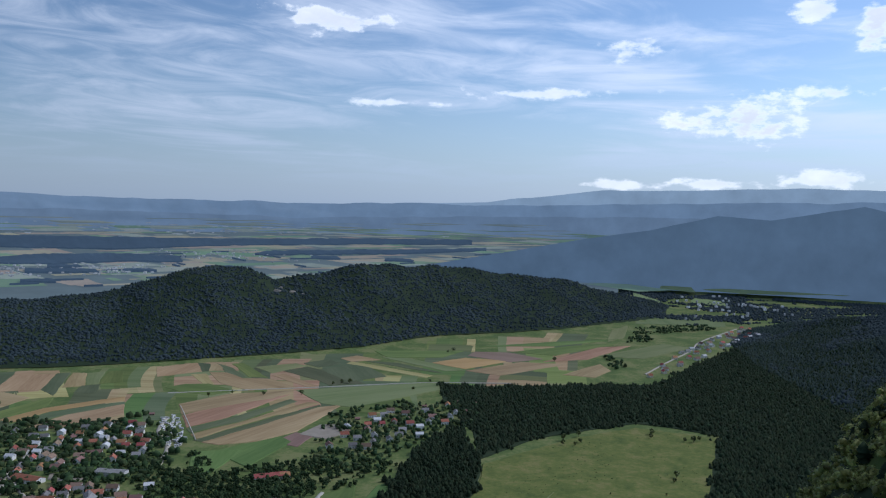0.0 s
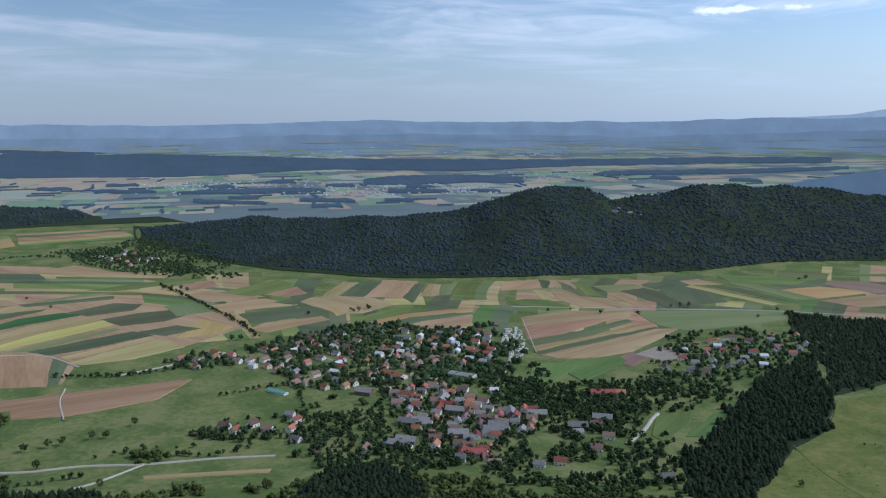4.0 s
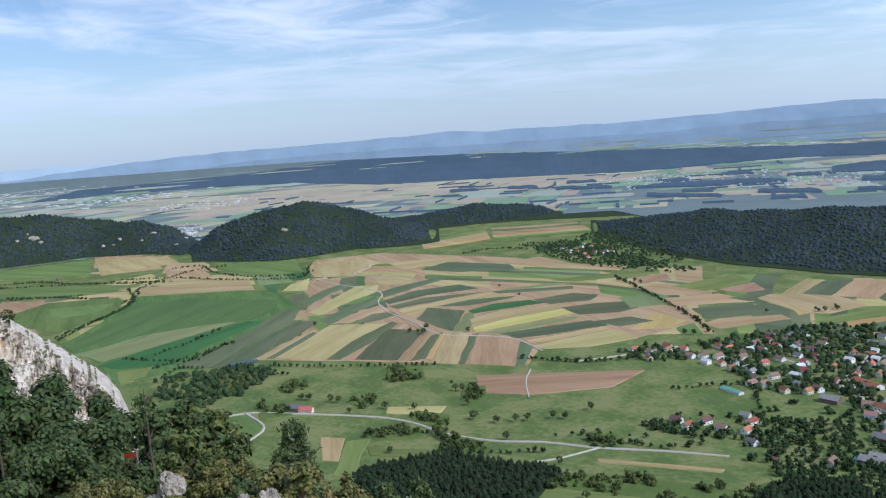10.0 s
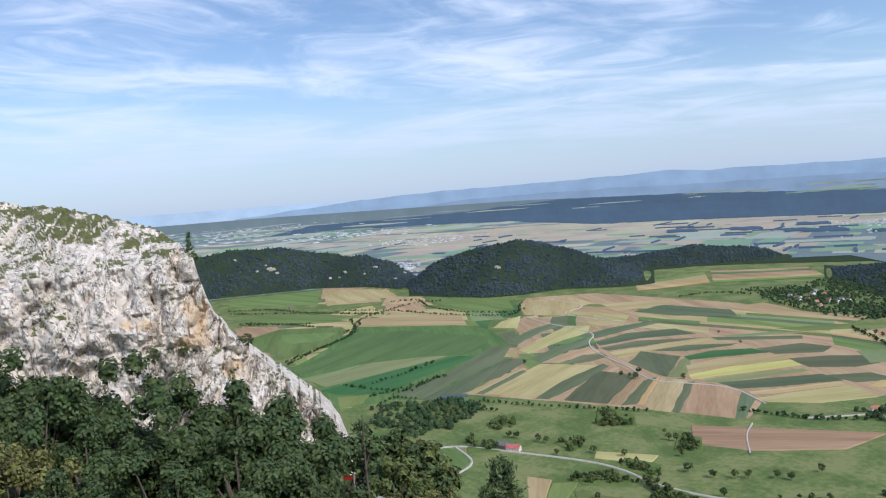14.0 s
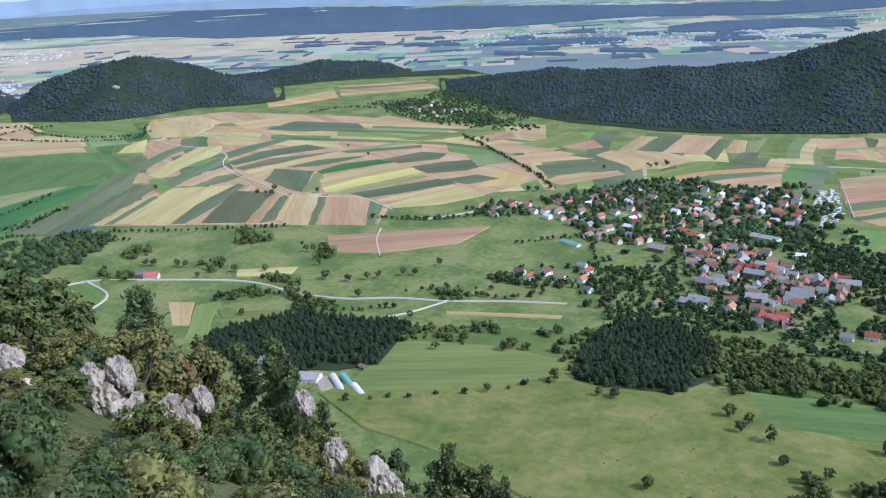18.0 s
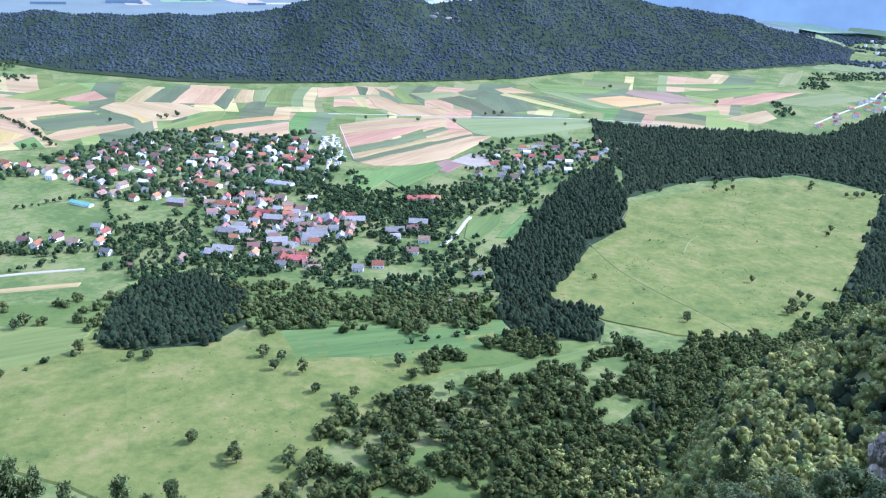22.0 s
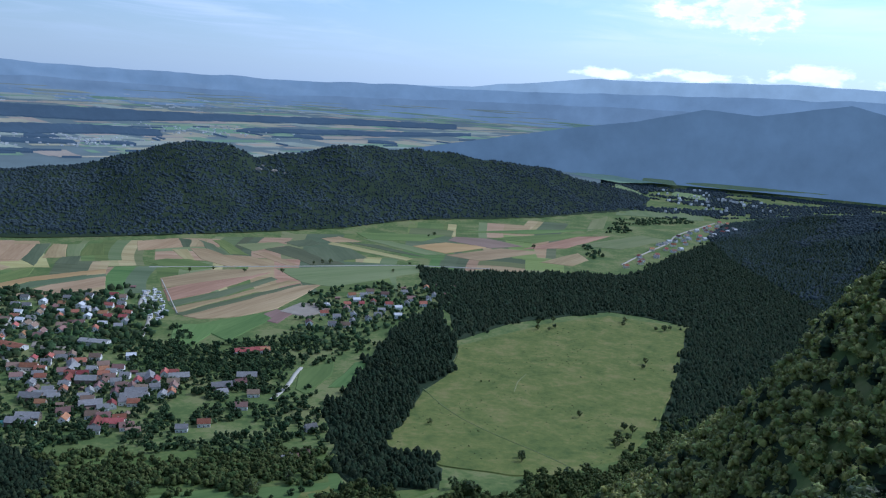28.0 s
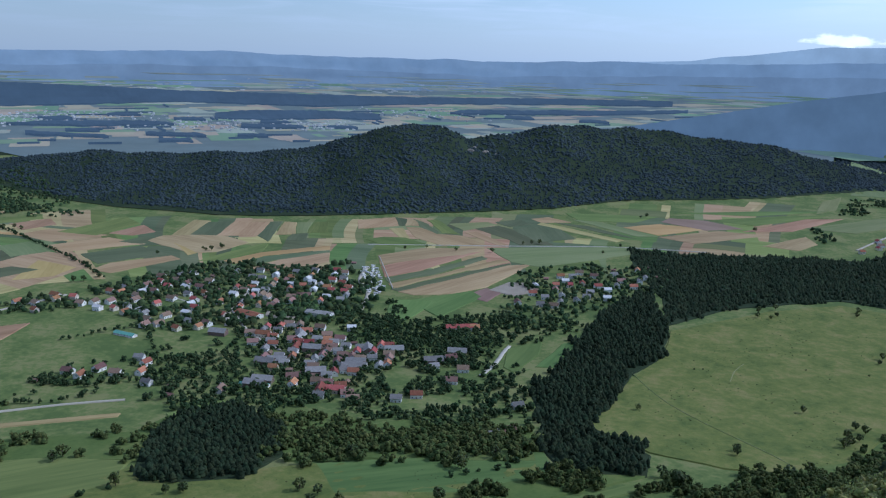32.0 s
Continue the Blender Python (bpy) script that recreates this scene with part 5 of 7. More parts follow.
def far_range(name, mat, azs, crest, r, foot_el, seed, rough, label):
    """A wooded range on the skyline: crest elevations over azimuths."""
    az = np.arange(azs[0], azs[-1] + 0.01, 0.2)
    rows = []
    for k, u in enumerate(np.linspace(0, 1, 9)):
        row = []
        for a in az:
            c = np.interp(a, azs, crest) + rough * noise.fractal((a * 0.35, seed, 0), 1.0, 2.1, 5)
            e = foot_el + (c - foot_el) * u ** 0.8
            d = r + 60 * u + 30 * noise.fractal((a * 0.3, u * 2.5, seed), 1.0, 2.0, 4) * (1 - abs(2 * u - 1))
            x, y = polar(a, d)
            row.append((x, y, EYE + d * math.tan(radians(e))))
        rows.append(row)
    n = len(az)
    v = [p for row in rows for p in row]
    f = [(i * n + j, (i + 1) * n + j, (i + 1) * n + j + 1, i * n + j + 1) for i in range(8) for j in range(n - 1)]
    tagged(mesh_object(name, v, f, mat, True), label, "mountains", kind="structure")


far_range("mountain_range", RANGES[2], (-60, -37, -28, -23.2, -15.7, -11.3, -6.4, -2.9, 3.3, 10, 20, 30), (1.6, 1.65, 1.35, 1.5, 1.22, 1.2, 0.66, 0.2, 0.0, -0.3, -0.6, -0.9), 4860, -1.6, 3, 0.06, "mountain range on the skyline, painted pale with blue haze")
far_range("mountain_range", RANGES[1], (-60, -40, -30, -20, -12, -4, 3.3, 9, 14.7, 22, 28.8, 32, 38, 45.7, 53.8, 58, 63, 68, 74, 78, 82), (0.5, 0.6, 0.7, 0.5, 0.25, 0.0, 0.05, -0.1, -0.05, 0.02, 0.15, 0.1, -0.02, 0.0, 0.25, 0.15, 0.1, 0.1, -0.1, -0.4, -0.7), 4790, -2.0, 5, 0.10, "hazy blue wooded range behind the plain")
far_range("mountain_range", RANGES[0], (-60, -30, -12, -5, 2, 10, 16, 24, 32, 40, 46, 52, 58, 66, 73), (-0.4, -0.5, -0.6, -0.75, -0.9, -1.1, -0.95, -0.8, -0.75, -0.9, -0.8, -0.75, -0.6, -0.6, -1.1), 4730, -2.6, 8, 0.09, "darker foothills behind the plain in painted blue haze")
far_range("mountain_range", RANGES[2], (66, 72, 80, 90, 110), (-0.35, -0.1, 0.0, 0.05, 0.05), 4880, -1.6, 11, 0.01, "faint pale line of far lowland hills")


# the wooded hills across the side valley, blue with painted haze
far_range("wooded_hills", FAR_HILL, (-62, -50, -42, -37.3, -33.3, -31.6, -29.3, -26.8, -21.5, -18.2, -14.1, -9.9, -6.5, -0.2, 3), (1, 0.6, 0.2, 0.1, -0.25, 0.1, -0.2, 0.4, -0.57, -0.38, -1.4, -2.1, -2.75, -3.95, -4.6), 3800, -5.9, 14, 0.05, "wooded hills across the side valley in painted blue haze")
# the wooded slope into the side valley, and copses on its floor
xy = spread_points(polar_poly([(-19.3, 2420), (-20.4, 2750), (-22, 2880), (-25, 2750), (-29, 2560), (-35, 2420), (-46, 2350), (-46, 1500), (-38, 1500), (-30, 1500), (-25, 1780), (-21, 2100)]), 7.4, 45)
light = np.array([noise.noise((x * 0.004, y * 0.006, 9)) + 0.3 * noise.noise((x * 0.04, y * 0.04, 3)) > 0.3 for x, y in xy])
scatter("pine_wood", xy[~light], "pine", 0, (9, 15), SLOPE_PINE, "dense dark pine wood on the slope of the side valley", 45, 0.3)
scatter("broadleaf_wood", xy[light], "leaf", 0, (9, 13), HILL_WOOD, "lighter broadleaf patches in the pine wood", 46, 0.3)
xy = spread_points(polar_poly([(-13.5, 2900), (-17, 2750), (-22, 2950), (-30, 2850), (-36, 2900), (-36, 3780), (-12, 3780)]), 12.0, 47)
keep = np.array([noise.noise((x * 0.004, y * 0.009, 5)) + 0.4 * noise.noise((x * 0.02, y * 0.02, 3)) > (-0.02 if math.atan2(x, y) < 0.38 else -0.3) for x, y in xy])
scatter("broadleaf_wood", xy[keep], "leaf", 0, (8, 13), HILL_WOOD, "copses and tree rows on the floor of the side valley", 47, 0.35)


# ---- buildings ----
def part(name, bm, material, parent, label=""):
    me = bpy.data.meshes.new(name)
    bm.to_mesh(me)
    bm.free()
    me.materials.append(material)
    ob = new(name, me)
    ob.parent = parent
    if label:
        ob["label"] = label
    return ob


def add_box(bm, x0, x1, y0, y1, z0, z1):
    v = [bm.verts.new((x, y, z)) for z in (z0, z1) for x, y in ((x0, y0), (x1, y0), (x1, y1), (x0, y1))]
    for f in ((3, 2, 1, 0), (4, 5, 6, 7), (0, 1, 5, 4), (1, 2, 6, 5), (2, 3, 7, 6), (3, 0, 4, 7)):
        bm.faces.new([v[i] for i in f])


def box(x0, x1, y0, y1, z0, z1):
    bm = bmesh.new()
    add_box(bm, x0, x1, y0, y1, z0, z1)
    return bm


PLASTER = [surface("white_render", [(0.68, 0.66, 0.61), (0.80, 0.78, 0.73)], 0.2, 2.0, bump=0.1, vary="object", spread=0.12), surface("cream_render", [(0.62, 0.55, 0.43), (0.74, 0.67, 0.54)], 0.2, 2.0, bump=0.1, vary="object", spread=0.15), surface("weathered_boards", [(0.17, 0.13, 0.10), (0.25, 0.20, 0.15)], 0.4, 3.0, bump=0.3, vary="object", spread=0.2)]
TILES = {
    "red": surface("red_roof_tiles", [(0.235, 0.088, 0.055), (0.33, 0.13, 0.082), (0.40, 0.185, 0.125)], 0.3, 2.5, bump=0.4, vary="object", spread=0.35),
    "brown": surface("brown_roof_tiles", [(0.19, 0.12, 0.09), (0.27, 0.175, 0.135)], 0.3, 2.5, bump=0.4, vary="object", spread=0.3),
    "grey": surface("grey_roof", [(0.16, 0.15, 0.14), (0.27, 0.26, 0.245)], 0.3, 2.5, bump=0.3, vary="object", spread=0.4),
    "white": surface("white_sheet_roof", [(0.48, 0.47, 0.46), (0.62, 0.61, 0.59)], 0.3, 2.5, bump=0.1, vary="object", spread=0.1),
    "teal": surface("green_sheet_roof", [(0.12, 0.30, 0.24), (0.17, 0.36, 0.29)], 0.3, 2.5, bump=0.1),
}
WINDOW = surface("dark_window_glass", [(0.03, 0.035, 0.04), (0.05, 0.055, 0.06)], 0.5, 3.0, rough=0.12, bump=0.0)
DOOR = surface("brown_door", [(0.10, 0.06, 0.04), (0.14, 0.09, 0.06)], 0.5, 3.0, bump=0.0)
BRICK = surface("chimney_brick", [(0.24, 0.13, 0.09), (0.32, 0.18, 0.13)], 0.6, 4.0, bump=0.3)


def make_house(kind, length, width, eaves, rise, wall, roof, label, windows=3, chimney=True, category="house"):
    """A gabled building with its ridge along x. Origin on the ground in its middle."""
    h = new(kind)
    l, w = length / 2, width / 2
    bm = bmesh.new()
    v = [bm.verts.new(p) for p in ((-l, -w, -2), (l, -w, -2), (l, w, -2), (-l, w, -2), (-l, -w, eaves), (l, -w, eaves), (l, w, eaves), (-l, w, eaves), (-l, 0, eaves + rise), (l, 0, eaves + rise))]
    for f in ((0, 1, 5, 4), (2, 3, 7, 6), (1, 2, 6, 9, 5), (3, 0, 4, 8, 7)):
        bm.faces.new([v[i] for i in f])
    part("wall", bm, wall, h)
    bm = bmesh.new()
    o, t = 0.6, 0.28
    drop = rise / w * o
    for s in (-1, 1):
        low = [(-l - o, s * (w + o), eaves - drop), (l + o, s * (w + o), eaves - drop), (l + o, 0, eaves + rise), (-l - o, 0, eaves + rise)]
        q = [bm.verts.new((x, y, z + 0.03)) for x, y, z in low] + [bm.verts.new((x, y, z + 0.03 + t)) for x, y, z in low]
        for f in ((0, 1, 2, 3), (4, 5, 6, 7), (0, 1, 5, 4), (1, 2, 6, 5), (2, 3, 7, 6), (3, 0, 4, 7)):
            bm.faces.new([q[i] for i in f])
    bmesh.ops.recalc_face_normals(bm, faces=bm.faces)
    part("roof", bm, roof, h)
    if chimney:
        stack = part("chimney", box(l * 0.35, l * 0.35 + 0.9, 0.3, 1.2, eaves + rise * 0.5, eaves + rise + 1.0), BRICK, h)
        part("chimney_cap", box(l * 0.35 - 0.1, l * 0.35 + 1.0, 0.2, 1.3, eaves + rise + 1.0, eaves + rise + 1.15), TILES["grey"], stack)
    for s in (-1, 1):
        for k in range(windows):
            x = -l + (k + 0.5) * length / windows
            if s < 0 and k == 1:
                leaf = part("door", box(x - 0.55, x + 0.55, s * w - 0.06, s * w + 0.06, 0, 2.1), DOOR, h)
                part("door_handle", box(x + 0.36, x + 0.48, s * w - 0.12, s * w - 0.06, 1.0, 1.06), TILES["white"], leaf)
            else:
                part("window", box(x - 0.6, x + 0.6, s * w - 0.05, s * w + 0.05, 1.0, 2.4), WINDOW, h)
    for s in (-1, 1):
        part("window", box(s * l - 0.05, s * l + 0.05, -0.6, 0.6, eaves - 1.2, eaves + 0.2), WINDOW, h)
    tagged(h, label, category)
    return h


def make_polytunnel(length, mat, label):
    """A long half-round tunnel of sheeting with flat ends."""
    t = new("polytunnel")
    rows = []
    bm = bmesh.new()
    for k in range(9):
        x = (k / 8 - 0.5) * length
        swell = 1.0 if k % 2 == 0 else 0.97
        rows.append([bm.verts.new((x, 3.4 * swell * math.cos(math.pi * j / 12), -0.3 + 3.2 * swell * math.sin(math.pi * j / 12))) for j in range(13)])
    for a, c in zip(rows, rows[1:]):
        for j in range(12):
            bm.faces.new((a[j], c[j], c[j + 1], a[j + 1]))
    part("cover", bm, mat, t)
    for side in (-1, 1):
        bm = bmesh.new()
        bm.faces.new([bm.verts.new((side * (length / 2 - 0.05), 3.3 * math.cos(math.pi * j / 12), -0.3 + 3.1 * math.sin(math.pi * j / 12))) for j in range(13)])
        part("end_wall", bm, mat, t)
    return tagged(t, label, "polytunnel")


MODELS = [
    make_house("house", 13, 9, 4.6, 3.6, PLASTER[0], TILES["red"], "white-rendered village house with a red tiled gable roof"),
    make_house("house", 11, 9, 4.8, 3.4, PLASTER[1], TILES["red"], "cream-rendered village house with a red tiled roof"),
    make_house("house", 14, 10, 4.4, 3.8, PLASTER[0], TILES["brown"], "white-rendered village house with a brown tiled roof"),
    make_house("house", 12, 9, 4.6, 3.2, PLASTER[0], TILES["grey"], "white-rendered village house with a grey roof"),
    make_house("farmhouse", 20, 10, 4.8, 4.0, PLASTER[1], TILES["red"], "long cream farmhouse with a red tiled roof", 5, category="farmhouse"),
    make_house("barn", 24, 12, 5.0, 4.2, PLASTER[2], TILES["grey"], "large weathered wooden barn with a grey roof", 2, False, "barn"),
    make_house("shed", 8, 5, 2.6, 1.4, PLASTER[2], TILES["brown"], "small brown garden shed among fruit trees", 2, False, "shed"),
    make_house("house", 12, 10, 5.6, 2.6, PLASTER[0], TILES["white"], "white house with a light sheet-metal roof"),
    make_house("hall", 42, 17, 5.0, 3.0, PLASTER[0], TILES["red"], "long low hall with a wide red roof", 8, False, "hall"),
    make_house("hall", 40, 16, 5.5, 2.2, PLASTER[0], TILES["grey"], "large hall with a grey solar roof", 8, False, "hall"),
    make_house("greenhouse", 34, 9, 2.6, 2.0, PLASTER[0], TILES["teal"], "long low shed with a green roof", 6, False, "shed"),
    make_house("caravan", 6.5, 2.4, 2.3, 0.3, PLASTER[0], TILES["white"], "white caravan parked in a row", 2, False, "caravan"),
    make_polytunnel(38, TILES["white"], "long half-round polytunnel with white sheeting"),
    make_polytunnel(34, TILES["teal"], "long half-round polytunnel with dark green sheeting"),
    make_polytunnel(24, TILES["white"], "short half-round polytunnel with white sheeting"),
]
for m in MODELS:
    m.location = (0, 0, -600)
USED = [False] * len(MODELS)
BUILT = []


def build(model, x, y, turn):
    z = float(land(x, y)) + 0.3
    m = pose(x, y, z, 0, 0, turn)
    if USED[model]:
        ob = copy_thing(MODELS[model], m)
    else:
        ob = MODELS[model]
        ob.matrix_basis = m
        USED[model] = True
    ob["group"] = "buildings of the village" if math.hypot(x, y) < 1600 else "buildings across the valley"
    BUILT.append((x, y))


def quarter(poly, step, turn, seed, mix):
    """Fill a part of the village with houses."""
    rng = random.Random(seed)
    for x, y in spread_points(poly, step, seed).tolist():
        if all((x - a) ** 2 + (y - b) ** 2 > (step * 0.62) ** 2 for a, b in BUILT):
            build(rng.choice(mix), x, y, turn + rng.choice((0, 0, 90)) + rng.uniform(-12, 12))


# large and single buildings
build(8, -531, 1059, -20)
build(9, -435, 1091, -8)
build(10, -649, 934, -12)
build(5, -287, 975, 20)
build(5, -319, 918, 10)
build(8, -224, 1090, 22)
build(0, -205, 1094, 20)
build(7, -368, 1042, 15)
build(5, -534, 973, 0)
build(5, -401, 829, 5)
build(5, -404, 814, 0)
build(4, -1039, 499, 40)
build(5, -1056, 495, 30)
build(0, -958, 438, 20)
build(5, -645, 415, 10)
build(9, -588, 407, 30)
build(6, -561, 462, 0)
build(4, -3445, 855, 0)
build(5, -2951, 580, 0)
build(3, -113, 726, 25)
build(3, -105, 823, 30)
build(2, -103, 743, 30)
build(2, -326, 838, 15)
build(3, -235, 808, 10)
build(10, -404, 814, 3)
build(12, -549, 421, -25)
build(13, -544, 429, -22)
build(14, -521, 421, -22)
# quarters
quarter([(-520, 988), (-472, 1049), (-400, 1036), (-338, 996), (-269, 1004), (-260, 953), (-295, 882), (-296, 816), (-344, 805), (-418, 871), (-468, 938)], 17.5, 12, 91, [0, 0, 1, 2, 2, 3, 3, 4, 5, 2, 6, 3])
quarter([(-677, 1257), (-636, 1305), (-505, 1339), (-494, 1414), (-450, 1309), (-411, 1168), (-486, 1137), (-558, 1058)], 26, 5, 92, [0, 1, 2, 3, 3, 7, 0, 6])
quarter([(-786, 1042), (-795, 1222), (-677, 1257), (-539, 1006), (-614, 959), (-725, 988)], 27, -15, 93, [0, 1, 2, 3, 3, 7, 6, 2])
quarter([(-663, 766), (-626, 826), (-564, 882), (-533, 820), (-589, 789), (-638, 748)], 25, 0, 94, [0, 1, 2, 3, 6, 0])
quarter([(-905, 997), (-845, 1088), (-779, 1047), (-828, 978)], 28, -10, 95, [0, 1, 2, 4])
quarter([(-341, 798), (-295, 812), (-231, 804), (-205, 919), (-185, 959), (-191, 846), (-241, 781)], 24, 15, 96, [0, 2, 2, 3, 4, 5, 6])
quarter([(-254, 956), (-220, 1023), (-184, 981), (-216, 915)], 30, 20, 97, [2, 3, 5, 0])
quarter([(-192, 1352), (-72, 1492), (53, 1558), (92, 1571), (-40, 1276), (-164, 1193)], 30, 10, 98, [0, 1, 2, 3, 7, 3, 6])
quarter([(-551, 796), (-415, 836), (-387, 794), (-477, 758)], 34, 0, 99, [6, 3, 5, 6, 2])
quarter([(445, 1812), (645, 2177), (976, 2641), (954, 2456), (633, 2029), (465, 1765)], 34, 20, 100, [0, 1, 2, 3, 7])
quarter([(-1813, 1738), (-1792, 1892), (-1601, 1771), (-1582, 1621)], 38, 0, 101, [0, 1, 3, 2])
quarter([(-472, 1381), (-449, 1404), (-380, 1239), (-391, 1197)], 9.5, 80, 102, [11])

# ---- single trees ----
def leaf_paint(name, colors, spread=0.45):
    """Leaves that let some light through."""
    m = surface(name, colors, 0.4, 3.0, rough=0.6, bump=0.0, vary="island", spread=spread)
    net = m.node_tree
    b = next(n for n in net.nodes if n.type == "BSDF_PRINCIPLED")
    out = next(n for n in net.nodes if n.type == "OUTPUT_MATERIAL")
    t = net.nodes.new("ShaderNodeBsdfTranslucent")
    mixer = net.nodes.new("ShaderNodeMixShader")
    mixer.inputs[0].default_value = 0.2
    net.links.new(b.inputs["Base Color"].links[0].from_socket, t.inputs["Color"])
    net.links.new(b.outputs[0], mixer.inputs[1])
    net.links.new(t.outputs[0], mixer.inputs[2])
    net.links.new(mixer.outputs[0], out.inputs[0])
    return m


LEAVES = {
    "green": leaf_paint("green_leaves", [(0.058, 0.078, 0.022), (0.098, 0.121, 0.031), (0.148, 0.168, 0.047)]),
    "dark": leaf_paint("dark_leaves", [(0.035, 0.058, 0.019), (0.064, 0.092, 0.027), (0.118, 0.153, 0.047)]),
    "yellow": leaf_paint("yellowing_leaves", [(0.102, 0.106, 0.030), (0.153, 0.149, 0.041), (0.212, 0.191, 0.060)]),
    "light": leaf_paint("light_green_leaves", [(0.10, 0.15, 0.04), (0.15, 0.20, 0.06), (0.20, 0.24, 0.08)]),
    "orange": leaf_paint("autumn_leaves", [(0.14, 0.115, 0.045), (0.20, 0.145, 0.055), (0.20, 0.17, 0.065)]),
    "pine": leaf_paint("dark_pine_needles", [(0.075, 0.11, 0.042), (0.115, 0.155, 0.055), (0.17, 0.20, 0.075)]),
}
LEAF_WORDS = {"green": "green", "dark": "dark green", "yellow": "yellowing", "light": "light green", "orange": "orange-brown autumn"}


def limb(bm, a, b, r0, r1, sides=6):
    """A tapered stick from a to b."""
    a, b = Vector(a), Vector(b)
    d = (b - a).normalized()
    u = d.orthogonal().normalized()
    w = d.cross(u)
    rings = []
    for p, r in ((a, r0), (b, r1)):
        rings.append([bm.verts.new(p + (u * math.cos(2 * math.pi * k / sides) + w * math.sin(2 * math.pi * k / sides)) * r) for k in range(sides)])
    for k in range(sides):
        bm.faces.new((rings[0][k], rings[0][(k + 1) % sides], rings[1][(k + 1) % sides], rings[1][k]))
    bm.faces.new(rings[1])


def leaf_quads(rng, centres, count, blur, size, flat=0.4, slim=0.6, heart=None):
    """Small leaf faces strewn round centres, as vertices and quads. heart: they sit on lumps round that middle, facing out."""
    n = len(centres) * count
    off = rng.normal(0, 1, (n, 3))
    d = rng.normal(0, 1, (n, 3))
    if heart is not None:
        off /= np.linalg.norm(off, axis=1)[:, None]
        off *= rng.uniform(0.85, 1.3, n)[:, None]
    c = np.repeat(np.array(centres), count, 0) + off * blur
    if heart is not None:
        out = c - np.array(heart)
        d = d * 0.35 + off * 0.75 + out / np.linalg.norm(out, axis=1)[:, None] * 0.4
    d[:, 2] += flat
    d /= np.linalg.norm(d, axis=1)[:, None]
    e = rng.normal(0, 1, (n, 3))
    u = np.cross(d, e)
    u /= np.linalg.norm(u, axis=1)[:, None]
    w = np.cross(d, u)
    s = (size * rng.uniform(0.6, 1.3, n))[:, None]
    v = np.stack([c - u * s, c - w * s * slim, c + u * s, c + w * s * slim], 1).reshape(-1, 3)
    return v, np.arange(n * 4).reshape(-1, 4)


def broadleaf_model(seed, tint, clumps, count, size, bushy, name, label):
    """A tree of height 1: trunk with limbs, and a crown of many small leaves on lumpy boughs."""
    rng = np.random.default_rng(seed)
    r = random.Random(seed)
    ob = new(name)
    centres = []
    while len(centres) < clumps:
        p = rng.normal(0, 1, 3)
        p /= np.linalg.norm(p)
        p *= rng.uniform(0.55, 1.0)
        q = np.array((p[0] * 0.42, p[1] * 0.42, (0.50 if bushy else 0.60) + p[2] * (0.46 if bushy else 0.37)))
        k = noise.noise(Vector(p * 1.7) + Vector((seed, 0, 0)))
        if k > -0.08 and q[2] > 0.05:
            centres.append(q)
    bm = bmesh.new()
    limb(bm, (0, 0, -0.12), (0.01, 0.0, 0.45), 0.028, 0.016)
    for c in centres[:: max(1, clumps // 12)]:
        base = Vector((0.01, 0, r.uniform(0.15, 0.45)))
        limb(bm, base, Vector(c), 0.012, 0.004, 5)
    part("trunk", bm, BARK, ob)
    lump = 0.045 if clumps > 50 else 0.052
    v, f = leaf_quads(rng, centres, count, lump * 1.3, size, 0.25, 0.65, (0, 0, 0.42))
    # the close-set twigs inside each bough
    bm = bmesh.new()
    for c in centres:
        for q in bmesh.ops.create_icosphere(bm, subdivisions=0, radius=lump)["verts"]:
            q.co = q.co * (1 + 0.7 * noise.noise(q.co * 22 + Vector(c) * 9)) + Vector(c)
    bm.verts.index_update()
    base = len(v)
    v = v.tolist() + [q.co[:] for q in bm.verts]
    f = f.tolist() + [[q.index + base for q in face.verts] for face in bm.faces]
    bm.free()
    mesh_object("crown", v, f, LEAVES[tint], parent=ob)
    return tagged(ob, label, "bush" if bushy else "tree")


def pine_model(seed, count, size, label):
    """A pine of height 1 with layered, ragged boughs."""
    rng = np.random.default_rng(seed)
    r = random.Random(seed)
    ob = new("pine_tree")
    bm = bmesh.new()
    limb(bm, (0, 0, -0.12), (0.01, 0.01, 0.96), 0.022, 0.004, 7)
    centres = []
    z = 0.22
    while z < 0.97:
        reach = 0.30 * (1.02 - z) ** 0.75 + 0.03
        for k in range(r.randint(3, 5)):
            a = r.uniform(0, 6.283)
            q = reach * r.uniform(0.5, 1.15)
            tip = Vector((q * math.cos(a), q * math.sin(a), z + q * r.uniform(-0.1, 0.3)))
            limb(bm, (0.005, 0.005, z - 0.02), tip, 0.006, 0.002, 4)
            for u in (0.45, 0.7, 0.9, 1.05):
                centres.append((tip.x * u, tip.y * u, z + (tip.z - z) * u + 0.01))
        z += r.uniform(0.05, 0.085)
    centres.append((0.01, 0.01, 0.97))
    part("trunk", bm, BARK, ob)
    v, f = leaf_quads(rng, centres, count, (0.026, 0.026, 0.014), size, 0.9, 0.35)
    mesh_object("crown", v, f, LEAVES["pine"], parent=ob)
    return tagged(ob, label, "tree")


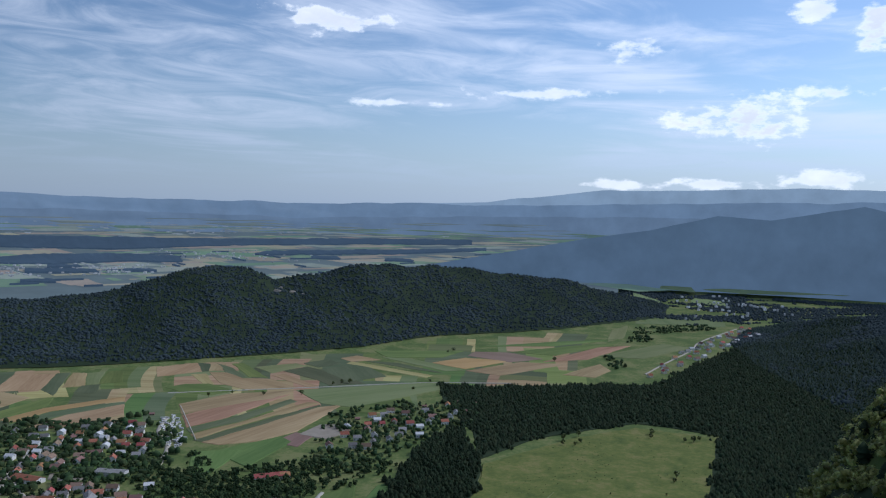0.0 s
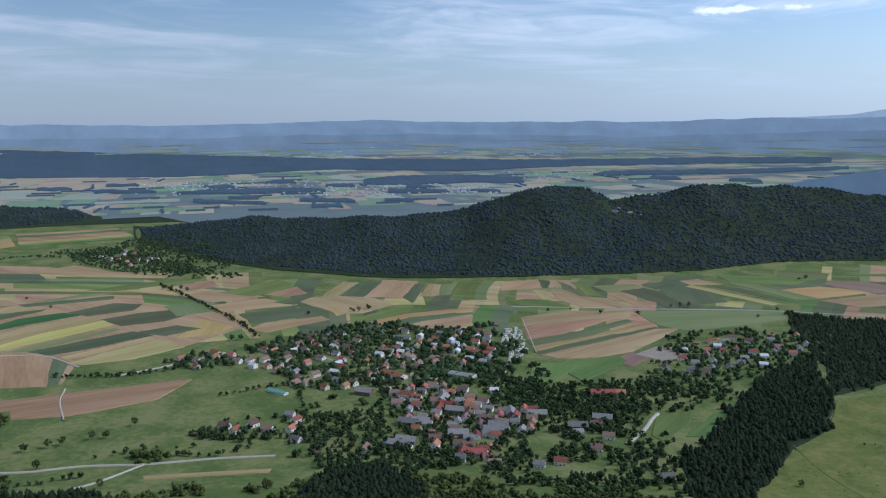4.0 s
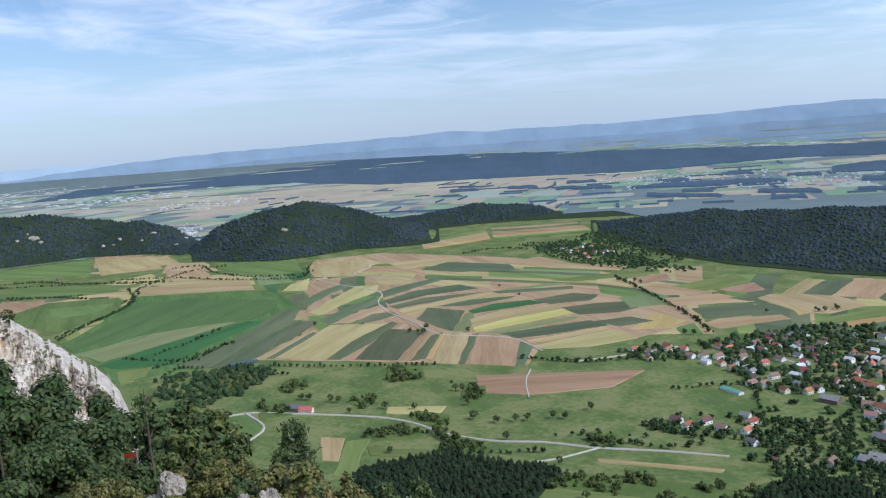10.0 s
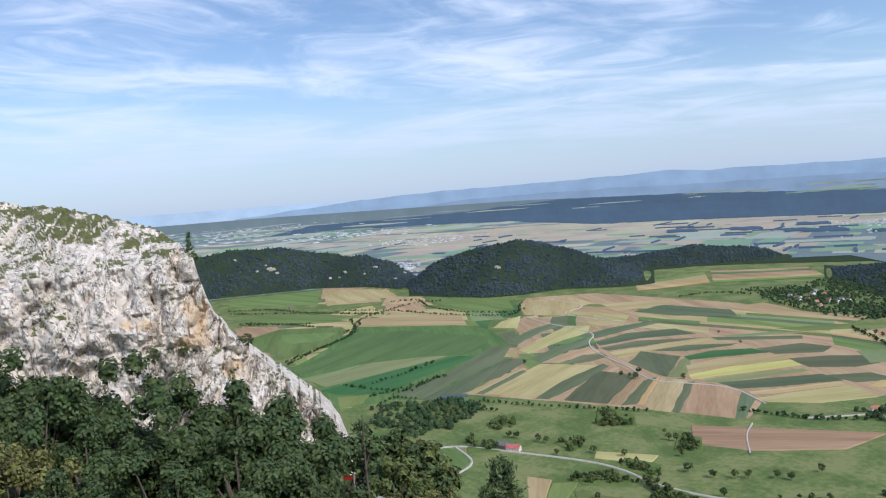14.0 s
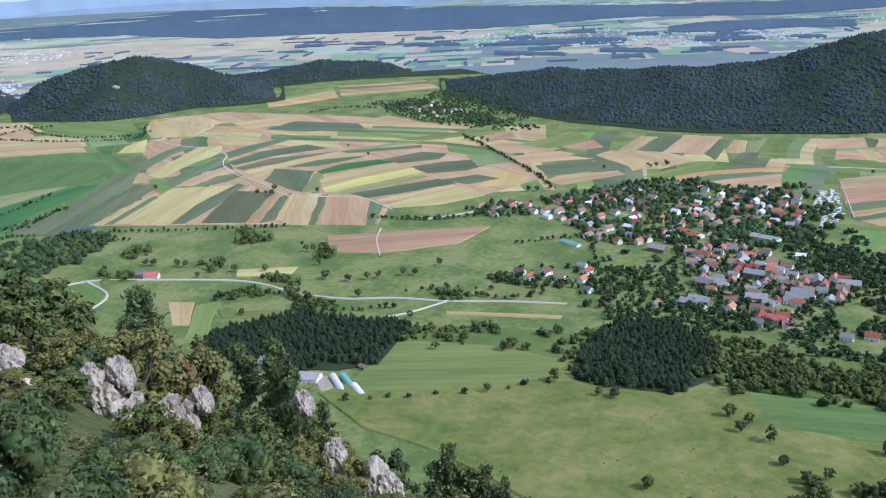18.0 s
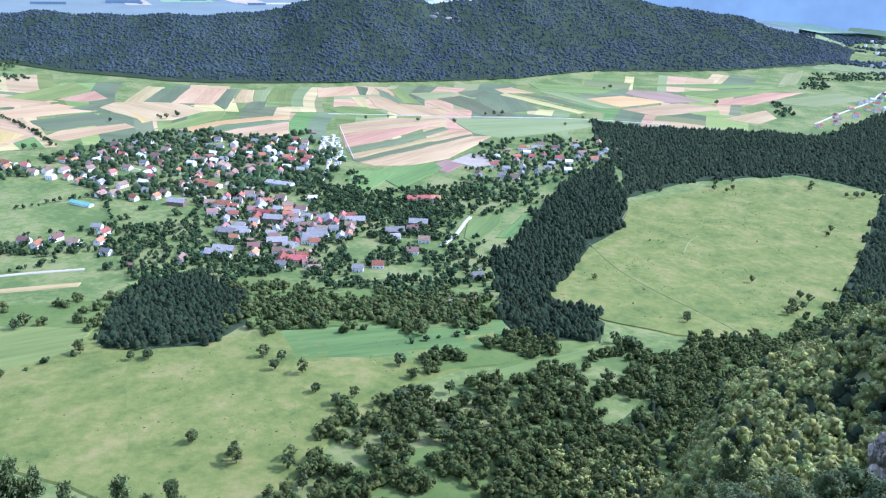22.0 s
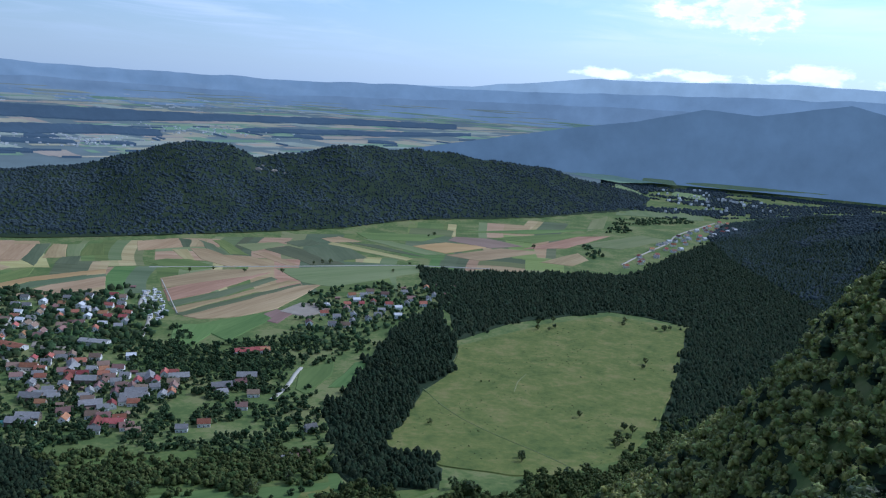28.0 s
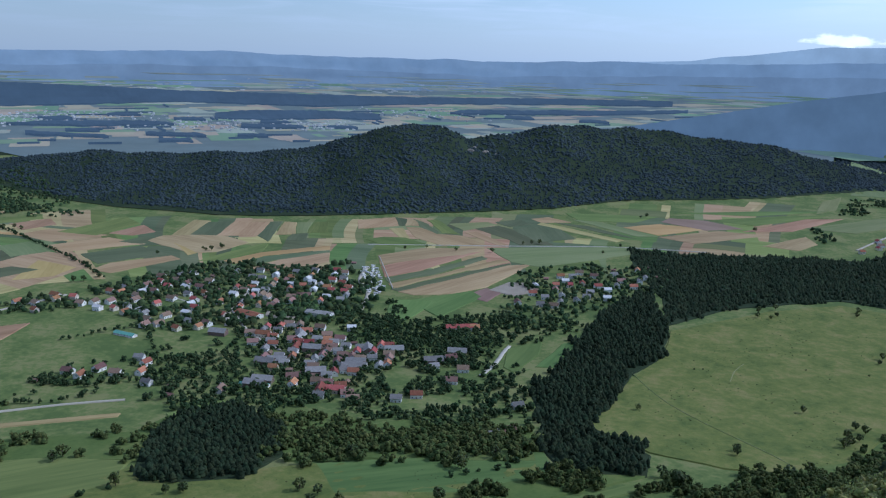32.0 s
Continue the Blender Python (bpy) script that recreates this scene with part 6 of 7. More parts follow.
def snag_model(seed):
    r = random.Random(seed)
    ob = new("dead_tree")
    bm = bmesh.new()
    limb(bm, (0, 0, -0.1), (0.02, 0.0, 0.55), 0.014, 0.009)
    limb(bm, (0.02, 0, 0.55), (0.0, 0.02, 1.0), 0.009, 0.003)
    for _ in range(12):
        z = r.uniform(0.35, 0.95)
        a = r.uniform(0, 6.28)
        q = r.uniform(0.04, 0.16)
        limb(bm, (0.01, 0, z), (q * math.cos(a), q * math.sin(a), z + r.uniform(-0.02, 0.1)), 0.004, 0.0015, 4)
    part("trunk", bm, BARK, ob, "bare grey trunk with broken twigs")
    return tagged(ob, "bare dead tree on the steep slope", "tree")


POOL = {}


def planted(key, maker, m, group):
    """The first tree of a kind is the model itself; the others share its meshes."""
    if key in POOL:
        ob = copy_thing(POOL[key], m)
    else:
        ob = POOL[key] = maker()
    ob.matrix_basis = m
    ob["group"] = group
    return ob


rng_trees = random.Random(77)


def lone_trees(places, size):
    for x, y in places:
        h = rng_trees.uniform(*size)
        w = h * rng_trees.uniform(0.85, 1.2)
        k = rng_trees.randrange(4)
        m = Matrix.Translation((x, y, float(land(x, y)) + 0.8)) @ Matrix.Rotation(rng_trees.uniform(0, 6.28), 4, "Z") @ Matrix.Diagonal((w, w, h, 1))
        planted(("lone", k), lambda: broadleaf_model(200 + k, ("dark", "green")[k % 2], 44, 16, 0.054, False, "broadleaf_tree", "round " + ("dark green", "green")[k % 2] + " broadleaf tree standing alone in the fields"), m, "single trees in the fields")


def near_plant(kind, az, r, top, width, tint):
    x, y = polar(az, r)
    g = float(land(x, y))
    top_z = EYE + r * math.tan(radians(top))
    h = top_z - g
    if h < 1.6:
        g, h = top_z - 1.6, 1.6
    if kind == "bush" and h > 2.6 * width:
        width = h / 2.6
    turn = rng_trees.uniform(0, 6.28)
    if kind == "pine":
        w = max(width / 0.62, h * 0.55)
    elif kind == "snag":
        w = h
    else:
        w = max(width / 0.85, 0.95 * h)
    m = Matrix.Translation((x, y, g)) @ Matrix.Rotation(turn, 4, "Z") @ Matrix.Diagonal((w, w, h, 1))
    k = rng_trees.randrange(2)
    if kind == "pine":
        planted(("pine", k), lambda: pine_model(300 + k, 22, 0.026, "dark ragged pine on the steep slope"), m, "pines on the slope")
    elif kind == "snag":
        planted(("snag", 0), lambda: snag_model(310), m, "dead trees on the slope")
    else:
        close = r < 50 and h > 3
        planted((tint, k, close), lambda: broadleaf_model(400 + k + 10 * len(tint), tint, 70 if close else 44, 150 if close else 64, 0.0155 if close else 0.026, True, "bush", LEAF_WORDS[tint] + " leafy bush on the steep slope"), m, "bushes on the slope")


# ---- rock ----
STAINS = [(85.0, -6.6, 0.9, 1.3), (84.9, -8.1, 0.8, 1.0), (88.2, -7.0, 0.7, 0.6), (89.4, -6.9, 0.5, 0.45), (83.0, -10.6, 0.8, 0.9), (86.2, -8.4, 0.7, 0.6)]


def limestone(name, tone_k):
    """Pale grey-tan rock, pitted and seamed, with orange stains and turf where it lies flat."""
    m = bpy.data.materials.new(name)
    m.use_nodes = True
    net = Net(m.node_tree)
    co = net.node("ShaderNodeTexCoord").outputs["Object"]
    tall = net.node("ShaderNodeMapping")
    tall.inputs["Scale"].default_value = (1, 1, 0.35)
    net.link(co, tall.inputs["Vector"])
    broad = net.noise(co, 0.10, 5, 0.6, 0.4)
    mid = net.noise(co, 0.55, 7, 0.68, 0.5)
    fine = net.noise(co, 2.2, 8, 0.72, 0.2)
    streak = net.noise(tall.outputs[0], 0.7, 6, 0.65, 0.4)
    tone = net.math("ADD", net.math("MULTIPLY", mid, 0.5), net.math("ADD", net.math("MULTIPLY", fine, 0.34), net.math("MULTIPLY", streak, 0.16)))
    stops = ((0.33, (0.36, 0.305, 0.235)), (0.42, (0.53, 0.46, 0.37)), (0.52, (0.65, 0.565, 0.46)), (0.64, (0.71, 0.635, 0.54)))
    col = net.ramp(tone, *[(p, tuple(c * tone_k for c in q)) for p, q in stops])
    warm = net.math("MULTIPLY", net.step(broad, 0.48, 0.66), 0.4)
    col = net.mix(warm, col, (0.64 * tone_k, 0.53 * tone_k, 0.40 * tone_k, 1))
    cool = net.math("MULTIPLY", net.step(net.noise(tall.outputs[0], 0.22, 4, 0.6, 0.6), 0.58, 0.70), 0.35)
    col = net.mix(cool, col, (0.47 * tone_k, 0.475 * tone_k, 0.485 * tone_k, 1))
    # dark lichen in blotches, and thin seams painted dark for shade in crevices
    seam = net.math("ABSOLUTE", net.math("SUBTRACT", net.noise(tall.outputs[0], 0.42, 7, 0.62, 1.0), 0.5))
    seam = net.math("SUBTRACT", 1.0, net.step(seam, 0.003, 0.024))
    col = net.mix(net.math("MULTIPLY", seam, net.step(mid, 0.38, 0.52)), col, (0.20, 0.175, 0.145, 1))
    blotch = net.math("MULTIPLY", net.step(net.noise(co, 0.9, 5, 0.7, 0.3), 0.62, 0.72), 0.55)
    col = net.mix(blotch, col, (0.255, 0.24, 0.20, 1))
    spot = net.node("ShaderNodeSeparateXYZ")
    net.link(co, spot.inputs[0])
    x, y, z = spot.outputs
    turn = net.math("MULTIPLY", net.math("ARCTAN2", net.math("MULTIPLY", x, -1), y), 57.2958)
    reach = net.math("SQRT", net.math("ADD", net.math("MULTIPLY", x, x), net.math("MULTIPLY", y, y)))
    rise = net.math("MULTIPLY", net.math("ARCTAN2", net.math("SUBTRACT", z, EYE), reach), 57.2958)
    ragged = net.math("MULTIPLY", net.math("SUBTRACT", net.noise(co, 0.5, 6, 0.65), 0.5), 2.6)
    for sa, se, wa, we in STAINS:
        dx = net.math("DIVIDE", net.math("SUBTRACT", turn, sa), wa)
        dy = net.math("DIVIDE", net.math("SUBTRACT", rise, se), we)
        d = net.math("ADD", net.math("SQRT", net.math("ADD", net.math("MULTIPLY", dx, dx), net.math("MULTIPLY", dy, dy))), ragged)
        col = net.mix(net.math("MULTIPLY", net.math("SUBTRACT", 1.0, net.step(d, 0.2, 1.2)), 0.72), col, (0.66, 0.44, 0.22, 1))
    sep = net.node("ShaderNodeSeparateXYZ")
    net.link(net.node("ShaderNodeNewGeometry").outputs["Normal"], sep.inputs[0])
    flat = net.math("ADD", sep.outputs[2], net.math("MULTIPLY", net.math("SUBTRACT", net.noise(co, 0.28, 6, 0.65), 0.5), 2.2))
    flat = net.math("ADD", flat, net.math("MULTIPLY", net.step(z, EYE - 5, EYE + 2), 0.22))
    turf = net.step(flat, 0.84, 1.02)
    green = net.ramp(fine, (0.35, (0.075, 0.088, 0.03)), (0.65, (0.17, 0.165, 0.06)))
    col = net.mix(turf, col, green)
    b = net.node("ShaderNodeBsdfPrincipled")
    b.inputs["Roughness"].default_value = 0.95
    b.inputs["Specular IOR Level"].default_value = 0.15
    net.link(col, b.inputs["Base Color"])
    bump = net.node("ShaderNodeBump")
    bump.inputs["Strength"].default_value, bump.inputs["Distance"].default_value = 0.7, 0.35
    net.link(net.math("ADD", net.math("MULTIPLY", mid, 1.6), net.math("ADD", fine, net.noise(co, 5.0, 6, 0.7))), bump.inputs["Height"])
    net.link(bump.outputs[0], b.inputs["Normal"])
    net.link(b.outputs[0], net.node("ShaderNodeOutputMaterial").inputs[0])
    return m


CLIFF_ROCK = limestone("weathered_limestone", 1.2)
OUTCROP_ROCK = limestone("grey_limestone", 0.66)
CREST_AZ = (75.4, 76.2, 77, 80, 82.7, 83.9, 84.5, 84.9, 85.6, 87.3, 91.8, 95.9, 100, 116)
CREST_EL = (-18.5, -15.6, -14.1, -11.1, -8.5, -6.6, -4.7, -2.6, -1.9, -0.65, 0.85, 1.55, 2.2, 4)


def joints(p, step, deep, proud):
    """Blocks divided by seams: how far the face stands back at p."""
    near, points = noise.voronoi(p / step)
    block = noise.cell(points[0] * 7.3)
    return deep * math.exp(-9 * (near[1] - near[0])) - proud * block


def build_cliff():
    az = np.arange(75.4, 112, 0.1)
    els = np.arange(-24.0, 5.0, 0.155)
    v = []
    for a in az:
        crest = np.interp(a, CREST_AZ, CREST_EL) + 0.22 * noise.fractal(Vector((a * 1.9, 0, 4)), 0.8, 2.1, 4)
        for level in els:
            e = min(level, crest)
            # past its crest the rock runs back and down
            back = 2.2 * max(0.0, min(level - crest, 6.0))
            u = (e + 24) / (crest + 24)
            # the lower spur stands nearer, the upper turf slope lies back
            d = 84 + 0.5 * (a - 76) + 9 * u + 3.6 * max(0.0, e + 3.2)
            p = Vector((a * 1.5, e * 1.5, 0))
            bent = Vector((p.x + 0.35 * p.y + 0.8 * noise.noise(p * 0.4), 0.62 * p.y + 0.8 * noise.noise(p * 0.4 + Vector((9, 0, 0))), 3.0))
            d += 3.6 * noise.fractal(p * 0.12 + Vector((3, 1, 0)), 0.9, 2.1, 4)
            # the upper wall is worn smooth, the spur and its edge break into blocks
            rough = 1.0 if a < 86.5 else 0.6 + 0.4 * noise.noise(p * 0.15)
            d += rough * (joints(bent, 4.6, 1.5, 1.1) + joints(bent, 1.9, 1.0, 0.7) + joints(bent, 0.8, 0.45, 0.3))
            # overhung hollows
            for ha, he, wide, tall, deep in HOLLOWS:
                q = ((a - ha) / wide) ** 2 + ((e - he) / tall) ** 2
                if q < 4:
                    d += deep * math.exp(-1.6 * q)
            d += 0.25 * noise.noise(Vector((p.x * 2.6, p.y * 2.2, 8))) + back
            x, y = polar(a, d)
            v.append((x, y, EYE + (d - back) * math.tan(radians(e)) - 0.1 * back))
    n = len(els)
    f = [(i * n + j, (i + 1) * n + j, (i + 1) * n + j + 1, i * n + j + 1) for i in range(len(az) - 1) for j in range(n - 1)]
    ob = mesh_object("cliff", v, f, CLIFF_ROCK)
    return tagged(ob, "pale limestone cliff with orange stains and turf on its crest", "cliff", kind="structure")


HOLLOWS = [(86.1, -3.9, 0.5, 1.0, 2.0), (85.3, -5.2, 0.45, 0.8, 2.0), (87.6, -5.5, 0.6, 0.5, 1.6), (92.0, -9.6, 1.4, 0.6, 2.0), (88.9, -5.4, 0.35, 1.2, 0.8), (91.9, -3.2, 0.5, 0.4, 1.2)]
build_cliff()


def rock_mesh(seed, detail=4):
    bm = bmesh.new()
    bmesh.ops.create_icosphere(bm, subdivisions=detail, radius=0.5)
    off = Vector((seed * 3.1, seed * 1.7, 0))
    for v in bm.verts:
        p = v.co.copy()
        # broken blocks with steep joints
        q = Vector((p.x, p.y, p.z * 0.6)) + off
        k = 0.95 - joints(q, 0.42, 0.22, 0.16) - joints(q, 0.17, 0.09, 0.07) + 0.25 * noise.fractal(p * 1.5 + off, 0.8, 2.1, 3) + 0.05 * noise.fractal(p * 9 + off, 0.8, 2.1, 3)
        v.co *= k
    me = bpy.data.meshes.new("outcrop")
    bm.to_mesh(me)
    bm.free()
    me.materials.append(OUTCROP_ROCK)
    return me


ROCKS = [rock_mesh(k) for k in range(5)]


def outcrop(az, el, r, width, height):
    """A pale rock that stands out of the slope at r metres."""
    x, y = polar(az, r)
    top = EYE + r * math.tan(radians(el)) + height * 0.5
    foot = min(top - height, float(land(x, y)) - 0.4)
    tall = min((top - foot) / 0.9, 1.6 * width)
    ob = new("rock_outcrop", ROCKS[rng_trees.randrange(5)])
    ob.matrix_world = Matrix.Translation((x, y, top - tall * 0.45)) @ Matrix.Rotation(radians(az + rng_trees.uniform(-25, 25)), 4, "Z") @ Matrix.Diagonal((width, max(width, tall * 0.5), tall, 1))
    tagged(ob, "pale limestone outcrop among bushes on the slope", "rock", "outcrops on the slope")


def hill_rock(az, el, width):
    """A bare rock face that shows through the wood of a hill."""
    rr = np.arange(1900, 4200, 6.0)
    x, y = -np.sin(radians(az)) * rr, np.cos(radians(az)) * rr
    k = int(np.argmax(land(x, y) + 6 > EYE + rr * math.tan(radians(el))))
    x, y = float(x[k]), float(y[k])
    ob = new("hill_crag", ROCKS[rng_trees.randrange(5)])
    ob.matrix_world = Matrix.Translation((x, y, float(land(x, y)) + 3)) @ Matrix.Rotation(radians(az) + rng_trees.uniform(-0.4, 0.4), 4, "Z") @ Matrix.Diagonal((width * rng_trees.uniform(0.9, 1.6), width * 0.6, width * rng_trees.uniform(0.6, 1.0), 1))
    tagged(ob, "bare pale crag in the wooded hillside", "rock", "crags on the hills")


lone_trees([(-1532, 776), (-742, 761), (-923, 714), (-949, 696), (-744, 616), (-636, 599), (-976, 709), (-800, 648), (-775, 679), (-756, 706), (-1088, 529), (-1099, 522), (-1042, 553), (-963, 582), (-895, 604), (-883, 1142)], (7, 12))
lone_trees([(-870, 1150), (-1311, 1459), (-784, 1415), (-793, 1410), (-773, 1438), (-864, 1358), (-861, 1179), (-986, 538), (-1389, 1217), (-1510, 1262), (-1218, 934), (-822, 582), (-816, 495), (-888, 517), (-704, 1299), (-927, 608)], (7, 12))
lone_trees([(-884, 668)], (7, 12))
lone_trees([(-1062, 676), (-1060, 691), (-1043, 689), (-1074, 675), (-1040, 698), (-1073, 693), (-1277, 872), (-1294, 871), (-1309, 862), (-1310, 902), (-1267, 1466), (-1246, 1461), (-1285, 1457), (-940, 702), (-906, 680), (-891, 691)], (8, 13))
lone_trees([(-1076, 472), (-1063, 482), (-1083, 459), (-1085, 485), (-1053, 546), (-1109, 462), (-820, 572), (-834, 574), (-798, 577), (-809, 568), (-833, 637), (-877, 591), (-744, 715), (-784, 667)], (8, 13))
lone_trees([(-198, 409), (-131, 571), (-391, 537), (-236, 424), (-159, 496), (-150, 509), (-180, 510), (-330, 536), (-423, 483), (-164, 411), (-149, 402), (-149, 394), (-224, 539), (-201, 538), (-343, 532), (-539, 539)], (8, 14))
lone_trees([(-480, 575), (-478, 586)], (8, 14))
lone_trees([(110, 757), (320, 1107), (341, 1322), (20, 860), (195, 912), (-236, 425), (-180, 509), (-203, 417), (-167, 422), (-242, 560), (-225, 557), (-227, 642), (193, 1274), (222, 1288), (211, 1272), (236, 844)], (7, 12))
lone_trees([(224, 830), (247, 868), (391, 1305), (404, 1302), (416, 1311), (-333, 539), (-396, 1568), (-335, 1565), (-53, 1632), (-21, 1708), (273, 1976), (32, 2081), (18, 2059), (-200, 1674), (-216, 1662), (-184, 1680)], (7, 12))
lone_trees([(-782, 1448), (-802, 1416), (-434, 1543), (-265, 1575)], (7, 12))
lone_trees([(-71, 480), (-76, 465), (-131, 501), (-119, 487), (-115, 512), (-104, 527), (-90, 499), (-84, 535), (-69, 520), (-111, 452), (-108, 489), (40, 676), (55, 666), (149, 719), (168, 735), (175, 715)], (9, 14))
lone_trees([(-127, 638), (-103, 671)], (9, 14))
lone_trees([(87, 1018), (98, 1022), (223, 1056), (296, 1057), (199, 934), (22, 862), (60, 792)], (2, 3.5))
lone_trees([(111, 769), (225, 847), (240, 878), (217, 820), (328, 1127), (197, 1300), (225, 1325), (348, 1344)], (8, 12))
# rocks on the wooded hills
hill_rock(79.91, -4.22, 36.0)
hill_rock(82.25, -3.41, 19.2)
hill_rock(64.52, -5.44, 16.8)
hill_rock(75.02, -4.90, 19.2)
hill_rock(72.94, -4.71, 16.8)
hill_rock(70.97, -5.28, 21.6)
hill_rock(11.28, -6.07, 16.8)
hill_rock(10.23, -6.13, 14.4)
hill_rock(9.52, -6.27, 9.6)
hill_rock(72.90, -4.75, 19.2)
hill_rock(64.44, -5.46, 16.8)
hill_rock(80.86, -4.31, 16.8)
hill_rock(80.26, -3.92, 12.0)
hill_rock(79.57, -4.52, 14.4)
hill_rock(75.43, -5.17, 9.6)
hill_rock(73.68, -5.11, 9.6)
hill_rock(71.58, -5.61, 12.0)
hill_rock(11.02, -5.84, 9.6)
# plants on the slope under the lookout: kind, azimuth, distance, elevation of the top, width, leaf colour
near_plant("bush", 96.73, 42, -6.98, 4.3, "dark")
near_plant("bush", 95.08, 40, -8.82, 3.5, "dark")
near_plant("bush", 92.97, 42, -10.06, 3.1, "dark")
near_plant("bush", 89.26, 44, -8.68, 3.9, "dark")
near_plant("bush", 86.10, 44, -10.43, 3.9, "dark")
near_plant("bush", 83.22, 45, -10.84, 4.0, "dark")
near_plant("bush", 80.79, 44, -12.67, 3.9, "dark")
near_plant("bush", 79.36, 46, -13.61, 2.8, "dark")
near_plant("bush", 88.10, 38, -12.32, 4.1, "dark")
near_plant("bush", 83.21, 37, -14.19, 4.3, "dark")
near_plant("bush", 92.56, 35, -12.25, 3.8, "dark")
near_plant("bush", 96.69, 33, -11.79, 3.8, "yellow")
near_plant("bush", 80.39, 40, -16.07, 3.0, "dark")
near_plant("bush", 78.34, 34, -18.55, 2.1, "yellow")
near_plant("bush", 87.81, 29, -15.96, 3.9, "dark")
near_plant("bush", 94.49, 27, -14.65, 3.3, "dark")
near_plant("bush", 75.62, 82, -15.00, 3.9, "dark")
near_plant("bush", 73.69, 85, -15.41, 4.6, "dark")
near_plant("bush", 71.78, 86, -16.16, 4.7, "green")
near_plant("bush", 73.13, 76, -17.70, 4.1, "green")
near_plant("bush", 70.00, 84, -18.38, 4.0, "green")
near_plant("bush", 70.94, 74, -19.76, 4.5, "yellow")
near_plant("bush", 68.99, 80, -20.29, 4.4, "green")
near_plant("pine", 65.41, 88, -18.36, 6.0, "pine")
near_plant("pine", 74.81, 84, -14.72, 2.9, "pine")
near_plant("pine", 76.82, 80, -15.24, 2.4, "pine")
near_plant("pine", 66.53, 86, -19.75, 4.7, "pine")
near_plant("pine", 65.37, 88, -17.96, 6.6, "pine")
near_plant("pine", 59.25, 96, -22.81, 7.2, "pine")
near_plant("pine", 56.77, 98, -24.62, 6.0, "pine")
near_plant("pine", 61.56, 92, -23.26, 4.4, "pine")
near_plant("pine", 55.01, 100, -27.79, 4.8, "pine")
near_plant("pine", 69.75, 86, -18.16, 3.5, "pine")
near_plant("bush", 73.01, 85, -16.08, 5.2, "green")
near_plant("bush", 71.76, 84, -17.05, 5.1, "dark")
near_plant("bush", 69.63, 80, -19.67, 4.9, "yellow")
near_plant("bush", 66.73, 82, -20.56, 5.6, "yellow")
near_plant("bush", 63.04, 86, -22.28, 4.1, "yellow")
near_plant("bush", 64.32, 84, -22.83, 3.4, "yellow")
near_plant("bush", 78.50, 55, -18.12, 4.1, "yellow")
near_plant("bush", 77.51, 48, -21.54, 4.2, "green")
near_plant("bush", 74.37, 60, -21.59, 4.5, "yellow")
near_plant("bush", 71.56, 62, -22.22, 5.1, "green")
near_plant("bush", 60.44, 80, -27.14, 6.5, "green")
near_plant("bush", 65.99, 60, -25.87, 4.5, "yellow")
near_plant("bush", 69.80, 48, -27.28, 4.9, "green")
near_plant("bush", 58.97, 78, -28.80, 6.4, "dark")
near_plant("bush", 77.79, 38, -24.60, 4.1, "yellow")
near_plant("bush", 53.90, 92, -29.37, 4.4, "yellow")
near_plant("bush", 63.20, 60, -28.90, 5.7, "green")
near_plant("bush", 72.68, 42, -26.27, 4.3, "yellow")
near_plant("pine", 44.42, 118, -31.10, 4.8, "pine")
near_plant("pine", 41.62, 118, -32.61, 6.0, "pine")
near_plant("pine", 38.30, 118, -34.74, 4.0, "pine")
near_plant("pine", 34.61, 118, -35.06, 4.8, "pine")
near_plant("pine", 30.90, 118, -35.92, 6.0, "pine")
near_plant("pine", 45.63, 118, -32.13, 3.6, "pine")
near_plant("pine", 42.98, 118, -32.72, 4.0, "pine")
near_plant("pine", 40.32, 118, -33.62, 4.8, "pine")
near_plant("pine", 36.72, 118, -35.96, 4.4, "pine")
near_plant("pine", 32.76, 118, -36.51, 4.8, "pine")
near_plant("pine", 28.77, 118, -37.46, 4.8, "pine")
near_plant("pine", 65.28, 80, -17.99, 6.0, "pine")
near_plant("pine", 56.87, 92, -22.79, 6.9, "pine")
near_plant("pine", 55.81, 90, -24.64, 4.9, "pine")
near_plant("pine", 53.83, 96, -27.39, 3.9, "pine")
near_plant("bush", 66.07, 70, -20.04, 5.2, "yellow")
near_plant("bush", 62.67, 84, -21.97, 4.6, "yellow")
near_plant("bush", 64.48, 80, -22.15, 3.8, "orange")
near_plant("bush", 66.25, 58, -25.33, 4.7, "green")
near_plant("bush", 64.09, 55, -26.92, 4.5, "yellow")
near_plant("bush", 67.90, 44, -27.75, 4.2, "green")
near_plant("bush", 61.66, 60, -27.83, 4.5, "dark")
near_plant("bush", 58.91, 70, -27.65, 4.8, "green")
near_plant("bush", 55.65, 72, -29.72, 4.9, "yellow")
near_plant("bush", 52.48, 84, -30.96, 4.6, "yellow")
near_plant("bush", 52.70, 70, -32.41, 4.8, "yellow")
near_plant("bush", 57.17, 62, -31.29, 4.6, "orange")
near_plant("bush", 49.46, 80, -34.33, 6.0, "green")
near_plant("bush", 45.93, 86, -35.08, 6.4, "green")
near_plant("bush", 62.04, 45, -31.37, 4.6, "green")
near_plant("bush", 66.02, 40, -30.38, 4.1, "green")
near_plant("bush", 55.58, 52, -34.14, 4.9, "yellow")
near_plant("bush", 47.95, 62, -36.70, 5.5, "yellow")
near_plant("bush", 43.84, 74, -37.45, 5.5, "green")
near_plant("bush", 51.58, 52, -36.59, 4.9, "green")
near_plant("bush", 60.25, 40, -34.28, 4.6, "green")
near_plant("bush", 39.63, 82, -38.06, 5.0, "green")
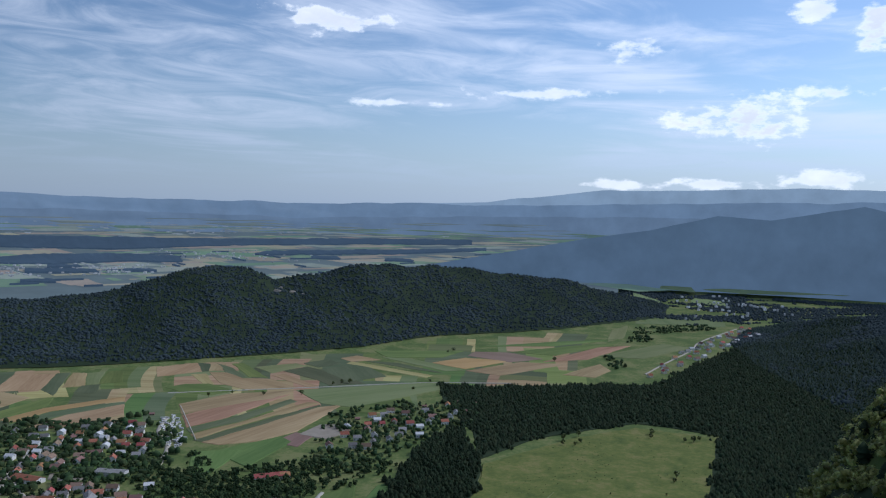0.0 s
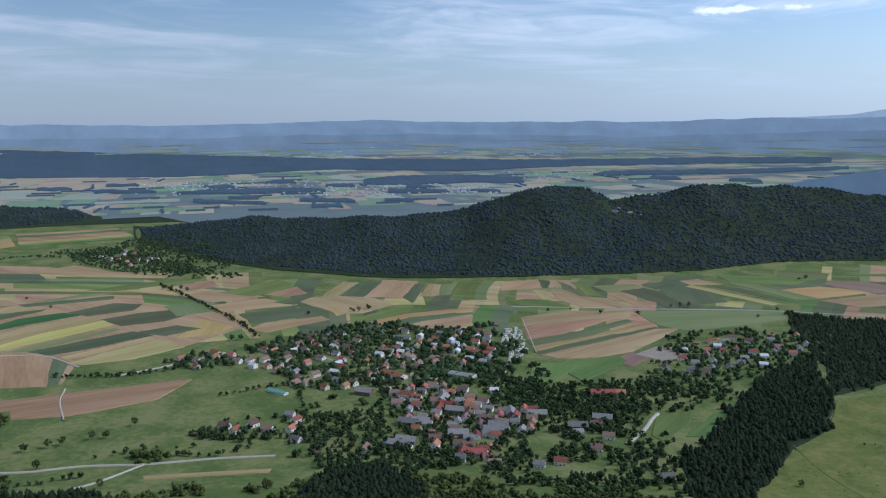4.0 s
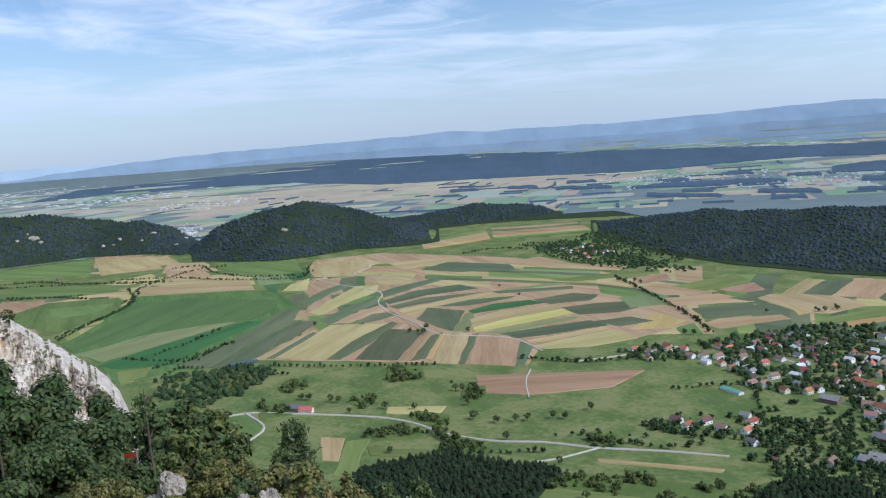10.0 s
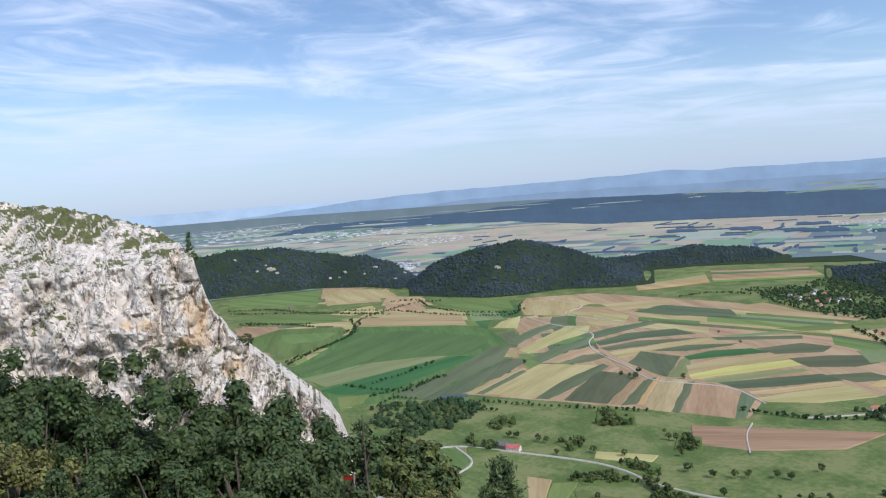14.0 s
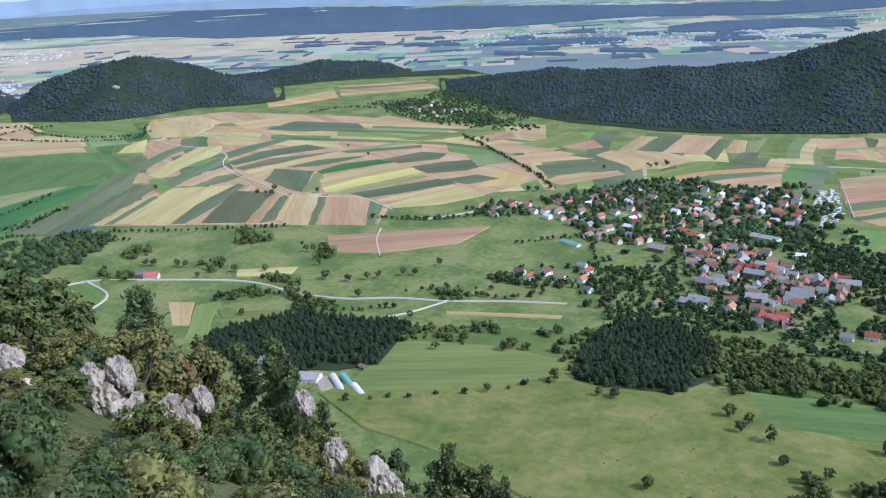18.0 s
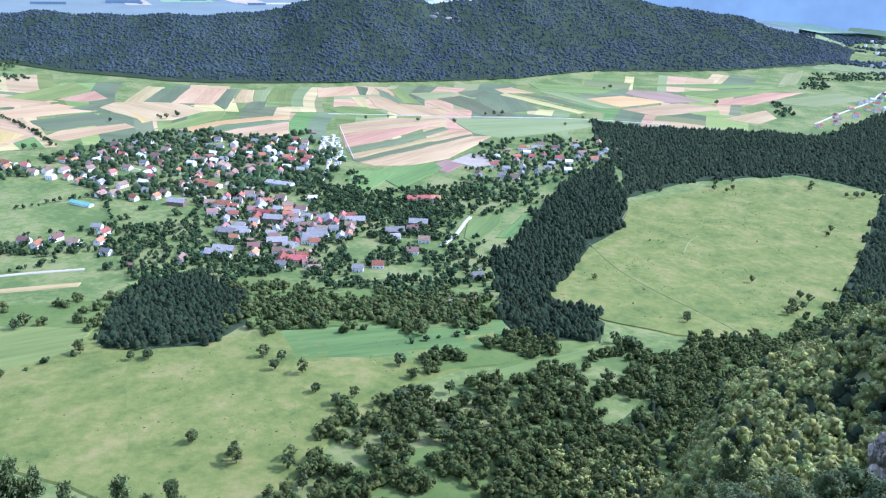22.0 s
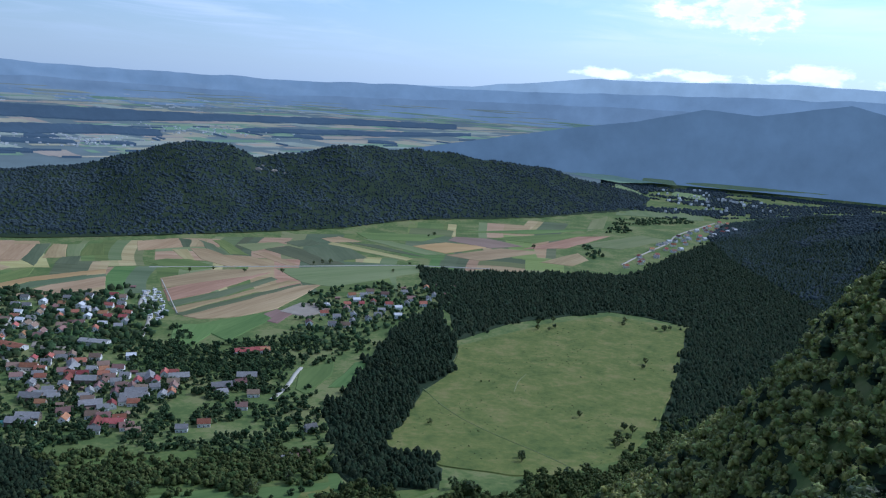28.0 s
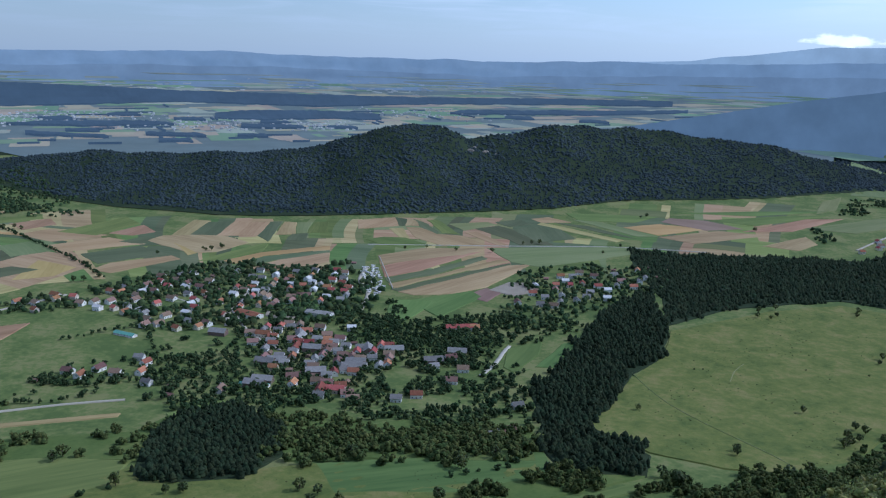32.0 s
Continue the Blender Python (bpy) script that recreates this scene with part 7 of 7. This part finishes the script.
near_plant("bush", 49.47, 92, -30.98, 3.8, "dark")
near_plant("bush", -35.68, 30, -18.98, 3.1, "light")
near_plant("bush", -37.51, 28, -19.62, 2.3, "light")
near_plant("bush", -34.81, 29, -22.03, 2.4, "light")
near_plant("bush", -36.69, 24, -22.63, 2.6, "light")
near_plant("bush", -33.49, 27, -24.81, 2.2, "yellow")
near_plant("bush", -39.30, 22, -23.67, 1.6, "light")
near_plant("bush", -27.96, 40, -28.62, 4.1, "light")
near_plant("bush", -24.72, 60, -30.32, 4.5, "green")
near_plant("bush", -20.59, 80, -31.08, 6.0, "green")
near_plant("bush", -16.44, 95, -32.78, 5.8, "green")
near_plant("bush", -28.83, 70, -24.13, 5.2, "dark")
near_plant("snag", 74.59, 64, -14.48, 0.5, "x")
near_plant("snag", 73.33, 36, -21.83, 0.3, "x")
near_plant("snag", 75.63, 50, -18.43, 0.3, "x")
near_plant("snag", 32.72, 60, -36.67, 1.6, "x")
# a wind-bent pine and bushes rooted in the cliff
for kind, az, r, foot, tall, wide in (("pine", 85.0, 100, -3.0, 3.1, 2.0), ("bush", 84.8, 99, -3.3, 1.3, 1.3), ("bush", 81.85, 93, -9.2, 1.6, 1.5), ("bush", 82.4, 93, -8.9, 0.9, 0.8), ("bush", 86.0, 92, -9.3, 1.6, 1.3), ("bush", 87.9, 92, -9.6, 2.0, 1.6)):
    x, y = polar(az, r)
    m = Matrix.Translation((x, y, EYE + r * math.tan(radians(foot)))) @ Matrix.Diagonal((wide, wide, tall, 1))
    if kind == "pine":
        planted(("pine", 0), lambda: pine_model(300, 22, 0.026, "dark ragged pine on the steep slope"), m, "pines on the slope")
    else:
        planted(("green", 0, False), lambda: broadleaf_model(450, "green", 44, 28, 0.044, True, "bush", "green leafy bush on the steep slope"), m, "bushes on the slope")
# pale outcrops on the slope
outcrop(68.73, -23.96, 66, 3.7, 2.5)
outcrop(67.56, -23.64, 66, 2.3, 3.7)
outcrop(67.00, -25.37, 66, 2.9, 2.0)
outcrop(69.16, -23.06, 66, 2.0, 1.9)
outcrop(66.54, -26.13, 66, 1.8, 1.3)
outcrop(64.64, -25.88, 66, 2.7, 1.7)
outcrop(63.55, -26.39, 66, 2.5, 1.5)
outcrop(62.46, -26.08, 66, 1.8, 2.5)
outcrop(55.31, -27.46, 84, 2.3, 3.1)
outcrop(53.30, -30.70, 84, 3.0, 1.9)
outcrop(50.17, -32.52, 84, 4.5, 2.1)
outcrop(49.16, -33.12, 84, 3.4, 1.7)
outcrop(73.75, -20.66, 64, 2.1, 1.6)
outcrop(-24.2, -30.2, 62, 4.6, 6.0)
outcrop(-25.3, -29.0, 64, 3.0, 4.5)
outcrop(-22.4, -29.6, 60, 2.0, 3.4)
outcrop(-40.49, -21.29, 13, 0.6, 2.3)
outcrop(-40.36, -18.91, 14, 0.4, 1.1)

SCRUB = surface("scrub_ground", [(0.055, 0.075, 0.026), (0.09, 0.105, 0.04), (0.145, 0.145, 0.06)], 0.15, 1.5, bump=1.0, tight=0.12)
# scrubby ground under the bushes
drape("slope_ground", [[polar(a, r) for r in np.geomspace(9, 125, 30)] for a in np.arange(18, 112, 0.8)], 0.4, SCRUB, "olive scrubby ground under the bushes of the slope", "ground")
drape("slope_ground", [[polar(a, r) for r in np.geomspace(9, 470, 50)] for a in np.arange(-62, 1, 0.8)], 0.4, FOREST_FLOOR, "ground under the flank trees, darkened in colour for their shade", "ground")

# azimuth, lower edge, distance and half breadth of the bare rocks
BARE = [(68.73, -24.66, 66, 2.01), (67.56, -24.34, 66, 1.24), (67.0, -26.07, 66, 1.53), (69.16, -23.76, 66, 1.05), (66.54, -26.83, 66, 0.95), (64.64, -26.58, 66, 1.43), (63.55, -27.09, 66, 1.34), (62.46, -26.78, 66, 0.95), (55.31, -28.16, 84, 0.96), (53.3, -31.4, 84, 1.24), (50.17, -33.22, 84, 1.91), (49.16, -33.82, 84, 1.43), (73.75, -21.36, 64, 1.15)]

# thickets fill the slope between the singled-out bushes
def thicket(poly, step, size, tints, seed, label, detail=3):
    xy = spread_points(poly, step, seed)
    # the ledge with the tape stays bare
    turn, far = np.degrees(np.arctan2(-xy[:, 0], xy[:, 1])), np.hypot(xy[:, 0], xy[:, 1])
    xy = xy[~((turn > 71.5) & (turn < 80.5) & (far > 36) & (far < 76))]
    # and nothing grows up before the bare rocks
    turn, far = np.degrees(np.arctan2(-xy[:, 0], xy[:, 1])), np.hypot(xy[:, 0], xy[:, 1])
    tip = np.degrees(np.arctan2(land(xy[:, 0], xy[:, 1]) + size[1] * 0.9 - EYE, far))
    for az, low, r, half in BARE:
        keep = ~((np.abs(turn - az) < half + 0.5) & (far < r + 1) & (tip > low))
        xy, turn, far, tip = xy[keep], turn[keep], far[keep], tip[keep]
    pick = np.random.default_rng(seed).integers(len(tints), size=len(xy))
    for k, tint in enumerate(tints):
        scatter("thicket", xy[pick == k], "leaf", detail, size, LEAVES[tint], LEAF_WORDS[tint] + label, seed + k, 0.1)


thicket(polar_poly([(26, 112), (36, 104), (48, 100), (60, 100), (72, 92), (80, 82), (92, 76), (98, 70), (98, 44), (60, 44), (40, 46), (26, 60)]), 4.3, (2.4, 5.2), ("green", "yellow", "dark", "dark", "orange", "green"), 530, " thicket on the steep slope")
thicket(polar_poly([(26, 60), (40, 46), (60, 44), (98, 44), (99, 13), (70, 13), (45, 14), (26, 30)]), 3.2, (1.7, 3.6), ("green", "dark", "dark", "yellow", "dark"), 590, " thicket just below the lookout", 4)

# undergrowth over the whole slope
def undergrowth(tint, n, seed, az, rr, label):
    rng = np.random.default_rng(seed)
    a = np.radians(rng.uniform(az[0], az[1], n))
    r = np.exp(rng.uniform(math.log(rr[0]), math.log(rr[1]), n))
    x, y = -np.sin(a) * r, np.cos(a) * r
    c = np.stack([x, y, land(x, y) + 0.15], -1)
    v, f = leaf_quads(rng, c, 12, np.array((0.35, 0.35, 0.22)), 0.05, 1.6)
    # leaves grow with the distance, so that the far ones still close the ground
    k = np.repeat(np.clip(r / 40, 0.7, 1.6), 48)[:, None]
    mid = np.repeat(v.reshape(-1, 4, 3).mean(1), 4, 0)
    v = mid + (v - mid) * k
    tagged(mesh_object("undergrowth", v, f, LEAVES[tint]), label, "undergrowth", kind="stuff")


undergrowth("dark", 3400, 81, (24, 100), (11, 110), "low dark green scrub covering the steep slope")
undergrowth("yellow", 2800, 82, (24, 100), (11, 110), "yellowing scrub and dry grass on the steep slope")
undergrowth("dark", 2000, 83, (-48, -8), (9, 120), "low dark scrub on the steep flank")
undergrowth("light", 700, 84, (-48, -8), (9, 120), "light green scrub on the steep flank")

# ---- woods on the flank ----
# leaf colour lightened to stand for the sun on these crowns
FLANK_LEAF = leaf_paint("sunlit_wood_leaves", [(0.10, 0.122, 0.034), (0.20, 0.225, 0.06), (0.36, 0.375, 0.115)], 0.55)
xy = spread_points(polar_poly([(-47, 450), (-44, 455), (-37, 455), (-30, 430), (-20, 430), (-11, 450), (-5, 480), (2, 470), (-6, 380), (-12, 200), (-25, 120), (-47, 120)]), 6.2, 51)
pines = np.random.default_rng(5).random(len(xy)) < 0.16
scatter("flank_wood", xy[pines], "pine", 1, (7, 11), PINE, "dark pines in the steep wood below the lookout", 50)
xy = xy[~pines]
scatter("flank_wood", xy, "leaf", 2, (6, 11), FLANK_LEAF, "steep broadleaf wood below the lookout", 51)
thicket(polar_poly([(-42, 130), (-25, 135), (-11, 170), (-10, 70), (-22, 42), (-42, 36)]), 3.9, (2.2, 4.4), ("dark", "dark"), 540, " young trees on the steep flank")
thicket(polar_poly([(-46, 38), (-22, 45), (-10, 64), (-8, 24), (-22, 15), (-46, 12)]), 3.0, (1.3, 2.6), ("dark", "green"), 545, " low bushes right under the lookout", 4)
for x, y in spread_points(polar_poly([(-40, 150), (-25, 160), (-10, 200), (-8, 80), (-22, 60), (-40, 56)]), 13.0, 57).tolist():
    r, az = math.hypot(x, y), math.degrees(math.atan2(-x, y))
    h = rng_trees.uniform(5, 9)
    near_plant("pine", az, r, math.degrees(math.atan2(float(land(x, y)) + h - EYE, r)), h * 0.4, "pine")


# the wood below the flank closes without a gap
xy = spread_points([(-58, 391), (-37, 427), (-6, 459), (30, 496), (64, 570), (104, 600), (146, 659), (120, 560), (110, 420), (40, 380), (-60, 350)], 9.0, 58, 12.0)
pines = np.random.default_rng(6).random(len(xy)) < 0.2
scatter("broadleaf_wood", xy[~pines], "leaf", 2, (8, 13), LEAF, "dense broadleaf wood at the foot of the slope", 58, 0.12)
scatter("pine_wood", xy[pines], "pine", 1, (9, 14), PINE, "dark conifers in the wood at the foot of the slope", 59, 0.12)
field_patch([(-58, 391), (-37, 427), (-6, 459), (30, 496), (64, 570), (104, 600), (146, 659), (120, 560), (110, 420), (40, 380), (-60, 350)], "u")
# woods where the flank runs out into the valley
scatter("pine_wood", spread_points(polar_poly([(-19, 930), (-24, 1000), (-30, 1250), (-38, 1700), (-46, 2200), (-30, 2250), (-25, 1500), (-20.5, 1080)]), 9, 55), "pine", 0, (8, 13), PINE, "dense dark pine wood at the foot of the flank", 55)
scatter("broadleaf_wood", spread_points(polar_poly([(-8, 690), (-14, 770), (-18, 880), (-24, 1050), (-32, 1450), (-36, 1400), (-28, 800), (-20, 600), (-10, 520)]), 8.5, 56), "leaf", 1, (6, 11), LEAF, "broadleaf wood at the foot of the flank", 56)
for pairs in ([(-6, 500), (-36, 480), (-46, 2200), (-30, 2250), (-18, 870), (-8, 690)],):
    field_patch(polar_poly(pairs), "u")


# rank tufts and low thorn bushes in the meadows
def tufts(poly, step, size, seed):
    xy = spread_points(poly, step, seed)
    keep = np.array([noise.noise((x * 0.012, y * 0.012, seed)) + 0.35 * noise.noise((x * 0.06, y * 0.06, seed)) > 0.05 for x, y in xy])
    scatter("meadow_tufts", xy[keep], "leaf", 0, size, TUFT, "low rank tufts in the dry meadow", seed, 0.25)


TUFT = surface("rank_tufts", [(0.045, 0.065, 0.024), (0.07, 0.09, 0.032), (0.12, 0.125, 0.05)], 0.05, 0.5, vary="island", spread=0.3)
tufts(MEADOW_EAST, 7.0, (0.8, 2.6), 57)
tufts(MEADOW_NEAR, 5.0, (0.6, 2.2), 58)

# ---- ledge with the barrier tape ----
TAPE = surface("red_plastic_tape", [(0.75, 0.05, 0.03), (0.85, 0.08, 0.05)], 0.5, 3.0, rough=0.4, bump=0.1)
SCREE = surface("sandy_scree", [(0.45, 0.33, 0.24), (0.55, 0.44, 0.34), (0.62, 0.54, 0.46)], 0.3, 2.0, bump=0.8)
WOOD = surface("weathered_post", [(0.22, 0.18, 0.14), (0.32, 0.27, 0.22)], 0.8, 6.0)


def build_barrier():
    ob = new("barrier_tape")
    ends = [(78.45, -17.8, 69.0), (76.9, -18.3, 66.0), (75.6, -18.45, 63.0)]
    pts = []
    for a, e, r in ends:
        x, y = polar(a, r)
        pts.append(Vector((x, y, EYE + r * math.tan(radians(e)))))
    ob.location = pts[1]
    for p in (pts[0], pts[2]):
        bm = bmesh.new()
        q = p - pts[1]
        limb(bm, q + Vector((0, 0, -1.6)), q + Vector((0, 0, 0.35)), 0.06, 0.05, 8)
        part("post", bm, WOOD, ob)
    bm = bmesh.new()
    rows = []
    for k in range(25):
        u = k / 24
        p = pts[0].lerp(pts[1], u * 2) if u < 0.5 else pts[1].lerp(pts[2], u * 2 - 1)
        q = p - pts[1] + Vector((0, 0, -0.10 * math.sin(math.pi * 2 * u) ** 2))
        tw = 0.25 * math.sin(u * 9)
        rows.append([bm.verts.new(q + Vector((tw * 0.3, s * 0.04, -0.32 * s))) for s in (-0.5, 0.5)])
    for a, b in zip(rows, rows[1:]):
        bm.faces.new((a[0], a[1], b[1], b[0]))
    bmesh.ops.solidify(bm, geom=bm.faces[:], thickness=0.01)
    part("ribbon", bm, TAPE, ob, "bright red plastic ribbon")
    tagged(ob, "bright red barrier tape strung between wooden posts", "barrier")


build_barrier()


def build_ledge():
    """A worn sandy ledge with broken rock at its lower edge, under the tape."""
    az = np.arange(72.2, 79.6, 0.09)
    v = []
    for a in az:
        top = -19.1 - 0.55 * (78.6 - a) if a < 78.6 else -19.1
        wide = 1.9 + 0.7 * noise.noise((a * 1.3, 0, 3))
        fade = min(1.0, (a - 72.2) / 1.2, (79.6 - a) / 0.8)
        for j in range(16):
            u = j / 15
            e = top + 0.12 * noise.noise((a * 2, u * 3, 1)) - wide * fade * u
            r = 66.5 - 3.5 * u ** 1.5 - 1.2 * (u > 0.45) * abs(noise.fractal((a * 2.4, u * 4, 6), 0.9, 2.1, 4))
            x, y = polar(a, r)
            v.append((x, y, EYE + r * math.tan(radians(e))))
    f = [(i * 16 + j, (i + 1) * 16 + j, (i + 1) * 16 + j + 1, i * 16 + j + 1) for i in range(len(az) - 1) for j in range(15)]
    tagged(mesh_object("rock_ledge", v, f, SCREE), "worn sandy ledge of pale broken limestone under the tape", "ledge", kind="structure")


build_ledge()
